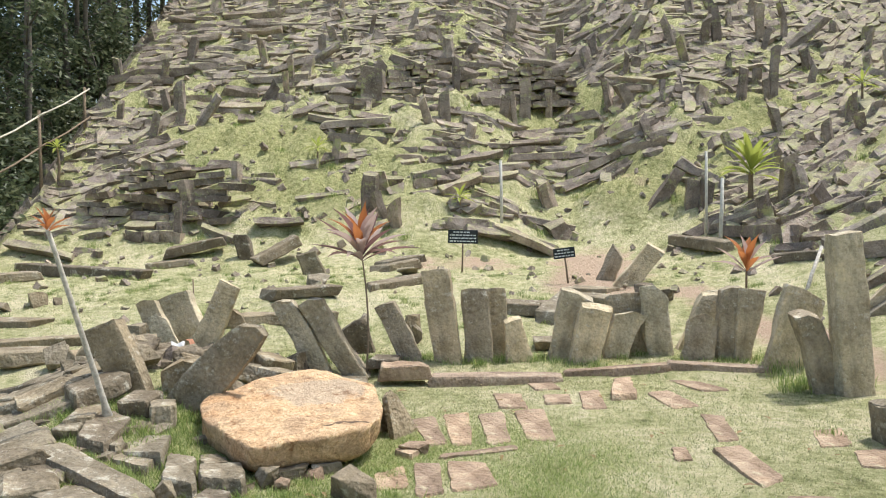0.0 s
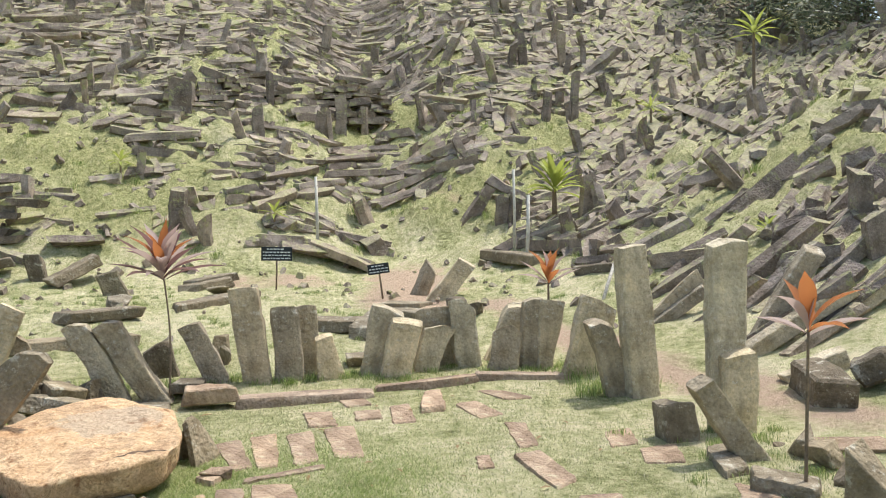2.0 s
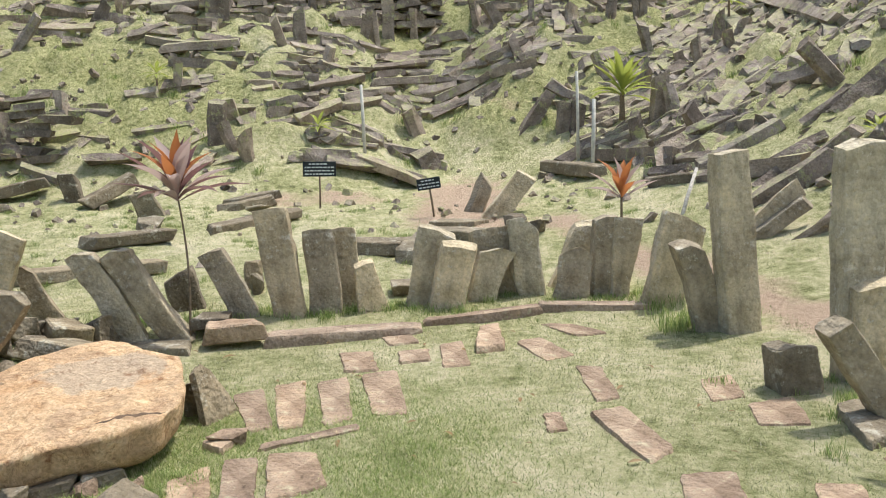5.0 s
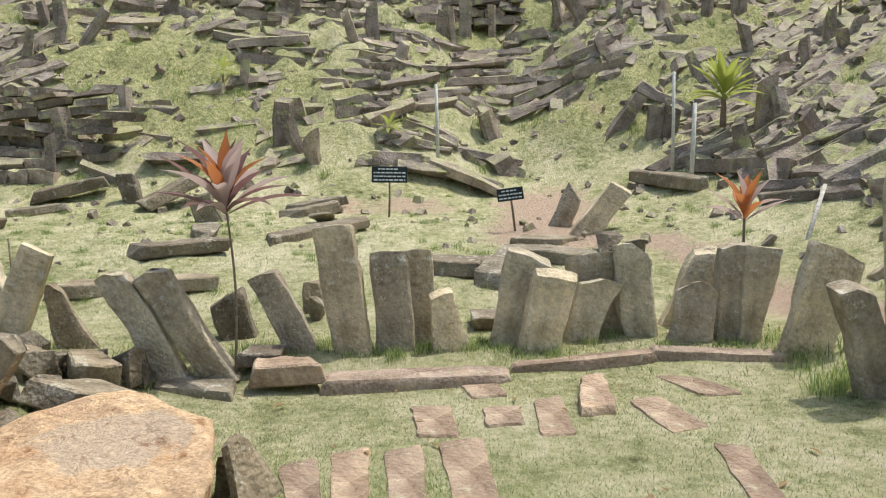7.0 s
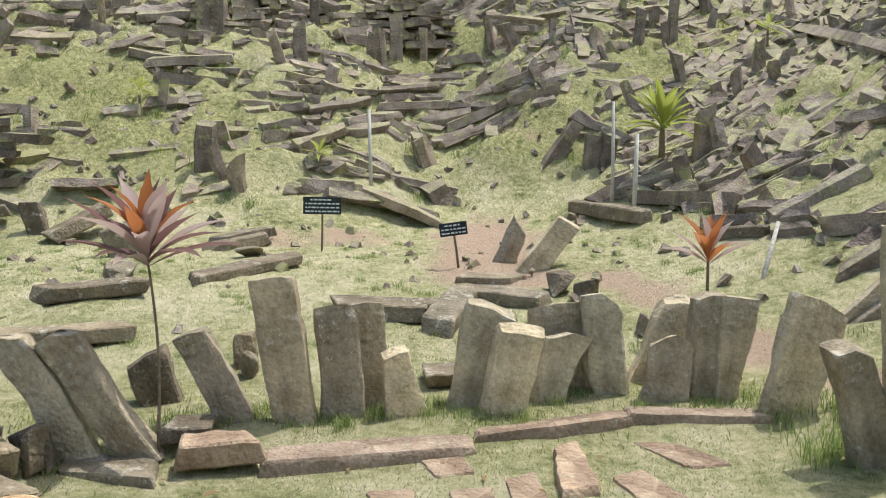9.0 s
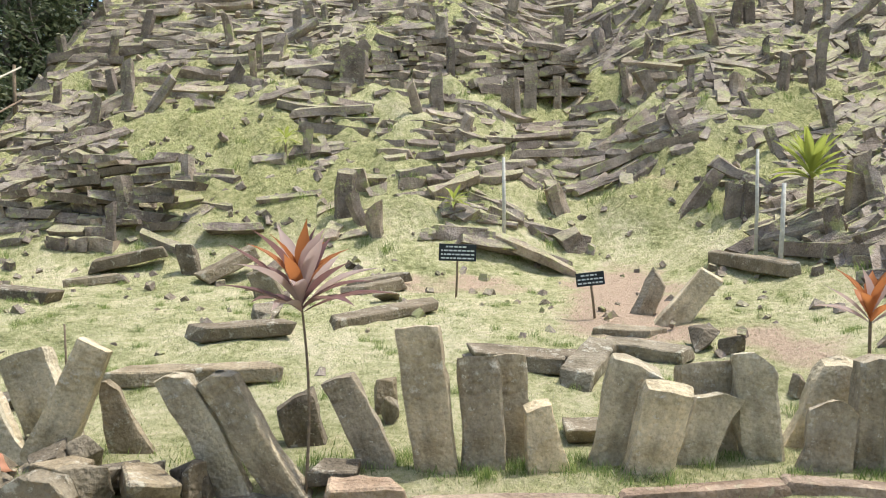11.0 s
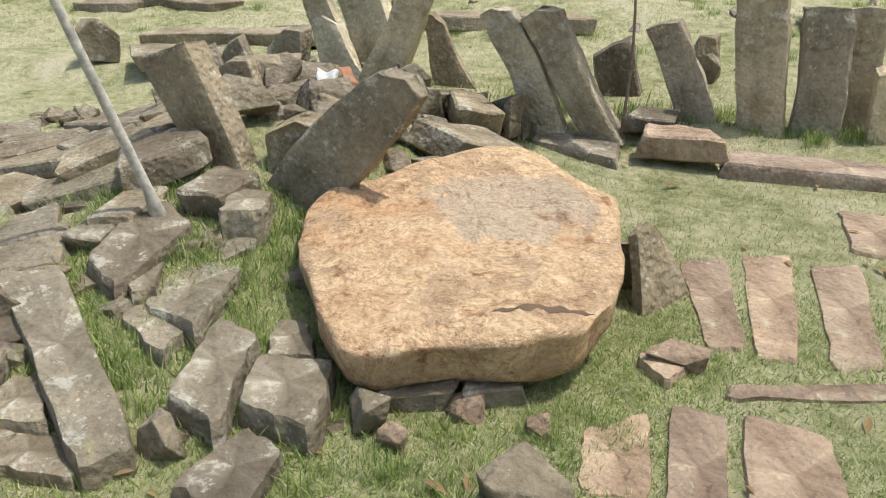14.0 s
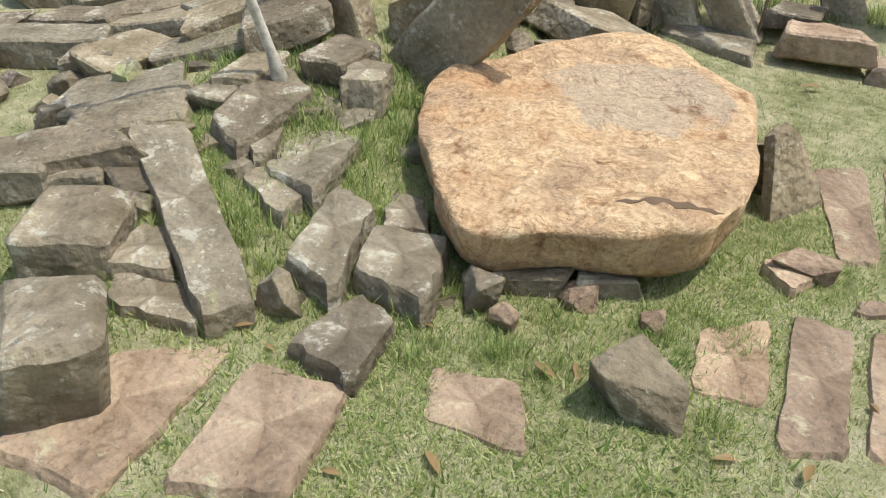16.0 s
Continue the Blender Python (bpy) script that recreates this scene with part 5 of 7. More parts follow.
rock("field_rock", (2.63, 7.64, 0.16), 0.19, 0.14, 0.18, 140, "angular broken basalt rock resting on the grass", "loose stones of the court", mat=FALLEN)
rock("field_rock", (-0.35, 7.00, 0.09), 0.19, 0.14, 0.22, 141, "angular broken basalt rock resting on the grass", "loose stones of the court", mat=FALLEN)
column("fallen_stone", (-6.08, 7.92, 0.23), (-4.70, 7.83, 0.22), 0.32, 0.10, None, 142, "weathered grey basalt column lying on the grass", "loose stones of the court", mat=FALLEN)
column("fallen_stone", (-4.12, 5.95, 0.16), (-3.54, 6.21, 0.16), 0.36, 0.16, None, 143, "weathered grey basalt column lying on the grass", "loose stones of the court", mat=FALLEN)
column("fallen_stone", (-4.62, 6.71, 0.14), (-3.26, 7.07, 0.18), 0.32, 0.10, None, 144, "weathered grey basalt column lying on the grass", "loose stones of the court", mat=FALLEN)
column("fallen_stone", (-6.17, 7.55, 0.18), (-5.58, 7.70, 0.20), 0.32, 0.10, None, 145, "weathered grey basalt column lying on the grass", "loose stones of the court", mat=FALLEN)
column("fallen_stone", (-3.78, 7.06, 0.16), (-2.76, 7.37, 0.19), 0.32, 0.10, None, 146, "weathered grey basalt column lying on the grass", "loose stones of the court", mat=FALLEN)
rock("field_rock", (-5.19, 8.62, 0.26), 0.28, 0.21, 0.24, 147, "angular broken basalt rock resting on the grass", "loose stones of the court", mat=FALLEN)
rock("field_rock", (-5.51, 8.45, 0.24), 0.25, 0.19, 0.15, 148, "angular broken basalt rock resting on the grass", "loose stones of the court", mat=FALLEN)
rock("field_rock", (-4.99, 8.76, 0.28), 0.12, 0.09, 0.14, 149, "angular broken basalt rock resting on the grass", "loose stones of the court", mat=FALLEN)
rock("field_rock", (-4.52, 6.06, 0.07), 0.32, 0.24, 0.34, 150, "angular broken basalt rock resting on the grass", "loose stones of the court", mat=FALLEN)
column("fallen_stone", (-2.78, 4.38, 0.19), (-2.11, 4.13, 0.39), 0.36, 0.14, None, 151, "weathered grey basalt column lying on the grass", "loose stones of the court", mat=FALLEN)
column("fallen_stone", (-2.23, 3.75, 0.30), (-1.98, 3.97, 0.39), 0.28, 0.14, None, 152, "weathered grey basalt column lying on the grass", "loose stones of the court", mat=FALLEN)
column("fallen_stone", (-3.41, 4.78, 0.06), (-2.36, 4.18, 0.35), 0.31, 0.12, None, 153, "weathered grey basalt column lying on the grass", "loose stones of the court", mat=FALLEN)
column("fallen_stone", (-7.42, 12.16, 0.60), (-4.77, 10.89, 0.56), 0.36, 0.18, None, 154, "weathered grey basalt column lying on the grass", "loose stones of the court", mat=FALLEN)
column("fallen_stone", (-8.32, 13.33, 0.97), (-6.95, 12.91, 0.73), 0.36, 0.18, None, 155, "weathered brown basalt column lying on the hillside", "stones on the hillside", mat=HILL_STONE, near=False)
column("fallen_stone", (-6.95, 10.29, 0.52), (-6.45, 10.96, 0.52), 0.36, 0.16, None, 157, "weathered grey basalt column lying on the grass", "loose stones of the court", mat=FALLEN)
column("fallen_stone", (-5.28, 12.89, 0.73), (-4.31, 13.16, 0.94), 0.36, 0.18, None, 158, "weathered grey basalt column lying on the grass", "loose stones of the court", mat=FALLEN)
column("stone_block", (-3.82, 12.95, 0.47), (-3.93, 12.92, 1.01), 0.30, 0.21, 17, 159, "squared block of grey-brown basalt among the stones", "loose stones of the court", mat=FALLEN)
column("fallen_stone", (-3.56, 12.48, 0.67), (-2.93, 12.93, 1.03), 0.36, 0.20, None, 160, "weathered grey basalt column lying on the grass", "loose stones of the court", mat=FALLEN)
column("fallen_stone", (-3.91, 13.80, 1.24), (-3.06, 13.83, 1.26), 0.36, 0.20, None, 161, "weathered brown basalt column lying on the hillside", "stones on the hillside", mat=HILL_STONE, near=False)
column("fallen_stone", (-5.35, 12.35, 0.54), (-4.76, 12.65, 0.59), 0.36, 0.12, None, 163, "weathered grey basalt column lying on the grass", "loose stones of the court", mat=FALLEN)
column("fallen_stone", (-1.37, 12.15, 0.71), (-0.79, 12.55, 0.81), 0.36, 0.14, None, 164, "weathered grey basalt column lying on the grass", "loose stones of the court", mat=FALLEN)
column("fallen_stone", (-1.35, 11.80, 0.59), (-0.76, 12.31, 0.67), 0.36, 0.14, None, 165, "weathered grey basalt column lying on the grass", "loose stones of the court", mat=FALLEN)
column("fallen_stone", (-0.05, 13.74, 1.14), (1.03, 14.01, 0.93), 0.36, 0.18, None, 166, "weathered brown basalt column lying on the hillside", "stones on the hillside", mat=HILL_STONE, near=False)
column("fallen_stone", (0.59, 13.94, 1.05), (1.64, 13.73, 0.59), 0.36, 0.18, None, 167, "weathered brown basalt column lying on the hillside", "stones on the hillside", mat=HILL_STONE, near=False)
column("stone_block", (1.90, 14.79, 0.70), (1.63, 14.73, 1.13), 0.43, 0.30, 14, 168, "squared brown basalt block bedded in the hillside", "stones on the hillside", mat=HILL_STONE, near=False)
column("leaning_stone", (1.75, 15.45, 1.15), (1.46, 15.38, 1.90), 0.29, 0.20, 14, 169, "leaning brown basalt column sticking out of the hillside", "stones on the hillside", mat=HILL_STONE, near=False)
column("standing_stone", (-5.17, 14.12, 1.09), (-5.32, 14.08, 2.02), 0.35, 0.21, 14, 170, "upright brown basalt column standing on the grassy hillside", "stones on the hillside", mat=HILL_STONE, near=False)
column("standing_stone", (-5.32, 13.62, 0.79), (-5.31, 13.62, 1.63), 0.18, 0.14, 14, 171, "upright brown basalt column standing on the grassy hillside", "stones on the hillside", mat=HILL_STONE, near=False)
column("leaning_stone", (-1.50, 14.13, 1.12), (-1.72, 14.08, 1.76), 0.22, 0.16, 14, 172, "leaning brown basalt column sticking out of the hillside", "stones on the hillside", mat=HILL_STONE, near=False)
column("stone_block", (-1.89, 14.26, 1.19), (-1.82, 14.28, 2.12), 0.31, 0.22, 14, 173, "squared brown basalt block bedded in the hillside", "stones on the hillside", mat=HILL_STONE, near=False)
column("standing_stone", (1.26, 18.09, 3.29), (1.25, 18.09, 4.34), 0.26, 0.18, 3, 174, "upright brown basalt column standing on the grassy hillside", "stones on the hillside", mat=HILL_STONE, near=False)
column("standing_stone", (0.98, 17.89, 3.32), (0.90, 17.89, 4.07), 0.21, 0.15, 3, 175, "upright brown basalt column standing on the grassy hillside", "stones on the hillside", mat=HILL_STONE, near=False)
column("standing_stone", (0.71, 17.74, 3.33), (0.82, 17.74, 3.99), 0.21, 0.14, 3, 176, "upright brown basalt column standing on the grassy hillside", "stones on the hillside", mat=HILL_STONE, near=False)
column("standing_stone", (1.83, 18.41, 3.35), (1.82, 18.41, 4.19), 0.19, 0.13, 3, 177, "upright brown basalt column standing on the grassy hillside", "stones on the hillside", mat=HILL_STONE, near=False)
column("standing_stone", (-0.54, 17.10, 3.26), (-0.57, 17.09, 3.99), 0.25, 0.17, 3, 178, "upright brown basalt column standing on the grassy hillside", "stones on the hillside", mat=HILL_STONE, near=False)
column("standing_stone", (-0.33, 18.07, 3.97), (-0.32, 18.07, 4.90), 0.18, 0.13, 3, 179, "upright brown basalt column standing on the grassy hillside", "stones on the hillside", mat=HILL_STONE, near=False)
column("leaning_stone", (3.23, 18.07, 3.55), (3.09, 18.06, 4.34), 0.18, 0.13, 3, 180, "leaning brown basalt column sticking out of the hillside", "stones on the hillside", mat=HILL_STONE, near=False)
column("leaning_stone", (3.72, 17.87, 3.62), (3.38, 17.85, 4.20), 0.26, 0.18, 3, 181, "leaning brown basalt column sticking out of the hillside", "stones on the hillside", mat=HILL_STONE, near=False)
column("standing_stone", (-6.60, 17.35, 3.50), (-6.64, 17.35, 4.35), 0.28, 0.20, 3, 182, "upright brown basalt column standing on the grassy hillside", "stones on the hillside", mat=HILL_STONE, near=False)
column("standing_stone", (-6.91, 17.42, 3.58), (-7.04, 17.41, 4.27), 0.17, 0.12, 3, 183, "upright brown basalt column standing on the grassy hillside", "stones on the hillside", mat=HILL_STONE, near=False)
column("leaning_stone", (-6.13, 16.91, 3.22), (-5.57, 16.94, 4.02), 0.20, 0.14, 3, 184, "leaning brown basalt column sticking out of the hillside", "stones on the hillside", mat=HILL_STONE, near=False)
column("standing_stone", (5.43, 12.96, 1.37), (5.47, 12.96, 2.26), 0.28, 0.20, 3, 185, "upright brown basalt column standing on the grassy hillside", "stones on the hillside", mat=HILL_STONE, near=False)
column("standing_stone", (6.66, 17.42, 3.57), (6.74, 17.42, 4.90), 0.22, 0.16, 3, 186, "upright brown basalt column standing on the grassy hillside", "stones on the hillside", mat=HILL_STONE, near=False)
column("standing_stone", (5.93, 17.38, 3.53), (6.05, 17.39, 4.45), 0.25, 0.17, 3, 187, "upright brown basalt column standing on the grassy hillside", "stones on the hillside", mat=HILL_STONE, near=False)
column("leaning_stone", (6.58, 17.37, 3.55), (6.48, 17.36, 4.19), 0.17, 0.12, 3, 188, "leaning brown basalt column sticking out of the hillside", "stones on the hillside", mat=HILL_STONE, near=False)
column("leaning_stone", (7.92, 18.40, 4.30), (7.65, 18.38, 5.03), 0.29, 0.20, 3, 189, "leaning brown basalt column sticking out of the hillside", "stones on the hillside", mat=HILL_STONE, near=False)
column("standing_stone", (7.11, 19.62, 5.22), (7.07, 19.62, 6.37), 0.22, 0.15, 3, 190, "upright brown basalt column standing on the grassy hillside", "stones on the hillside", mat=HILL_STONE, near=False)
column("leaning_stone", (5.06, 19.59, 5.17), (4.71, 19.57, 6.06), 0.25, 0.17, 3, 191, "leaning brown basalt column sticking out of the hillside", "stones on the hillside", mat=HILL_STONE, near=False)
column("leaning_stone", (3.45, 20.38, 5.49), (4.14, 20.42, 6.29), 0.23, 0.16, 3, 192, "leaning brown basalt column sticking out of the hillside", "stones on the hillside", mat=HILL_STONE, near=False)
column("leaning_stone", (3.92, 20.02, 5.36), (4.33, 20.05, 6.20), 0.26, 0.18, 3, 193, "leaning brown basalt column sticking out of the hillside", "stones on the hillside", mat=HILL_STONE, near=False)
column("leaning_stone", (6.06, 19.62, 5.22), (5.96, 19.62, 6.34), 0.22, 0.16, 3, 194, "leaning brown basalt column sticking out of the hillside", "stones on the hillside", mat=HILL_STONE, near=False)
column("leaning_stone", (7.52, 19.33, 5.03), (8.58, 19.39, 5.94), 0.30, 0.21, 3, 195, "leaning brown basalt column sticking out of the hillside", "stones on the hillside", mat=HILL_STONE, near=False)
column("leaning_stone", (3.47, 14.73, 1.27), (4.01, 14.76, 2.08), 0.28, 0.20, 3, 196, "leaning brown basalt column sticking out of the hillside", "stones on the hillside", mat=HILL_STONE, near=False)
column("standing_stone", (4.13, 14.34, 1.22), (4.20, 14.35, 1.92), 0.25, 0.18, 3, 197, "upright brown basalt column standing on the grassy hillside", "stones on the hillside", mat=HILL_STONE, near=False)
column("standing_stone", (4.36, 14.22, 1.21), (4.42, 14.22, 1.87), 0.23, 0.16, 3, 198, "upright brown basalt column standing on the grassy hillside", "stones on the hillside", mat=HILL_STONE, near=False)
column("standing_stone", (3.61, 14.72, 1.31), (3.90, 14.74, 2.03), 0.21, 0.15, 3, 199, "upright brown basalt column standing on the grassy hillside", "stones on the hillside", mat=HILL_STONE, near=False)
column("leaning_stone", (5.44, 11.07, 1.22), (5.11, 11.05, 1.66), 0.23, 0.16, 3, 200, "leaning brown basalt column sticking out of the hillside", "stones on the hillside", mat=HILL_STONE, near=False)
column("leaning_stone", (1.67, 15.51, 1.22), (1.46, 15.49, 1.96), 0.27, 0.19, 3, 201, "leaning brown basalt column sticking out of the hillside", "stones on the hillside", mat=HILL_STONE, near=False)
column("leaning_stone", (-4.82, 17.78, 3.85), (-4.49, 17.80, 4.37), 0.26, 0.18, 3, 202, "leaning brown basalt column sticking out of the hillside", "stones on the hillside", mat=HILL_STONE, near=False)
column("standing_stone", (-5.32, 21.34, 6.53), (-5.32, 21.34, 7.06), 0.15, 0.11, 3, 203, "upright brown basalt column standing on the grassy hillside", "stones on the hillside", mat=HILL_STONE, near=False)
column("leaning_stone", (-4.20, 19.08, 4.87), (-3.25, 19.13, 5.53), 0.22, 0.16, 3, 204, "leaning brown basalt column sticking out of the hillside", "stones on the hillside", mat=HILL_STONE, near=False)
column("leaning_stone", (6.99, 15.01, 2.38), (6.85, 15.01, 3.01), 0.22, 0.15, 3, 205, "leaning brown basalt column sticking out of the hillside", "stones on the hillside", mat=HILL_STONE, near=False)
column("leaning_stone", (6.82, 15.50, 2.43), (6.70, 15.49, 2.84), 0.20, 0.14, 3, 206, "leaning brown basalt column sticking out of the hillside", "stones on the hillside", mat=HILL_STONE, near=False)
column("leaning_stone", (4.38, 18.15, 4.16), (3.48, 18.10, 4.11), 0.18, 0.13, 3, 207, "leaning brown basalt column sticking out of the hillside", "stones on the hillside", mat=HILL_STONE, near=False)
column("stone_block", (-0.12, 19.67, 5.11), (0.05, 19.68, 5.53), 0.28, 0.20, 3, 208, "squared brown basalt block bedded in the hillside", "stones on the hillside", mat=HILL_STONE, near=False)
column("standing_stone", (-2.23, 17.72, 3.77), (-2.23, 17.72, 4.69), 0.52, 0.21, 3, 209, "upright brown basalt column standing on the grassy hillside", "stones on the hillside", mat=HILL_STONE, near=False)
column("leaning_stone", (4.61, 5.94, 0.24), (5.15, 5.85, 1.14), 0.20, 0.14, -10, 210, "leaning weathered grey basalt column set in the ground", "row of standing stones")
column("leaning_stone", (4.35, 5.73, 0.17), (5.30, 5.56, 0.79), 0.20, 0.14, -10, 211, "leaning weathered grey basalt column set in the ground", "row of standing stones")
column("leaning_stone", (4.03, 7.26, 0.21), (4.63, 7.15, 0.81), 0.18, 0.13, -10, 212, "leaning weathered grey basalt column set in the ground", "row of standing stones")
column("leaning_stone", (4.08, 7.17, 0.23), (4.69, 7.07, 0.69), 0.16, 0.11, -10, 213, "leaning weathered grey basalt column set in the ground", "row of standing stones")
column("leaning_stone", (6.70, 9.83, 1.77), (6.16, 9.92, 2.38), 0.24, 0.17, -10, 214, "leaning brown basalt column sticking out of the hillside", "stones on the hillside", mat=HILL_STONE, near=False)
column("leaning_stone", (6.15, 6.25, 0.91), (6.05, 6.27, 1.44), 0.23, 0.16, -10, 215, "leaning brown basalt column sticking out of the hillside", "stones on the hillside", mat=HILL_STONE, near=False)
column("stone_block", (6.26, 7.60, 1.15), (6.31, 7.59, 1.62), 0.22, 0.16, -10, 216, "squared brown basalt block bedded in the hillside", "stones on the hillside", mat=HILL_STONE, near=False)
column("leaning_stone", (5.20, 5.64, 0.43), (5.74, 5.54, 0.92), 0.21, 0.14, -10, 217, "leaning weathered grey basalt column set in the ground", "row of standing stones")
column("leaning_stone", (4.27, 4.87, 0.10), (4.74, 4.79, 0.31), 0.23, 0.16, -10, 218, "leaning weathered grey basalt column set in the ground", "row of standing stones")
column("fallen_stone", (-3.59, 16.94, 3.50), (-2.22, 16.67, 3.30), 0.20, 0.20, None, 219, "weathered brown basalt column lying on the hillside", "stones on the hillside", mat=HILL_STONE, near=False)
column("fallen_stone", (-3.93, 17.05, 3.59), (-3.22, 17.35, 3.86), 0.20, 0.20, None, 220, "weathered brown basalt column lying on the hillside", "stones on the hillside", mat=HILL_STONE, near=False)
column("fallen_stone", (-3.60, 17.97, 4.28), (-2.55, 18.10, 4.38), 0.21, 0.20, None, 221, "weathered brown basalt column lying on the hillside", "stones on the hillside", mat=HILL_STONE, near=False)
column("fallen_stone", (-3.27, 17.65, 3.99), (-2.20, 17.47, 3.85), 0.18, 0.20, None, 222, "weathered brown basalt column lying on the hillside", "stones on the hillside", mat=HILL_STONE, near=False)
column("fallen_stone", (-6.66, 17.14, 3.63), (-7.31, 16.20, 2.93), 0.32, 0.25, None, 223, "weathered brown basalt column lying on the hillside", "stones on the hillside", mat=HILL_STONE, near=False)
column("fallen_stone", (-6.50, 16.36, 3.07), (-7.34, 15.97, 2.78), 0.29, 0.20, None, 224, "weathered brown basalt column lying on the hillside", "stones on the hillside", mat=HILL_STONE, near=False)
column("fallen_stone", (-2.00, 19.17, 5.15), (-0.44, 18.41, 4.51), 0.27, 0.25, None, 225, "weathered brown basalt column lying on the hillside", "stones on the hillside", mat=HILL_STONE, near=False)
column("fallen_stone", (0.09, 19.18, 4.99), (0.71, 19.46, 4.93), 0.17, 0.20, None, 226, "weathered brown basalt column lying on the hillside", "stones on the hillside", mat=HILL_STONE, near=False)
column("fallen_stone", (1.23, 20.23, 5.22), (2.18, 20.36, 5.11), 0.17, 0.20, None, 227, "weathered brown basalt column lying on the hillside", "stones on the hillside", mat=HILL_STONE, near=False)
column("fallen_stone", (-0.04, 18.31, 4.38), (0.91, 19.03, 4.50), 0.22, 0.20, None, 228, "weathered brown basalt column lying on the hillside", "stones on the hillside", mat=HILL_STONE, near=False)
column("fallen_stone", (1.05, 19.22, 4.54), (2.32, 19.48, 4.45), 0.28, 0.25, None, 229, "weathered brown basalt column lying on the hillside", "stones on the hillside", mat=HILL_STONE, near=False)
column("fallen_stone", (3.22, 19.00, 4.55), (4.25, 18.11, 4.28), 0.16, 0.20, None, 230, "weathered brown basalt column lying on the hillside", "stones on the hillside", mat=HILL_STONE, near=False)
column("fallen_stone", (2.95, 19.01, 4.35), (4.11, 18.03, 4.14), 0.13, 0.20, None, 231, "weathered brown basalt column lying on the hillside", "stones on the hillside", mat=HILL_STONE, near=False)
column("fallen_stone", (0.10, 17.84, 3.98), (0.76, 18.45, 4.14), 0.24, 0.20, None, 232, "weathered brown basalt column lying on the hillside", "stones on the hillside", mat=HILL_STONE, near=False)
column("fallen_stone", (-0.34, 15.54, 2.37), (0.68, 16.28, 2.61), 0.19, 0.20, None, 233, "weathered brown basalt column lying on the hillside", "stones on the hillside", mat=HILL_STONE, near=False)
column("fallen_stone", (0.23, 15.50, 2.18), (1.18, 16.33, 2.33), 0.21, 0.20, None, 234, "weathered brown basalt column lying on the hillside", "stones on the hillside", mat=HILL_STONE, near=False)
column("fallen_stone", (-0.53, 14.71, 1.75), (0.23, 15.28, 2.09), 0.24, 0.25, None, 235, "weathered brown basalt column lying on the hillside", "stones on the hillside", mat=HILL_STONE, near=False)
column("fallen_stone", (0.23, 15.26, 2.00), (0.99, 15.93, 2.13), 0.18, 0.20, None, 236, "weathered brown basalt column lying on the hillside", "stones on the hillside", mat=HILL_STONE, near=False)
column("fallen_stone", (0.84, 16.76, 2.81), (2.13, 17.56, 2.98), 0.13, 0.15, None, 237, "weathered brown basalt column lying on the hillside", "stones on the hillside", mat=HILL_STONE, near=False)
column("fallen_stone", (-0.36, 16.15, 2.81), (0.84, 16.72, 2.78), 0.12, 0.15, None, 238, "weathered brown basalt column lying on the hillside", "stones on the hillside", mat=HILL_STONE, near=False)
column("fallen_stone", (0.82, 16.30, 2.48), (2.20, 17.02, 2.58), 0.12, 0.15, None, 239, "weathered brown basalt column lying on the hillside", "stones on the hillside", mat=HILL_STONE, near=False)
column("fallen_stone", (3.15, 16.81, 2.87), (3.74, 16.74, 3.15), 0.17, 0.20, None, 240, "weathered brown basalt column lying on the hillside", "stones on the hillside", mat=HILL_STONE, near=False)
column("fallen_stone", (3.20, 16.38, 2.57), (4.08, 16.11, 2.79), 0.19, 0.20, None, 241, "weathered brown basalt column lying on the hillside", "stones on the hillside", mat=HILL_STONE, near=False)
column("fallen_stone", (3.60, 16.01, 2.50), (3.98, 15.91, 2.57), 0.19, 0.20, None, 242, "weathered brown basalt column lying on the hillside", "stones on the hillside", mat=HILL_STONE, near=False)
column("fallen_stone", (4.15, 15.41, 2.31), (4.82, 14.62, 1.80), 0.24, 0.25, None, 243, "weathered brown basalt column lying on the hillside", "stones on the hillside", mat=HILL_STONE, near=False)
column("fallen_stone", (4.23, 13.19, 1.16), (5.01, 12.42, 1.47), 0.19, 0.25, None, 244, "weathered brown basalt column lying on the hillside", "stones on the hillside", mat=HILL_STONE, near=False)
column("fallen_stone", (3.56, 13.23, 0.85), (3.97, 11.29, 0.82), 0.18, 0.20, None, 245, "weathered grey basalt column lying on the grass", "loose stones of the court", mat=FALLEN)
column("fallen_stone", (4.24, 12.55, 1.00), (4.68, 10.32, 1.05), 0.15, 0.20, None, 246, "weathered brown basalt column lying on the hillside", "stones on the hillside", mat=HILL_STONE, near=False)
column("fallen_stone", (0.60, 14.15, 1.06), (1.63, 13.98, 0.64), 0.19, 0.20, None, 247, "weathered brown basalt column lying on the hillside", "stones on the hillside", mat=HILL_STONE, near=False)
column("fallen_stone", (1.46, 19.20, 4.37), (2.42, 19.13, 4.27), 0.14, 0.15, None, 248, "weathered brown basalt column lying on the hillside", "stones on the hillside", mat=HILL_STONE, near=False)
column("fallen_stone", (-8.87, 18.54, 4.66), (-7.84, 18.81, 4.88), 0.25, 0.25, None, 252, "weathered brown basalt column lying on the hillside", "stones on the hillside", mat=HILL_STONE, near=False)
column("fallen_stone", (-8.22, 17.70, 4.08), (-7.66, 18.34, 4.56), 0.19, 0.20, None, 253, "weathered brown basalt column lying on the hillside", "stones on the hillside", mat=HILL_STONE, near=False)
column("fallen_stone", (-7.37, 18.68, 4.81), (-6.73, 18.89, 4.96), 0.19, 0.20, None, 255, "weathered brown basalt column lying on the hillside", "stones on the hillside", mat=HILL_STONE, near=False)
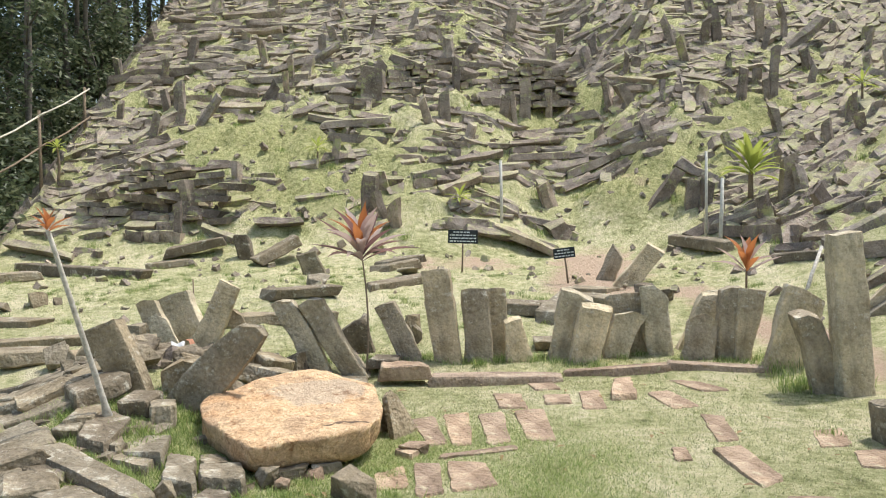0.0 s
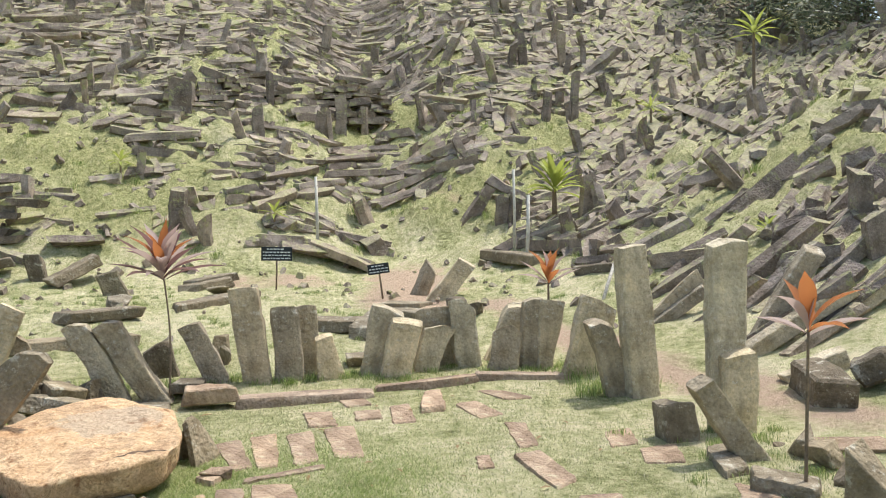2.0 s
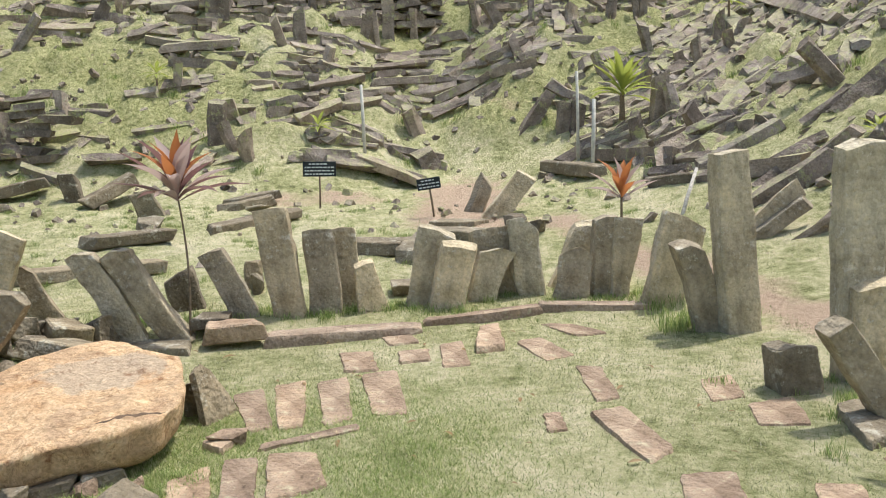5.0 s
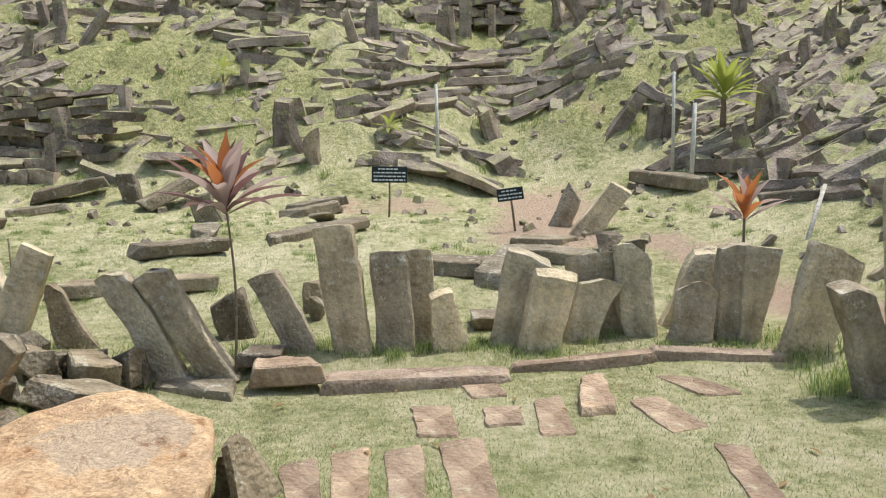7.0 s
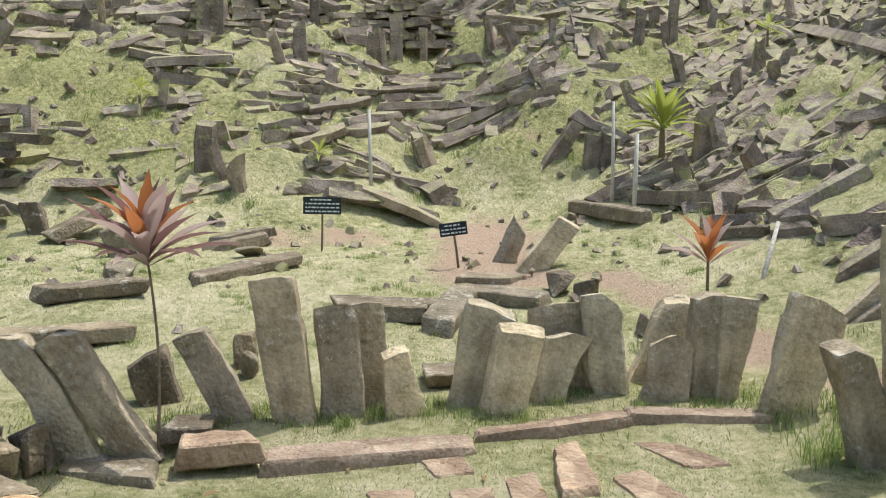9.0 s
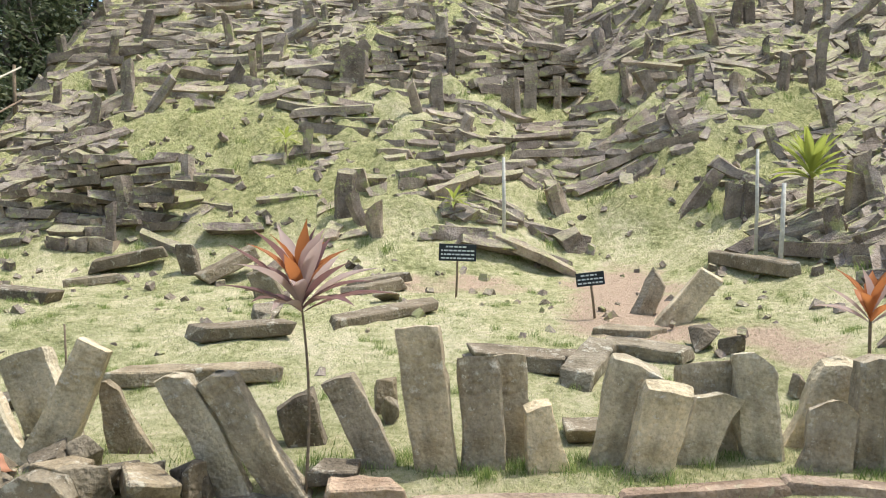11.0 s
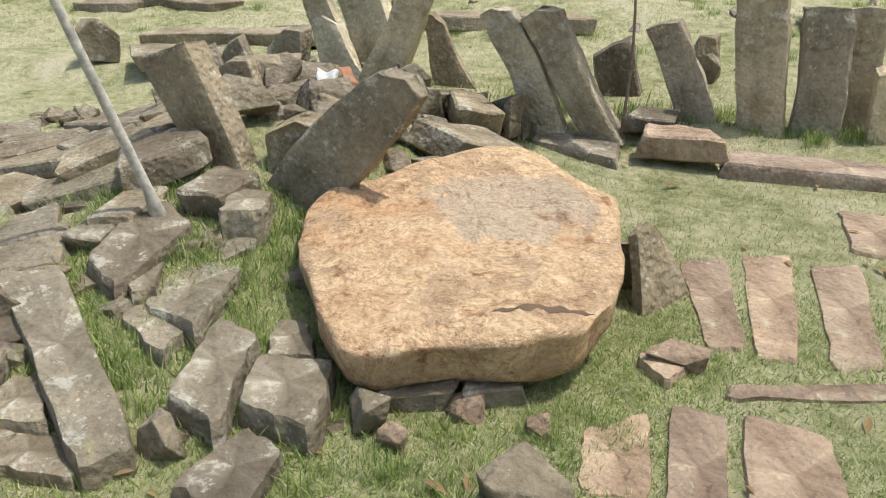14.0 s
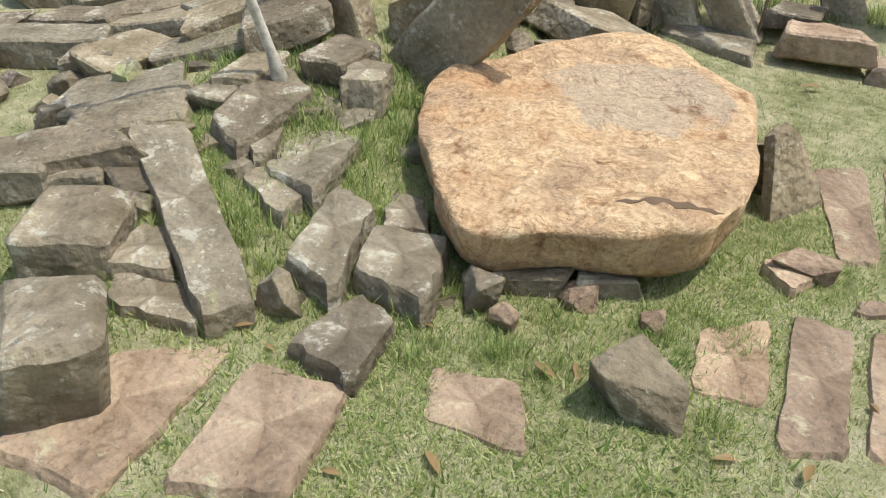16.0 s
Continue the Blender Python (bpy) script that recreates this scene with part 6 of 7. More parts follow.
column("fallen_stone", (-6.05, 18.98, 5.01), (-5.37, 19.07, 5.08), 0.31, 0.25, None, 256, "weathered brown basalt column lying on the hillside", "stones on the hillside", mat=HILL_STONE, near=False)
column("fallen_stone", (-4.86, 18.74, 4.85), (-4.04, 19.13, 5.15), 0.25, 0.20, None, 257, "weathered brown basalt column lying on the hillside", "stones on the hillside", mat=HILL_STONE, near=False)
column("fallen_stone", (-3.03, 16.34, 3.01), (-1.79, 16.13, 2.85), 0.14, 0.18, None, 258, "weathered brown basalt column lying on the hillside", "stones on the hillside", mat=HILL_STONE, near=False)
column("fallen_stone", (-3.21, 16.64, 3.28), (-1.74, 16.79, 3.39), 0.20, 0.20, None, 259, "weathered brown basalt column lying on the hillside", "stones on the hillside", mat=HILL_STONE, near=False)
column("fallen_stone", (6.28, 10.90, 1.94), (6.69, 9.92, 2.13), 0.20, 0.25, None, 260, "weathered brown basalt column lying on the hillside", "stones on the hillside", mat=HILL_STONE, near=False)
column("fallen_stone", (6.74, 8.60, 1.88), (7.08, 8.40, 2.08), 0.19, 0.25, None, 261, "weathered brown basalt column lying on the hillside", "stones on the hillside", mat=HILL_STONE, near=False)
column("fallen_stone", (7.17, 8.30, 2.10), (7.52, 8.13, 2.26), 0.18, 0.25, None, 262, "weathered brown basalt column lying on the hillside", "stones on the hillside", mat=HILL_STONE, near=False)
column("fallen_stone", (8.34, 9.82, 2.97), (8.51, 9.00, 2.93), 0.18, 0.25, None, 263, "weathered brown basalt column lying on the hillside", "stones on the hillside", mat=HILL_STONE, near=False)
column("fallen_stone", (5.85, 7.67, 1.27), (6.34, 7.42, 1.49), 0.16, 0.25, None, 264, "weathered brown basalt column lying on the hillside", "stones on the hillside", mat=HILL_STONE, near=False)
column("fallen_stone", (5.53, 6.98, 1.00), (5.88, 6.47, 1.12), 0.18, 0.25, None, 265, "weathered brown basalt column lying on the hillside", "stones on the hillside", mat=HILL_STONE, near=False)
column("fallen_stone", (4.82, 8.85, 0.96), (5.29, 8.24, 1.07), 0.12, 0.20, None, 266, "weathered brown basalt column lying on the hillside", "stones on the hillside", mat=HILL_STONE, near=False)
column("fallen_stone", (9.20, 17.24, 4.08), (8.00, 12.27, 2.96), 0.23, 0.20, None, 267, "weathered brown basalt column lying on the hillside", "stones on the hillside", mat=HILL_STONE, near=False)
column("fallen_stone", (7.69, 9.67, 2.57), (8.25, 9.45, 2.94), 0.16, 0.20, None, 268, "weathered brown basalt column lying on the hillside", "stones on the hillside", mat=HILL_STONE, near=False)
column("fallen_stone", (4.32, 4.76, 0.22), (4.15, 4.08, 0.17), 0.29, 0.25, None, 269, "weathered grey basalt column lying on the grass", "loose stones of the court", mat=FALLEN)
column("fallen_stone", (4.56, 4.40, 0.26), (4.74, 4.24, 0.40), 0.36, 0.25, None, 270, "weathered grey basalt column lying on the grass", "loose stones of the court", mat=FALLEN)
column("fallen_stone", (-6.90, 14.97, 1.95), (-6.54, 14.94, 1.93), 0.36, 0.20, None, 271, "weathered brown basalt column lying on the hillside", "stones on the hillside", mat=HILL_STONE, near=False)
column("fallen_stone", (-6.53, 14.94, 1.93), (-6.21, 14.89, 1.89), 0.36, 0.20, None, 272, "weathered brown basalt column lying on the hillside", "stones on the hillside", mat=HILL_STONE, near=False)
column("fallen_stone", (-6.19, 14.94, 1.93), (-5.81, 14.91, 1.91), 0.36, 0.20, None, 273, "weathered brown basalt column lying on the hillside", "stones on the hillside", mat=HILL_STONE, near=False)
column("fallen_stone", (-6.77, 14.71, 1.76), (-6.44, 14.69, 1.75), 0.36, 0.20, None, 274, "weathered brown basalt column lying on the hillside", "stones on the hillside", mat=HILL_STONE, near=False)
column("fallen_stone", (-6.36, 14.64, 1.71), (-5.84, 14.63, 1.70), 0.36, 0.20, None, 275, "weathered brown basalt column lying on the hillside", "stones on the hillside", mat=HILL_STONE, near=False)
column("fallen_stone", (-6.62, 14.42, 1.54), (-6.26, 14.40, 1.53), 0.36, 0.20, None, 276, "weathered brown basalt column lying on the hillside", "stones on the hillside", mat=HILL_STONE, near=False)
column("fallen_stone", (-6.24, 14.45, 1.57), (-5.68, 14.39, 1.52), 0.36, 0.20, None, 277, "weathered brown basalt column lying on the hillside", "stones on the hillside", mat=HILL_STONE, near=False)
column("fallen_stone", (-6.51, 14.20, 1.39), (-6.09, 14.17, 1.36), 0.36, 0.20, None, 278, "weathered brown basalt column lying on the hillside", "stones on the hillside", mat=HILL_STONE, near=False)
column("fallen_stone", (-6.06, 14.14, 1.34), (-5.54, 14.15, 1.35), 0.36, 0.20, None, 279, "weathered brown basalt column lying on the hillside", "stones on the hillside", mat=HILL_STONE, near=False)
column("fallen_stone", (-6.37, 13.93, 1.20), (-5.84, 13.90, 1.17), 0.36, 0.20, None, 280, "weathered brown basalt column lying on the hillside", "stones on the hillside", mat=HILL_STONE, near=False)
column("fallen_stone", (-5.81, 13.92, 1.19), (-5.39, 13.89, 1.17), 0.36, 0.20, None, 281, "weathered brown basalt column lying on the hillside", "stones on the hillside", mat=HILL_STONE, near=False)
column("fallen_stone", (-6.24, 13.67, 1.02), (-5.92, 13.62, 0.99), 0.36, 0.20, None, 282, "weathered brown basalt column lying on the hillside", "stones on the hillside", mat=HILL_STONE, near=False)
column("fallen_stone", (-5.92, 13.64, 1.01), (-5.67, 13.66, 1.01), 0.36, 0.20, None, 283, "weathered brown basalt column lying on the hillside", "stones on the hillside", mat=HILL_STONE, near=False)
column("fallen_stone", (-5.63, 13.66, 1.01), (-5.23, 13.59, 0.97), 0.36, 0.20, None, 284, "weathered brown basalt column lying on the hillside", "stones on the hillside", mat=HILL_STONE, near=False)
column("fallen_stone", (-1.96, 18.81, 4.83), (-1.57, 18.70, 4.74), 0.16, 0.20, None, 285, "weathered brown basalt column lying on the hillside", "stones on the hillside", mat=HILL_STONE, near=False)
column("fallen_stone", (-1.53, 18.70, 4.74), (-1.16, 18.72, 4.75), 0.16, 0.20, None, 286, "weathered brown basalt column lying on the hillside", "stones on the hillside", mat=HILL_STONE, near=False)
column("fallen_stone", (-1.11, 18.77, 4.79), (-0.59, 18.79, 4.76), 0.16, 0.20, None, 287, "weathered brown basalt column lying on the hillside", "stones on the hillside", mat=HILL_STONE, near=False)
column("fallen_stone", (-1.91, 18.33, 4.46), (-1.44, 18.36, 4.48), 0.16, 0.20, None, 288, "weathered brown basalt column lying on the hillside", "stones on the hillside", mat=HILL_STONE, near=False)
column("fallen_stone", (-1.40, 18.31, 4.45), (-1.08, 18.36, 4.48), 0.16, 0.20, None, 289, "weathered brown basalt column lying on the hillside", "stones on the hillside", mat=HILL_STONE, near=False)
column("fallen_stone", (-1.02, 18.23, 4.38), (-0.52, 18.28, 4.37), 0.16, 0.20, None, 290, "weathered brown basalt column lying on the hillside", "stones on the hillside", mat=HILL_STONE, near=False)
column("fallen_stone", (-1.88, 18.02, 4.23), (-1.60, 17.92, 4.16), 0.16, 0.20, None, 291, "weathered brown basalt column lying on the hillside", "stones on the hillside", mat=HILL_STONE, near=False)
column("fallen_stone", (-1.54, 17.92, 4.16), (-1.17, 17.94, 4.17), 0.16, 0.20, None, 292, "weathered brown basalt column lying on the hillside", "stones on the hillside", mat=HILL_STONE, near=False)
column("fallen_stone", (-1.10, 17.99, 4.20), (-0.77, 17.96, 4.16), 0.16, 0.20, None, 293, "weathered brown basalt column lying on the hillside", "stones on the hillside", mat=HILL_STONE, near=False)
column("fallen_stone", (-0.74, 17.90, 4.11), (-0.38, 18.03, 4.16), 0.16, 0.20, None, 294, "weathered brown basalt column lying on the hillside", "stones on the hillside", mat=HILL_STONE, near=False)
column("fallen_stone", (-1.84, 17.70, 3.99), (-1.56, 17.61, 3.92), 0.16, 0.20, None, 295, "weathered brown basalt column lying on the hillside", "stones on the hillside", mat=HILL_STONE, near=False)
column("fallen_stone", (-1.53, 17.69, 3.98), (-1.18, 17.57, 3.88), 0.15, 0.20, None, 296, "weathered brown basalt column lying on the hillside", "stones on the hillside", mat=HILL_STONE, near=False)
column("fallen_stone", (-1.15, 17.67, 3.96), (-0.84, 17.66, 3.94), 0.15, 0.20, None, 297, "weathered brown basalt column lying on the hillside", "stones on the hillside", mat=HILL_STONE, near=False)
column("fallen_stone", (-0.82, 17.66, 3.94), (-0.39, 17.71, 3.92), 0.15, 0.20, None, 298, "weathered brown basalt column lying on the hillside", "stones on the hillside", mat=HILL_STONE, near=False)
column("fallen_stone", (-1.80, 17.27, 3.67), (-1.49, 17.36, 3.74), 0.15, 0.20, None, 299, "weathered brown basalt column lying on the hillside", "stones on the hillside", mat=HILL_STONE, near=False)
column("fallen_stone", (-1.43, 17.32, 3.70), (-0.98, 17.23, 3.62), 0.15, 0.20, None, 300, "weathered brown basalt column lying on the hillside", "stones on the hillside", mat=HILL_STONE, near=False)
column("fallen_stone", (-0.95, 17.31, 3.68), (-0.63, 17.36, 3.69), 0.15, 0.20, None, 301, "weathered brown basalt column lying on the hillside", "stones on the hillside", mat=HILL_STONE, near=False)
column("fallen_stone", (-0.59, 17.26, 3.62), (-0.34, 17.31, 3.62), 0.15, 0.20, None, 302, "weathered brown basalt column lying on the hillside", "stones on the hillside", mat=HILL_STONE, near=False)
column("fallen_stone", (0.22, 19.01, 4.74), (0.65, 19.33, 4.78), 0.15, 0.20, None, 303, "weathered brown basalt column lying on the hillside", "stones on the hillside", mat=HILL_STONE, near=False)
column("fallen_stone", (0.68, 19.26, 4.72), (1.22, 19.83, 4.85), 0.16, 0.20, None, 304, "weathered brown basalt column lying on the hillside", "stones on the hillside", mat=HILL_STONE, near=False)
column("fallen_stone", (1.23, 19.77, 4.80), (2.07, 20.03, 4.77), 0.16, 0.20, None, 305, "weathered brown basalt column lying on the hillside", "stones on the hillside", mat=HILL_STONE, near=False)
column("fallen_stone", (2.11, 20.07, 4.80), (2.69, 19.71, 4.72), 0.16, 0.20, None, 306, "weathered brown basalt column lying on the hillside", "stones on the hillside", mat=HILL_STONE, near=False)
column("fallen_stone", (0.23, 18.40, 4.28), (0.83, 18.84, 4.32), 0.15, 0.20, None, 307, "weathered brown basalt column lying on the hillside", "stones on the hillside", mat=HILL_STONE, near=False)
column("fallen_stone", (0.90, 18.79, 4.24), (1.71, 19.44, 4.36), 0.15, 0.20, None, 308, "weathered brown basalt column lying on the hillside", "stones on the hillside", mat=HILL_STONE, near=False)
column("fallen_stone", (1.77, 19.41, 4.33), (2.50, 19.21, 4.26), 0.15, 0.20, None, 309, "weathered brown basalt column lying on the hillside", "stones on the hillside", mat=HILL_STONE, near=False)
column("fallen_stone", (0.23, 17.87, 3.88), (0.89, 18.39, 3.95), 0.14, 0.20, None, 310, "weathered brown basalt column lying on the hillside", "stones on the hillside", mat=HILL_STONE, near=False)
column("fallen_stone", (0.96, 18.47, 3.97), (1.77, 18.88, 3.93), 0.15, 0.20, None, 311, "weathered brown basalt column lying on the hillside", "stones on the hillside", mat=HILL_STONE, near=False)
column("fallen_stone", (1.86, 19.01, 4.01), (2.51, 18.70, 3.87), 0.15, 0.20, None, 312, "weathered brown basalt column lying on the hillside", "stones on the hillside", mat=HILL_STONE, near=False)
column("fallen_stone", (0.91, 17.18, 3.03), (1.83, 17.90, 3.18), 0.12, 0.20, None, 313, "weathered brown basalt column lying on the hillside", "stones on the hillside", mat=HILL_STONE, near=False)
column("fallen_stone", (1.85, 17.84, 3.14), (2.56, 17.68, 3.13), 0.12, 0.20, None, 314, "weathered brown basalt column lying on the hillside", "stones on the hillside", mat=HILL_STONE, near=False)
column("fallen_stone", (2.64, 17.72, 3.20), (3.04, 17.33, 3.11), 0.12, 0.20, None, 315, "weathered brown basalt column lying on the hillside", "stones on the hillside", mat=HILL_STONE, near=False)
column("fallen_stone", (0.90, 16.97, 2.87), (1.76, 17.51, 2.90), 0.12, 0.20, None, 316, "weathered brown basalt column lying on the hillside", "stones on the hillside", mat=HILL_STONE, near=False)
column("fallen_stone", (1.83, 17.57, 2.93), (2.62, 17.37, 2.93), 0.12, 0.20, None, 317, "weathered brown basalt column lying on the hillside", "stones on the hillside", mat=HILL_STONE, near=False)
column("fallen_stone", (2.65, 17.40, 2.97), (3.01, 17.09, 2.92), 0.12, 0.20, None, 318, "weathered brown basalt column lying on the hillside", "stones on the hillside", mat=HILL_STONE, near=False)
column("fallen_stone", (0.89, 16.63, 2.63), (1.56, 17.21, 2.73), 0.12, 0.20, None, 319, "weathered brown basalt column lying on the hillside", "stones on the hillside", mat=HILL_STONE, near=False)
column("fallen_stone", (1.57, 17.16, 2.69), (2.26, 17.23, 2.70), 0.12, 0.20, None, 320, "weathered brown basalt column lying on the hillside", "stones on the hillside", mat=HILL_STONE, near=False)
column("fallen_stone", (2.33, 17.28, 2.75), (2.77, 16.99, 2.72), 0.12, 0.20, None, 321, "weathered brown basalt column lying on the hillside", "stones on the hillside", mat=HILL_STONE, near=False)
column("fallen_stone", (0.88, 16.31, 2.39), (1.32, 16.67, 2.43), 0.12, 0.20, None, 322, "weathered brown basalt column lying on the hillside", "stones on the hillside", mat=HILL_STONE, near=False)
column("fallen_stone", (1.35, 16.74, 2.47), (2.02, 16.99, 2.49), 0.12, 0.20, None, 323, "weathered brown basalt column lying on the hillside", "stones on the hillside", mat=HILL_STONE, near=False)
column("fallen_stone", (2.05, 17.02, 2.51), (2.57, 16.80, 2.48), 0.12, 0.20, None, 324, "weathered brown basalt column lying on the hillside", "stones on the hillside", mat=HILL_STONE, near=False)
column("fallen_stone", (2.58, 16.84, 2.52), (2.93, 16.58, 2.49), 0.12, 0.20, None, 325, "weathered brown basalt column lying on the hillside", "stones on the hillside", mat=HILL_STONE, near=False)
column("fallen_stone", (-1.58, 16.44, 3.05), (-1.06, 16.42, 3.02), 0.12, 0.20, None, 326, "weathered brown basalt column lying on the hillside", "stones on the hillside", mat=HILL_STONE, near=False)
column("fallen_stone", (-1.05, 16.48, 3.06), (-0.36, 16.52, 3.03), 0.12, 0.20, None, 327, "weathered brown basalt column lying on the hillside", "stones on the hillside", mat=HILL_STONE, near=False)
column("fallen_stone", (-1.56, 16.17, 2.84), (-1.05, 16.22, 2.87), 0.12, 0.20, None, 328, "weathered brown basalt column lying on the hillside", "stones on the hillside", mat=HILL_STONE, near=False)
column("fallen_stone", (-0.99, 16.23, 2.87), (-0.57, 16.21, 2.83), 0.12, 0.20, None, 329, "weathered brown basalt column lying on the hillside", "stones on the hillside", mat=HILL_STONE, near=False)
column("fallen_stone", (-0.53, 16.16, 2.79), (-0.19, 16.24, 2.79), 0.12, 0.20, None, 330, "weathered brown basalt column lying on the hillside", "stones on the hillside", mat=HILL_STONE, near=False)
column("fallen_stone", (-1.53, 15.94, 2.67), (-1.07, 15.92, 2.65), 0.12, 0.20, None, 331, "weathered brown basalt column lying on the hillside", "stones on the hillside", mat=HILL_STONE, near=False)
column("fallen_stone", (-1.02, 15.96, 2.67), (-0.50, 15.98, 2.64), 0.12, 0.20, None, 332, "weathered brown basalt column lying on the hillside", "stones on the hillside", mat=HILL_STONE, near=False)
column("fallen_stone", (-0.43, 15.94, 2.60), (-0.18, 15.97, 2.58), 0.12, 0.20, None, 333, "weathered brown basalt column lying on the hillside", "stones on the hillside", mat=HILL_STONE, near=False)
column("fallen_stone", (-1.51, 15.68, 2.48), (-0.93, 15.71, 2.48), 0.12, 0.20, None, 334, "weathered brown basalt column lying on the hillside", "stones on the hillside", mat=HILL_STONE, near=False)
column("fallen_stone", (-0.85, 15.65, 2.43), (-0.35, 15.75, 2.45), 0.12, 0.20, None, 335, "weathered brown basalt column lying on the hillside", "stones on the hillside", mat=HILL_STONE, near=False)
column("fallen_stone", (-1.11, 15.14, 2.07), (-0.49, 15.36, 2.18), 0.18, 0.20, None, 336, "weathered brown basalt column lying on the hillside", "stones on the hillside", mat=HILL_STONE, near=False)
column("fallen_stone", (-0.48, 15.36, 2.18), (-0.17, 15.48, 2.21), 0.18, 0.20, None, 337, "weathered brown basalt column lying on the hillside", "stones on the hillside", mat=HILL_STONE, near=False)
column("fallen_stone", (-1.10, 14.96, 1.93), (-0.64, 15.02, 1.94), 0.18, 0.20, None, 338, "weathered brown basalt column lying on the hillside", "stones on the hillside", mat=HILL_STONE, near=False)
column("fallen_stone", (-0.62, 15.07, 1.98), (-0.16, 15.24, 2.03), 0.18, 0.20, None, 339, "weathered brown basalt column lying on the hillside", "stones on the hillside", mat=HILL_STONE, near=False)
column("fallen_stone", (-1.07, 14.65, 1.70), (-0.51, 14.79, 1.76), 0.18, 0.20, None, 340, "weathered brown basalt column lying on the hillside", "stones on the hillside", mat=HILL_STONE, near=False)
column("fallen_stone", (-0.45, 14.80, 1.76), (-0.16, 14.96, 1.82), 0.18, 0.20, None, 341, "weathered brown basalt column lying on the hillside", "stones on the hillside", mat=HILL_STONE, near=False)
column("fallen_stone", (4.52, 10.92, 0.94), (4.64, 10.22, 0.94), 0.13, 0.20, None, 342, "weathered brown basalt column lying on the hillside", "stones on the hillside", mat=HILL_STONE, near=False)
column("fallen_stone", (4.68, 10.21, 0.96), (5.00, 9.50, 1.02), 0.13, 0.20, None, 343, "weathered brown basalt column lying on the hillside", "stones on the hillside", mat=HILL_STONE, near=False)
column("fallen_stone", (4.30, 10.28, 0.81), (4.63, 9.69, 0.88), 0.13, 0.20, None, 344, "weathered brown basalt column lying on the hillside", "stones on the hillside", mat=HILL_STONE, near=False)
column("fallen_stone", (4.63, 9.58, 0.87), (4.96, 9.26, 0.96), 0.12, 0.20, None, 345, "weathered brown basalt column lying on the hillside", "stones on the hillside", mat=HILL_STONE, near=False)
column("fallen_stone", (4.14, 9.79, 0.71), (4.52, 9.32, 0.78), 0.12, 0.20, None, 346, "weathered grey basalt column lying on the grass", "loose stones of the court", mat=FALLEN)
column("fallen_stone", (4.53, 9.26, 0.78), (4.82, 8.96, 0.85), 0.12, 0.20, None, 347, "weathered brown basalt column lying on the hillside", "stones on the hillside", mat=HILL_STONE, near=False)
column("fallen_stone", (5.41, 12.33, 1.47), (5.63, 11.44, 1.52), 0.13, 0.20, None, 348, "weathered brown basalt column lying on the hillside", "stones on the hillside", mat=HILL_STONE, near=False)
column("fallen_stone", (5.61, 11.34, 1.50), (5.70, 10.67, 1.51), 0.12, 0.20, None, 349, "weathered brown basalt column lying on the hillside", "stones on the hillside", mat=HILL_STONE, near=False)
column("fallen_stone", (5.76, 10.71, 1.54), (5.79, 10.35, 1.53), 0.12, 0.20, None, 350, "weathered brown basalt column lying on the hillside", "stones on the hillside", mat=HILL_STONE, near=False)
column("fallen_stone", (5.19, 11.75, 1.31), (5.33, 11.05, 1.34), 0.13, 0.20, None, 351, "weathered brown basalt column lying on the hillside", "stones on the hillside", mat=HILL_STONE, near=False)
column("fallen_stone", (5.31, 10.91, 1.32), (5.49, 10.24, 1.36), 0.12, 0.20, None, 352, "weathered brown basalt column lying on the hillside", "stones on the hillside", mat=HILL_STONE, near=False)
column("fallen_stone", (5.52, 10.20, 1.38), (5.61, 9.97, 1.40), 0.12, 0.20, None, 353, "weathered brown basalt column lying on the hillside", "stones on the hillside", mat=HILL_STONE, near=False)
menhir("standing_stone", (3.28, 3.87, -0.08), (3.27, 3.87, 0.57), 0.20, 0.21, 0.12, 0.03, 0.00, 354)
rock("field_rock", (-2.99, 3.56, 0.02), 0.21, 0.16, 0.10, 355, "angular broken basalt rock resting on the grass", "loose stones of the court", mat=FALLEN)
rock("field_rock", (-2.22, 2.93, 0.05), 0.21, 0.16, 0.08, 356, "angular broken basalt rock resting on the grass", "loose stones of the court", mat=FALLEN)
rock("field_rock", (-2.57, 3.99, 0.18), 0.19, 0.14, 0.08, 357, "angular broken basalt rock resting on the grass", "loose stones of the court", mat=FALLEN)
rock("field_rock", (-1.69, 3.56, 0.15), 0.17, 0.13, 0.07, 358, "angular broken basalt rock resting on the grass", "loose stones of the court", mat=FALLEN)
rock("field_rock", (-2.35, 3.61, 0.15), 0.17, 0.13, 0.07, 359, "angular broken basalt rock resting on the grass", "loose stones of the court", mat=FALLEN)
rock("field_rock", (-2.03, 3.95, 0.26), 0.20, 0.15, 0.09, 360, "angular broken basalt rock resting on the grass", "loose stones of the court", mat=FALLEN)
rock("field_rock", (-2.04, 2.95, 0.07), 0.16, 0.12, 0.08, 361, "angular broken basalt rock resting on the grass", "loose stones of the court", mat=FALLEN)
rock("field_rock", (-3.90, 4.48, -0.03), 0.33, 0.25, 0.11, 362, "angular broken basalt rock resting on the grass", "loose stones of the court", mat=FALLEN)
rock("field_rock", (-1.71, 3.12, 0.10), 0.12, 0.09, 0.07, 363, "angular broken basalt rock resting on the grass", "loose stones of the court", mat=FALLEN)
rock("field_rock", (-1.40, 2.58, 0.01), 0.07, 0.05, 0.06, 364, "angular broken basalt rock resting on the grass", "loose stones of the court", mat=FALLEN)
rock("field_rock", (-1.20, 2.78, 0.01), 0.07, 0.05, 0.06, 365, "angular broken basalt rock resting on the grass", "loose stones of the court", mat=FALLEN)
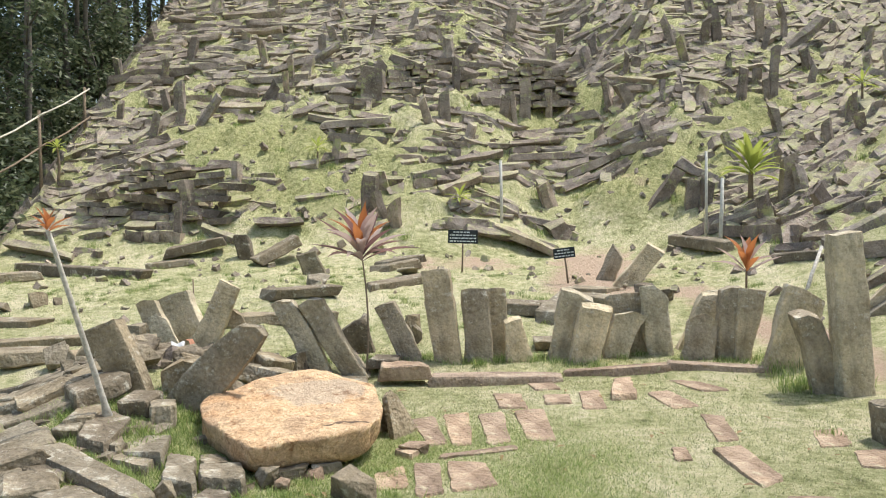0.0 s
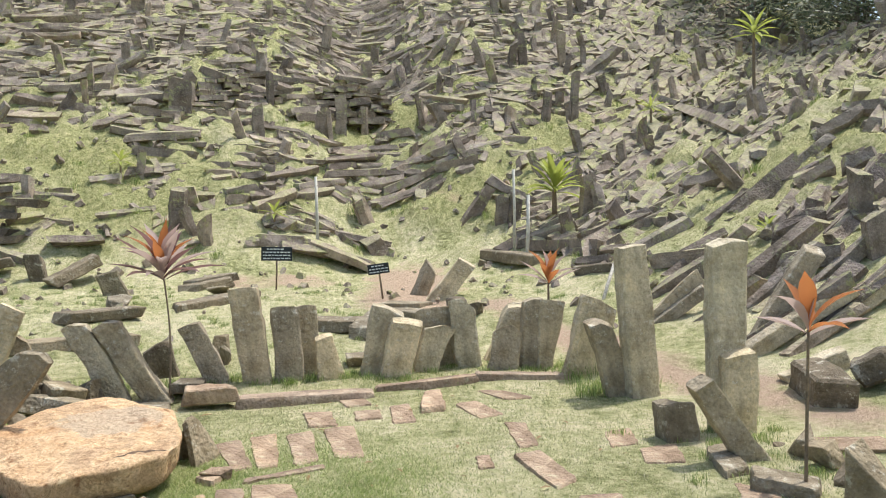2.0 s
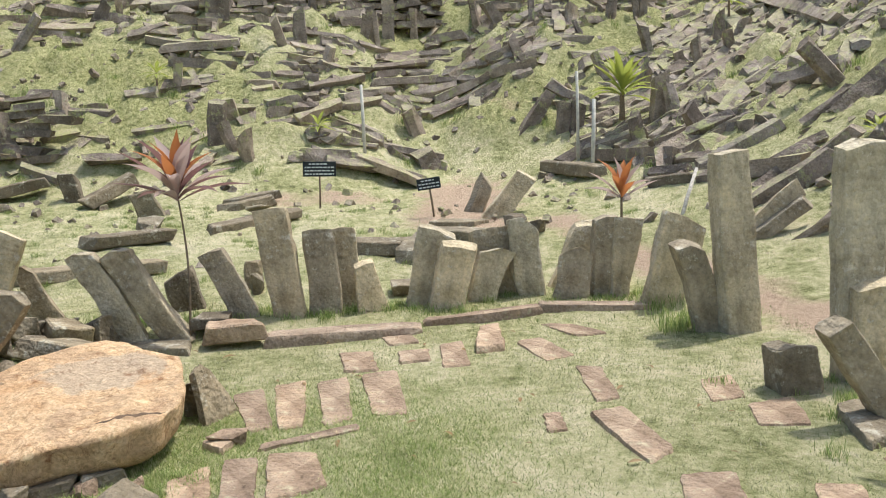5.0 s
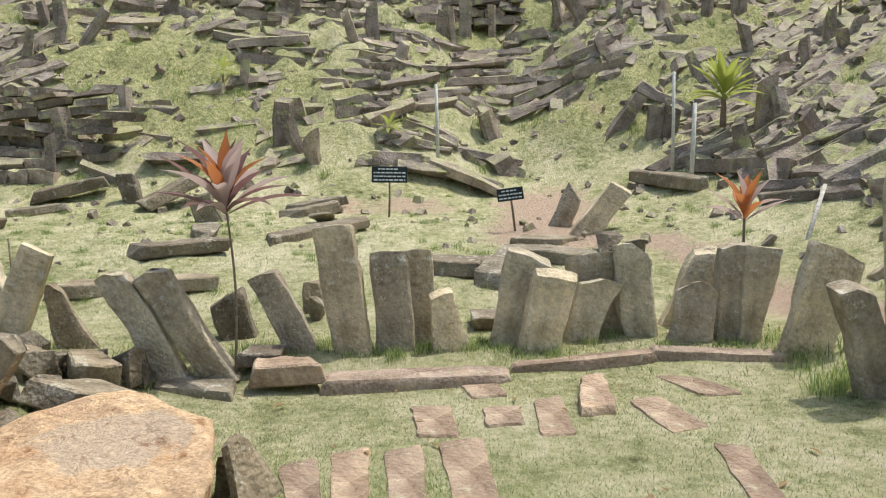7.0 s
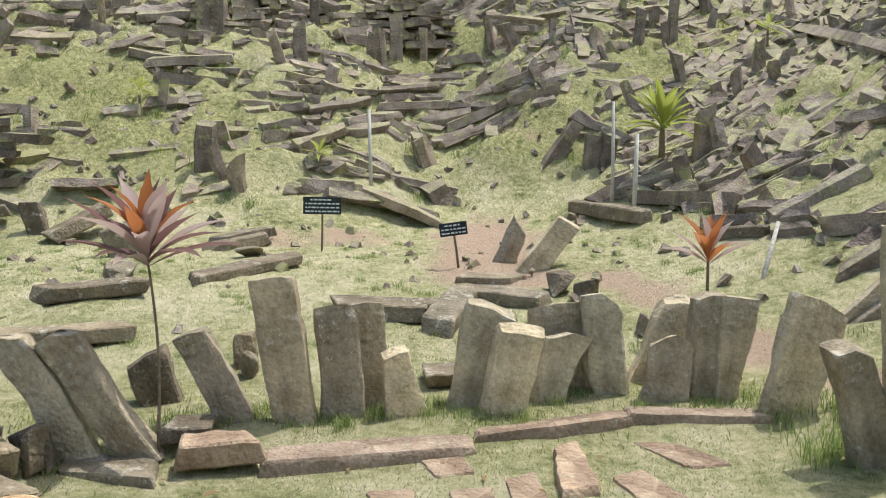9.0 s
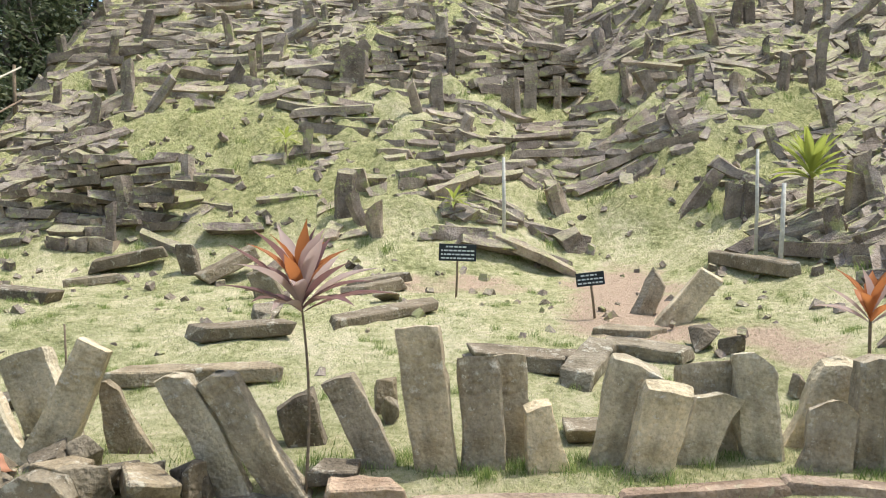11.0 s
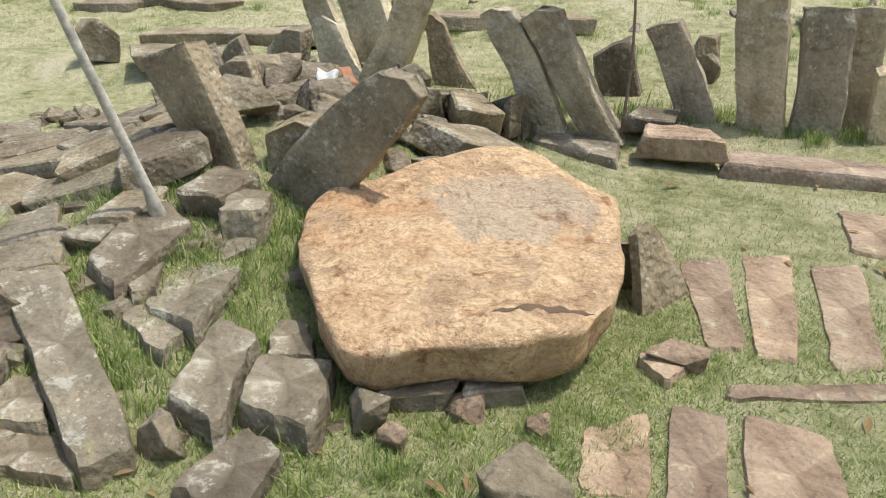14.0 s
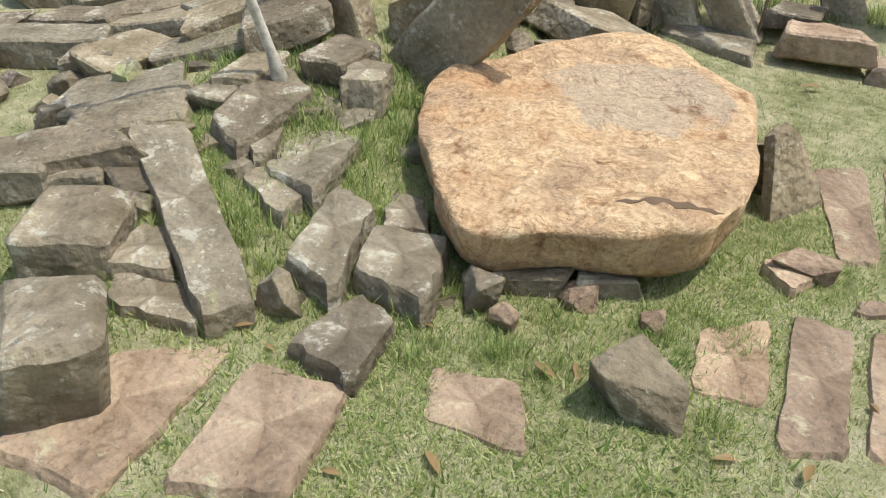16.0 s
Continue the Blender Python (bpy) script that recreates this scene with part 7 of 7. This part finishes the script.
rock("field_rock", (-0.89, 2.99, -0.01), 0.09, 0.07, 0.06, 366, "angular broken basalt rock resting on the grass", "loose stones of the court", mat=FALLEN)
column("fallen_stone", (-2.78, 3.44, 0.13), (-2.76, 3.82, 0.13), 0.29, 0.14, None, 367, "weathered grey basalt column lying on the grass", "loose stones of the court", mat=FALLEN)
column("fallen_stone", (-2.04, 3.35, 0.19), (-2.07, 3.53, 0.22), 0.14, 0.12, None, 368, "weathered grey basalt column lying on the grass", "loose stones of the court", mat=FALLEN)
column("fallen_stone", (-2.08, 2.94, 0.11), (-1.84, 2.84, 0.11), 0.13, 0.12, None, 369, "weathered grey basalt column lying on the grass", "loose stones of the court", mat=FALLEN)
column("fallen_stone", (-1.88, 3.78, 0.27), (-1.69, 3.79, 0.27), 0.26, 0.14, None, 370, "weathered grey basalt column lying on the grass", "loose stones of the court", mat=FALLEN)

def settle():
    """Let the loose stones of the lawn and the hill down onto the ground."""
    for ob in list(scene.objects):
        if ob.parent or ob.type != "MESH" or not ob.name.startswith(("fallen_stone", "stone_block")):
            continue
        m = ob.matrix_basis.copy()
        if m.translation.y < 6.5:
            continue
        feet = [m @ v.co for v in ob.data.vertices]
        gap = min(p.z - relief(p.x, p.y) for p in feet)
        if gap > -0.02:
            ob.matrix_basis = Matrix.Translation((0, 0, -gap - 0.05)) @ m


settle()


def dry_wall(name, x0, y0, x1, y1, z0, z1, batter, seed, label):
    """A dry-stone retaining wall of flat rough blocks; each block is a part."""
    rng = random.Random(seed)
    top = empty_at(name, (x0, y0, z0))
    tagged(top, label, "wall")
    along = Vector((x1 - x0, y1 - y0, 0))
    span = along.length
    along.normalize()
    out = Vector((along.y, -along.x, 0))
    turn = math.degrees(math.atan2(along.y, along.x))
    z = 0.0
    while z < z1 - z0:
        h = rng.uniform(0.09, 0.19)
        s = rng.uniform(-0.3, 0.0)
        while s < span:
            w = 0.16 + 0.7 * rng.random() ** 1.5
            ragged = 0.18 * noise.noise(Vector((s * 1.1, z, seed)))
            if rng.random() > 0.1 and z < (z1 - z0) * (0.72 + 0.9 * ragged + 0.28 * math.sin(math.pi * min(1, max(0, s / span)))):
                bm = bmesh.new()
                prism(bm, rng, h * rng.uniform(0.7, 1.0), 0.34, w * rng.uniform(0.8, 1.0), 4, 3, 0.14, 0.4, rng.uniform(-0.06, 0.08))
                stone = part("stone", bm, HILL_STONE, top)
                c = along * s - out * (batter * z + rng.uniform(-0.09, 0.09)) + Vector((0, 0, z + h / 2 + 0.08 * s / span * rng.uniform(0, 1)))
                stone.matrix_basis = Matrix.Translation(c) @ Matrix.Rotation(radians(turn), 4, "Z") @ Matrix.Rotation(radians(90 + rng.uniform(-9, 9)), 4, "Y") @ Matrix.Rotation(radians(rng.uniform(-9, 9)), 4, "X")
            s += w
        z += h


dry_wall("retaining_wall", -7.2, 14.05, -4.7, 14.0, 1.1, 2.3, 0.35, 61, "low dry-stone retaining wall of dark flat basalt blocks on the slope")
dry_wall("retaining_wall", -2.4, 17.55, 2.5, 18.75, 3.75, 4.95, 0.75, 62, "long dry-stone retaining wall of grey basalt blocks behind upright stones")


def beam_pile():
    """Long columns stacked along the hill's shoulder."""
    rng = random.Random(71)
    for k in range(26):
        x, y = rng.uniform(-8.4, -5.2), rng.uniform(17.6, 21.5)
        length = rng.uniform(0.8, 1.5)
        z = ground(x, y) + rng.uniform(-0.02, 0.22)
        dx, dy = length * 0.98, length * rng.uniform(-0.1, 0.2)
        column("fallen_stone", (x, y, z), (x + dx, y + dy, ground(x + dx, y + dy) + rng.uniform(-0.02, 0.2)), rng.uniform(0.2, 0.3), rng.uniform(0.14, 0.22), 0, 7100 + k, "dark basalt column stacked on the hill's shoulder", "stones on the hillside", HILL_STONE, False)


beam_pile()


def diagonal_pile():
    """Long columns heaped on the slope beside the court, their far ends tipped up."""
    rng = random.Random(83)
    for k in range(34):
        x, y = rng.uniform(4.3, 7.2), rng.uniform(5.2, 9.6)
        if math.hypot(x - 8.6, (y - 10.4) * 0.8) < 1.6:
            continue
        length = rng.uniform(0.6, 1.25)
        turn, rise = radians(rng.uniform(-30, 25)), radians(rng.uniform(22, 42))
        z = ground(x, y) - 0.05
        tip = (x + length * math.cos(turn) * math.cos(rise), y + length * math.sin(turn) * math.cos(rise), z + length * math.sin(rise))
        column("leaning_stone", (x, y, z), tip, rng.uniform(0.15, 0.24), rng.uniform(0.11, 0.16), -10, 8300 + k, "brown basalt column tipped up in the heap on the slope", "stones on the hillside", HILL_STONE, False)


diagonal_pile()


# ---- loose stones over the hill, and its rubble ----
def stony(x, y):
    """How thickly stones lie at a place on the hill."""
    h = ground(x, y)
    d = smooth(0.75, 1.5, h)
    d *= 1 - 0.92 * math.exp(-((x + 4.2) / 2.0) ** 2 - ((y - 16.2) / 1.0) ** 2)
    d *= 1 - 0.3 * math.exp(-((x + 2.6) / 1.6) ** 2 - ((y - 14.7) / 0.9) ** 2)
    d *= 1 - 0.8 * math.exp(-((x - 2.9) / 1.1) ** 2 - ((y - 15.2) / 1.0) ** 2)
    d *= 1 - 0.93 * math.exp(-((x - 7.7) / 1.6) ** 2 - ((y - 9.6) / 1.5) ** 2)
    d *= 1 - 0.62 * math.exp(-((x + 3.2) / 1.7) ** 4 - ((y - 14.9) / 1.0) ** 4)
    d *= 1 - 0.93 * math.exp(-((x + 4.3) / 2.2) ** 4 - ((y - 16.3) / 0.7) ** 4)
    d *= 1 - 0.9 * math.exp(-((x - 2.8) / 0.95) ** 4 - ((y - 15.4) / 0.6) ** 4)
    d *= 1 - 0.8 * math.exp(-((x - 8.6) / 1.5) ** 4 - ((y - 10.4) / 1.3) ** 4)
    d *= 1 - 0.95 * math.exp(-((x + 5.9) / 1.5) ** 4 - ((y - 14.4) / 0.5) ** 4)
    patch = noise.noise(Vector((x * 0.5, y * 0.5, 9.0)))
    return d * (0.30 + 0.75 * patch + 0.4 * smooth(4.0, 5.5, h) + 0.2 * smooth(5.0, 7.0, x) + 0.25 * smooth(-5.5, -7.5, x))


def hill_stones():
    rng = random.Random(77)
    taken = [Vector((o.location.x, o.location.y)) for o in bpy.data.objects if o.get("group") == "stones on the hillside"]
    made = []
    rub = bmesh.new()
    count = 0
    for _ in range(24000):
        x, y = rng.uniform(-9.4, 14.5), rng.uniform(2.5, 26.5)
        if ground(x, y) < 0.62 or rng.random() > stony(x, y):
            continue
        if any(abs(t.x - x) < 0.3 and abs(t.y - y) < 0.22 for t in taken):
            continue
        count += 1
        kind = rng.random()
        side = smooth(4.5, 7.5, x - 0.25 * max(0, y - 13))
        along = rng.gauss(8, 11 + 16 * abs(noise.noise(Vector((x * 0.7, y * 0.7, 21.0))))) + 38 * side if kind < 0.74 else rng.uniform(0, 180)
        length, thick = 0.3 + 0.85 * rng.random() ** 1.3, rng.uniform(0.09, 0.2)
        if kind > 0.9:
            length, thick = rng.uniform(0.12, 0.28), rng.uniform(0.10, 0.2)
        d = Vector((math.cos(radians(along)), math.sin(radians(along)), 0))
        if kind > 0.87 and kind <= 0.9:
            d = Vector((rng.uniform(-0.4, 0.4), rng.uniform(-0.3, 0.3), 1)).normalized()
            length = rng.uniform(0.4, 0.8)
            a = Vector((x, y, ground(x, y) - 0.12))
            b = a + d * length
        else:
            p, q = Vector((x, y, 0)) - d * length / 2, Vector((x, y, 0)) + d * length / 2
            lift = rng.uniform(-0.07, 0.05)
            p.z, q.z = ground(p.x, p.y) + lift + rng.uniform(-0.03, 0.06), ground(q.x, q.y) + lift + rng.uniform(-0.03, 0.06)
            a, b = p, q
        made.append((a, b, thick * rng.uniform(1.0, 1.7), thick, count))
    made.sort(key=lambda s: (s[0] - Vector((0.5, 4.0, 1.0))).length)
    for a, b, w, t, k in made[:110]:
        column("fallen_stone", a, b, w, t, 0, 5000 + k, "weathered brown basalt column lying on the grassy slope", "stones on the hillside", HILL_STONE, False)
    data_v, data_f = [], []
    for a, b, w, t, k in made[110:]:
        bm = bmesh.new()
        r = random.Random(5000 + k)
        prism(bm, r, w, t, (b - a).length, r.choice((4, 4, 5, 6)), 3, 0.16, 0.45, r.uniform(-0.1, 0.25))
        m = axis_pose(a, b, 0)
        off = len(data_v)
        bm.verts.index_update()
        data_v += [tuple(m @ v.co) for v in bm.verts]
        data_f += [tuple(off + v.index for v in f.verts) for f in bm.faces]
        bm.free()
    me = bpy.data.meshes.new("hill_rubble")
    me.from_pydata(data_v, [], data_f)
    me.materials.append(RUBBLE_STONE)
    tagged(new("hill_rubble", me), "dense scatter of broken brown basalt columns covering the hillside", "rubble", kind="stuff")


hill_stones()


def small_rubble():
    """Chips and small broken stones, half sunk, over the lawn's edge, the slope and the court's border."""
    rng = random.Random(88)
    data_v, data_f = [], []
    for _ in range(9000):
        x, y = rng.uniform(-9, 13), rng.uniform(2.5, 24)
        h = ground(x, y)
        foot = math.exp(-((h - 0.8) / 0.45) ** 2) if y > 7 else 0.0
        near = 0.35 * math.exp(-((x + 2.6) / 0.9) ** 2 - ((y - 4.2) / 1.6) ** 2)
        lawn = 0.007 if 6.5 < y < 13 else 0.0
        slope = 0.35 * smooth(0.8, 1.6, h)
        if rng.random() > max(foot * 0.22, near, lawn, slope):
            continue
        s = rng.uniform(0.04, 0.14)
        bm = bmesh.new()
        prism(bm, rng, s * rng.uniform(0.7, 1.6), s, s * rng.uniform(0.6, 1.3), rng.choice((4, 5)), 2, 0.15, 0.4, 0.2)
        m = pose(x, y, h - s * 0.25, rng.uniform(-50, 50), rng.uniform(-50, 50), rng.uniform(0, 360))
        off = len(data_v)
        bm.verts.index_update()
        data_v += [tuple(m @ v.co) for v in bm.verts]
        data_f += [tuple(off + v.index for v in f.verts) for f in bm.faces]
        bm.free()
    me = bpy.data.meshes.new("stone_chips")
    me.from_pydata(data_v, [], data_f)
    me.materials.append(RUBBLE_STONE)
    tagged(new("stone_chips", me), "small broken stones half sunk in the turf", "rubble", kind="stuff")


small_rubble()


# ---- grass ----
def on_slab(x, y):
    for cx, cy, c, n, half, wide in SLABS:
        dx, dy = x - cx, y - cy
        if abs(dx * c + dy * n) < half and abs(dy * c - dx * n) < wide:
            return True
    return False


def grass(name, label, mat, count, region, chance, size, lean, seed):
    rng = np.random.default_rng(seed)
    n = count
    x, y = rng.uniform(region[0], region[1], n), rng.uniform(region[2], region[3], n)
    u = rng.random(n)
    vs, fs = [], []
    for i in range(n):
        px, py = float(x[i]), float(y[i])
        if u[i] > chance(px, py) or py < 6.2 and on_slab(px, py):
            continue
        z = relief(px, py) - 0.006
        a = rng.uniform(0, 6.283)
        h = size * rng.uniform(0.5, 1.25)
        w = size * 0.07 + 0.0012
        cx, cy = math.cos(a) * w, math.sin(a) * w
        b = rng.uniform(0, 6.283)
        l = h * rng.uniform(0.1, lean)
        k = len(vs)
        vs += [(px - cx, py - cy, z), (px + cx, py + cy, z), (px + math.cos(b) * l, py + math.sin(b) * l, z + h)]
        fs.append((k, k + 1, k + 2))
    me = bpy.data.meshes.new(name)
    me.from_pydata(vs, [], fs)
    me.materials.append(mat)
    tagged(new(name, me), label, "grass", kind="stuff")


def lawn_chance(x, y):
    m = noise.noise(Vector((x * 1.4, y * 1.4, 2.0)))
    return max(0.0, (0.55 + 0.6 * m) * (1 - bare(x, y)))


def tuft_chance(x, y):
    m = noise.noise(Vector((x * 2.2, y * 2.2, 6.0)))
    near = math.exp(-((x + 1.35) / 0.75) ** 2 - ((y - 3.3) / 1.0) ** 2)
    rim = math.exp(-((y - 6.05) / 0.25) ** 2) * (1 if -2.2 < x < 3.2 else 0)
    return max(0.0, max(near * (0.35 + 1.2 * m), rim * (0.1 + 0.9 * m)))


def near_chance(x, y):
    m = noise.noise(Vector((x * 1.8, y * 1.8, 8.0)))
    fade = smooth(-2.6, -2.0, x) * (1 - smooth(0.5, 1.6, x)) * (1 - smooth(3.6, 4.8, y)) * smooth(1.9, 2.3, y)
    return max(0.0, 0.6 + 0.7 * m) * fade


grass("court_grass", "short dry yellow-green lawn grass in the court", GRASS, 150000, (-3.5, 3.6, 1.6, 6.4), lawn_chance, 0.024, 1.2, 1)
grass("near_grass", "short green lawn grass round the boulder", NEAR, 300000, (-2.6, 1.6, 1.9, 4.8), near_chance, 0.024, 1.7, 5)
grass("lawn_grass", "short yellow-green grass on the lawn behind the stones", GRASS, 150000, (-9, 4.5, 6.2, 14), lawn_chance, 0.03, 1.6, 2)
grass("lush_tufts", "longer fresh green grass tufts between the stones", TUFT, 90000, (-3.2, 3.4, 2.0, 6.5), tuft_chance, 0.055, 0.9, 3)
grass("slope_moss", "fresh yellow-green grass and moss on the hillside", SLOPE, 260000, (-9, 12, 7, 24), lambda x, y: mossy(x, y) * 0.9 + 0.25 if ground(x, y) > 0.7 else 0.0, 0.05, 2.2, 4)

grass("dry_straw", "dry straw and clippings lying on the court's turf", STRAW, 110000, (-3.0, 3.6, 1.8, 6.2), lambda x, y: lawn_chance(x * 1.7 + 3, y * 1.7) * 0.7, 0.012, 4.5, 6)
grass("lawn_straw", "dry straw lying on the lawn behind the stones", STRAW, 90000, (-9, 4.5, 6.3, 14), lambda x, y: lawn_chance(x * 1.3 + 3, y * 1.3) * 0.7, 0.018, 4.5, 7)


def tufts():
    """Clumps of long fresh grass growing between the fallen stones and at the feet of the standing ones."""
    rng = random.Random(41)
    vs, fs = [], []
    spots = [(rng.uniform(-2.5, -0.75), rng.uniform(2.3, 3.9), 0.85) for _ in range(100)]
    spots += [(rng.uniform(2.6, 3.3), rng.uniform(5.2, 6.0), 1.5) for _ in range(22)]
    spots += [(rng.uniform(-1.2, -0.1), rng.uniform(2.85, 3.35), 0.6) for _ in range(50)]
    spots += [(rng.uniform(-1.6, 3.1), rng.uniform(5.9, 6.3), 0.9) for _ in range(46)]
    spots += [(rng.uniform(-2.2, -1.1), rng.uniform(4.4, 5.6), 0.9) for _ in range(24)]
    spots += [(rng.uniform(2.5, 3.6), rng.uniform(2.6, 4.2), 0.8) for _ in range(26)]
    spots += [(rng.uniform(-8.0, 4.2), rng.uniform(6.7, 13.5), 0.8) for _ in range(260)]
    spots += [(rng.uniform(-8.0, 9.0), rng.uniform(9.0, 19.0), 1.6) for _ in range(150)]
    for cx, cy, k in spots:
        if cy < 2.75 and cx < -0.9 or k > 1.5 and ground(cx, cy) < 0.8 or bare(cx, cy) > 0.4:
            continue
        if ((cx + 0.8) / 0.6) ** 2 + ((cy - 3.8) / 0.8) ** 2 < 0.8:
            continue
        for _ in range(rng.randint(45, 95)):
            x, y = cx + rng.gauss(0, 0.045 * k), cy + rng.gauss(0, 0.045 * k)
            z = relief(x, y) - 0.01
            a, h = rng.uniform(0, 6.283), rng.uniform(0.035, 0.095) * k
            lean = h * rng.uniform(0.2, 0.95)
            w = 0.0022 * k
            sx, sy = -math.sin(a) * w, math.cos(a) * w
            dx, dy = math.cos(a) * lean, math.sin(a) * lean
            n = len(vs)
            vs += [(x - sx, y - sy, z), (x + sx, y + sy, z), (x + dx * 0.4 - sx * 0.8, y + dy * 0.4 - sy * 0.8, z + h * 0.65),
                   (x + dx * 0.4 + sx * 0.8, y + dy * 0.4 + sy * 0.8, z + h * 0.65), (x + dx, y + dy, z + h)]
            fs += [(n, n + 1, n + 3, n + 2), (n + 2, n + 3, n + 4)]
    me = bpy.data.meshes.new("grass_tufts")
    me.from_pydata(vs, [], fs)
    me.materials.append(TUFT)
    tagged(new("grass_tufts", me), "clumps of long fresh green grass between the stones", "grass", kind="stuff")


tufts()
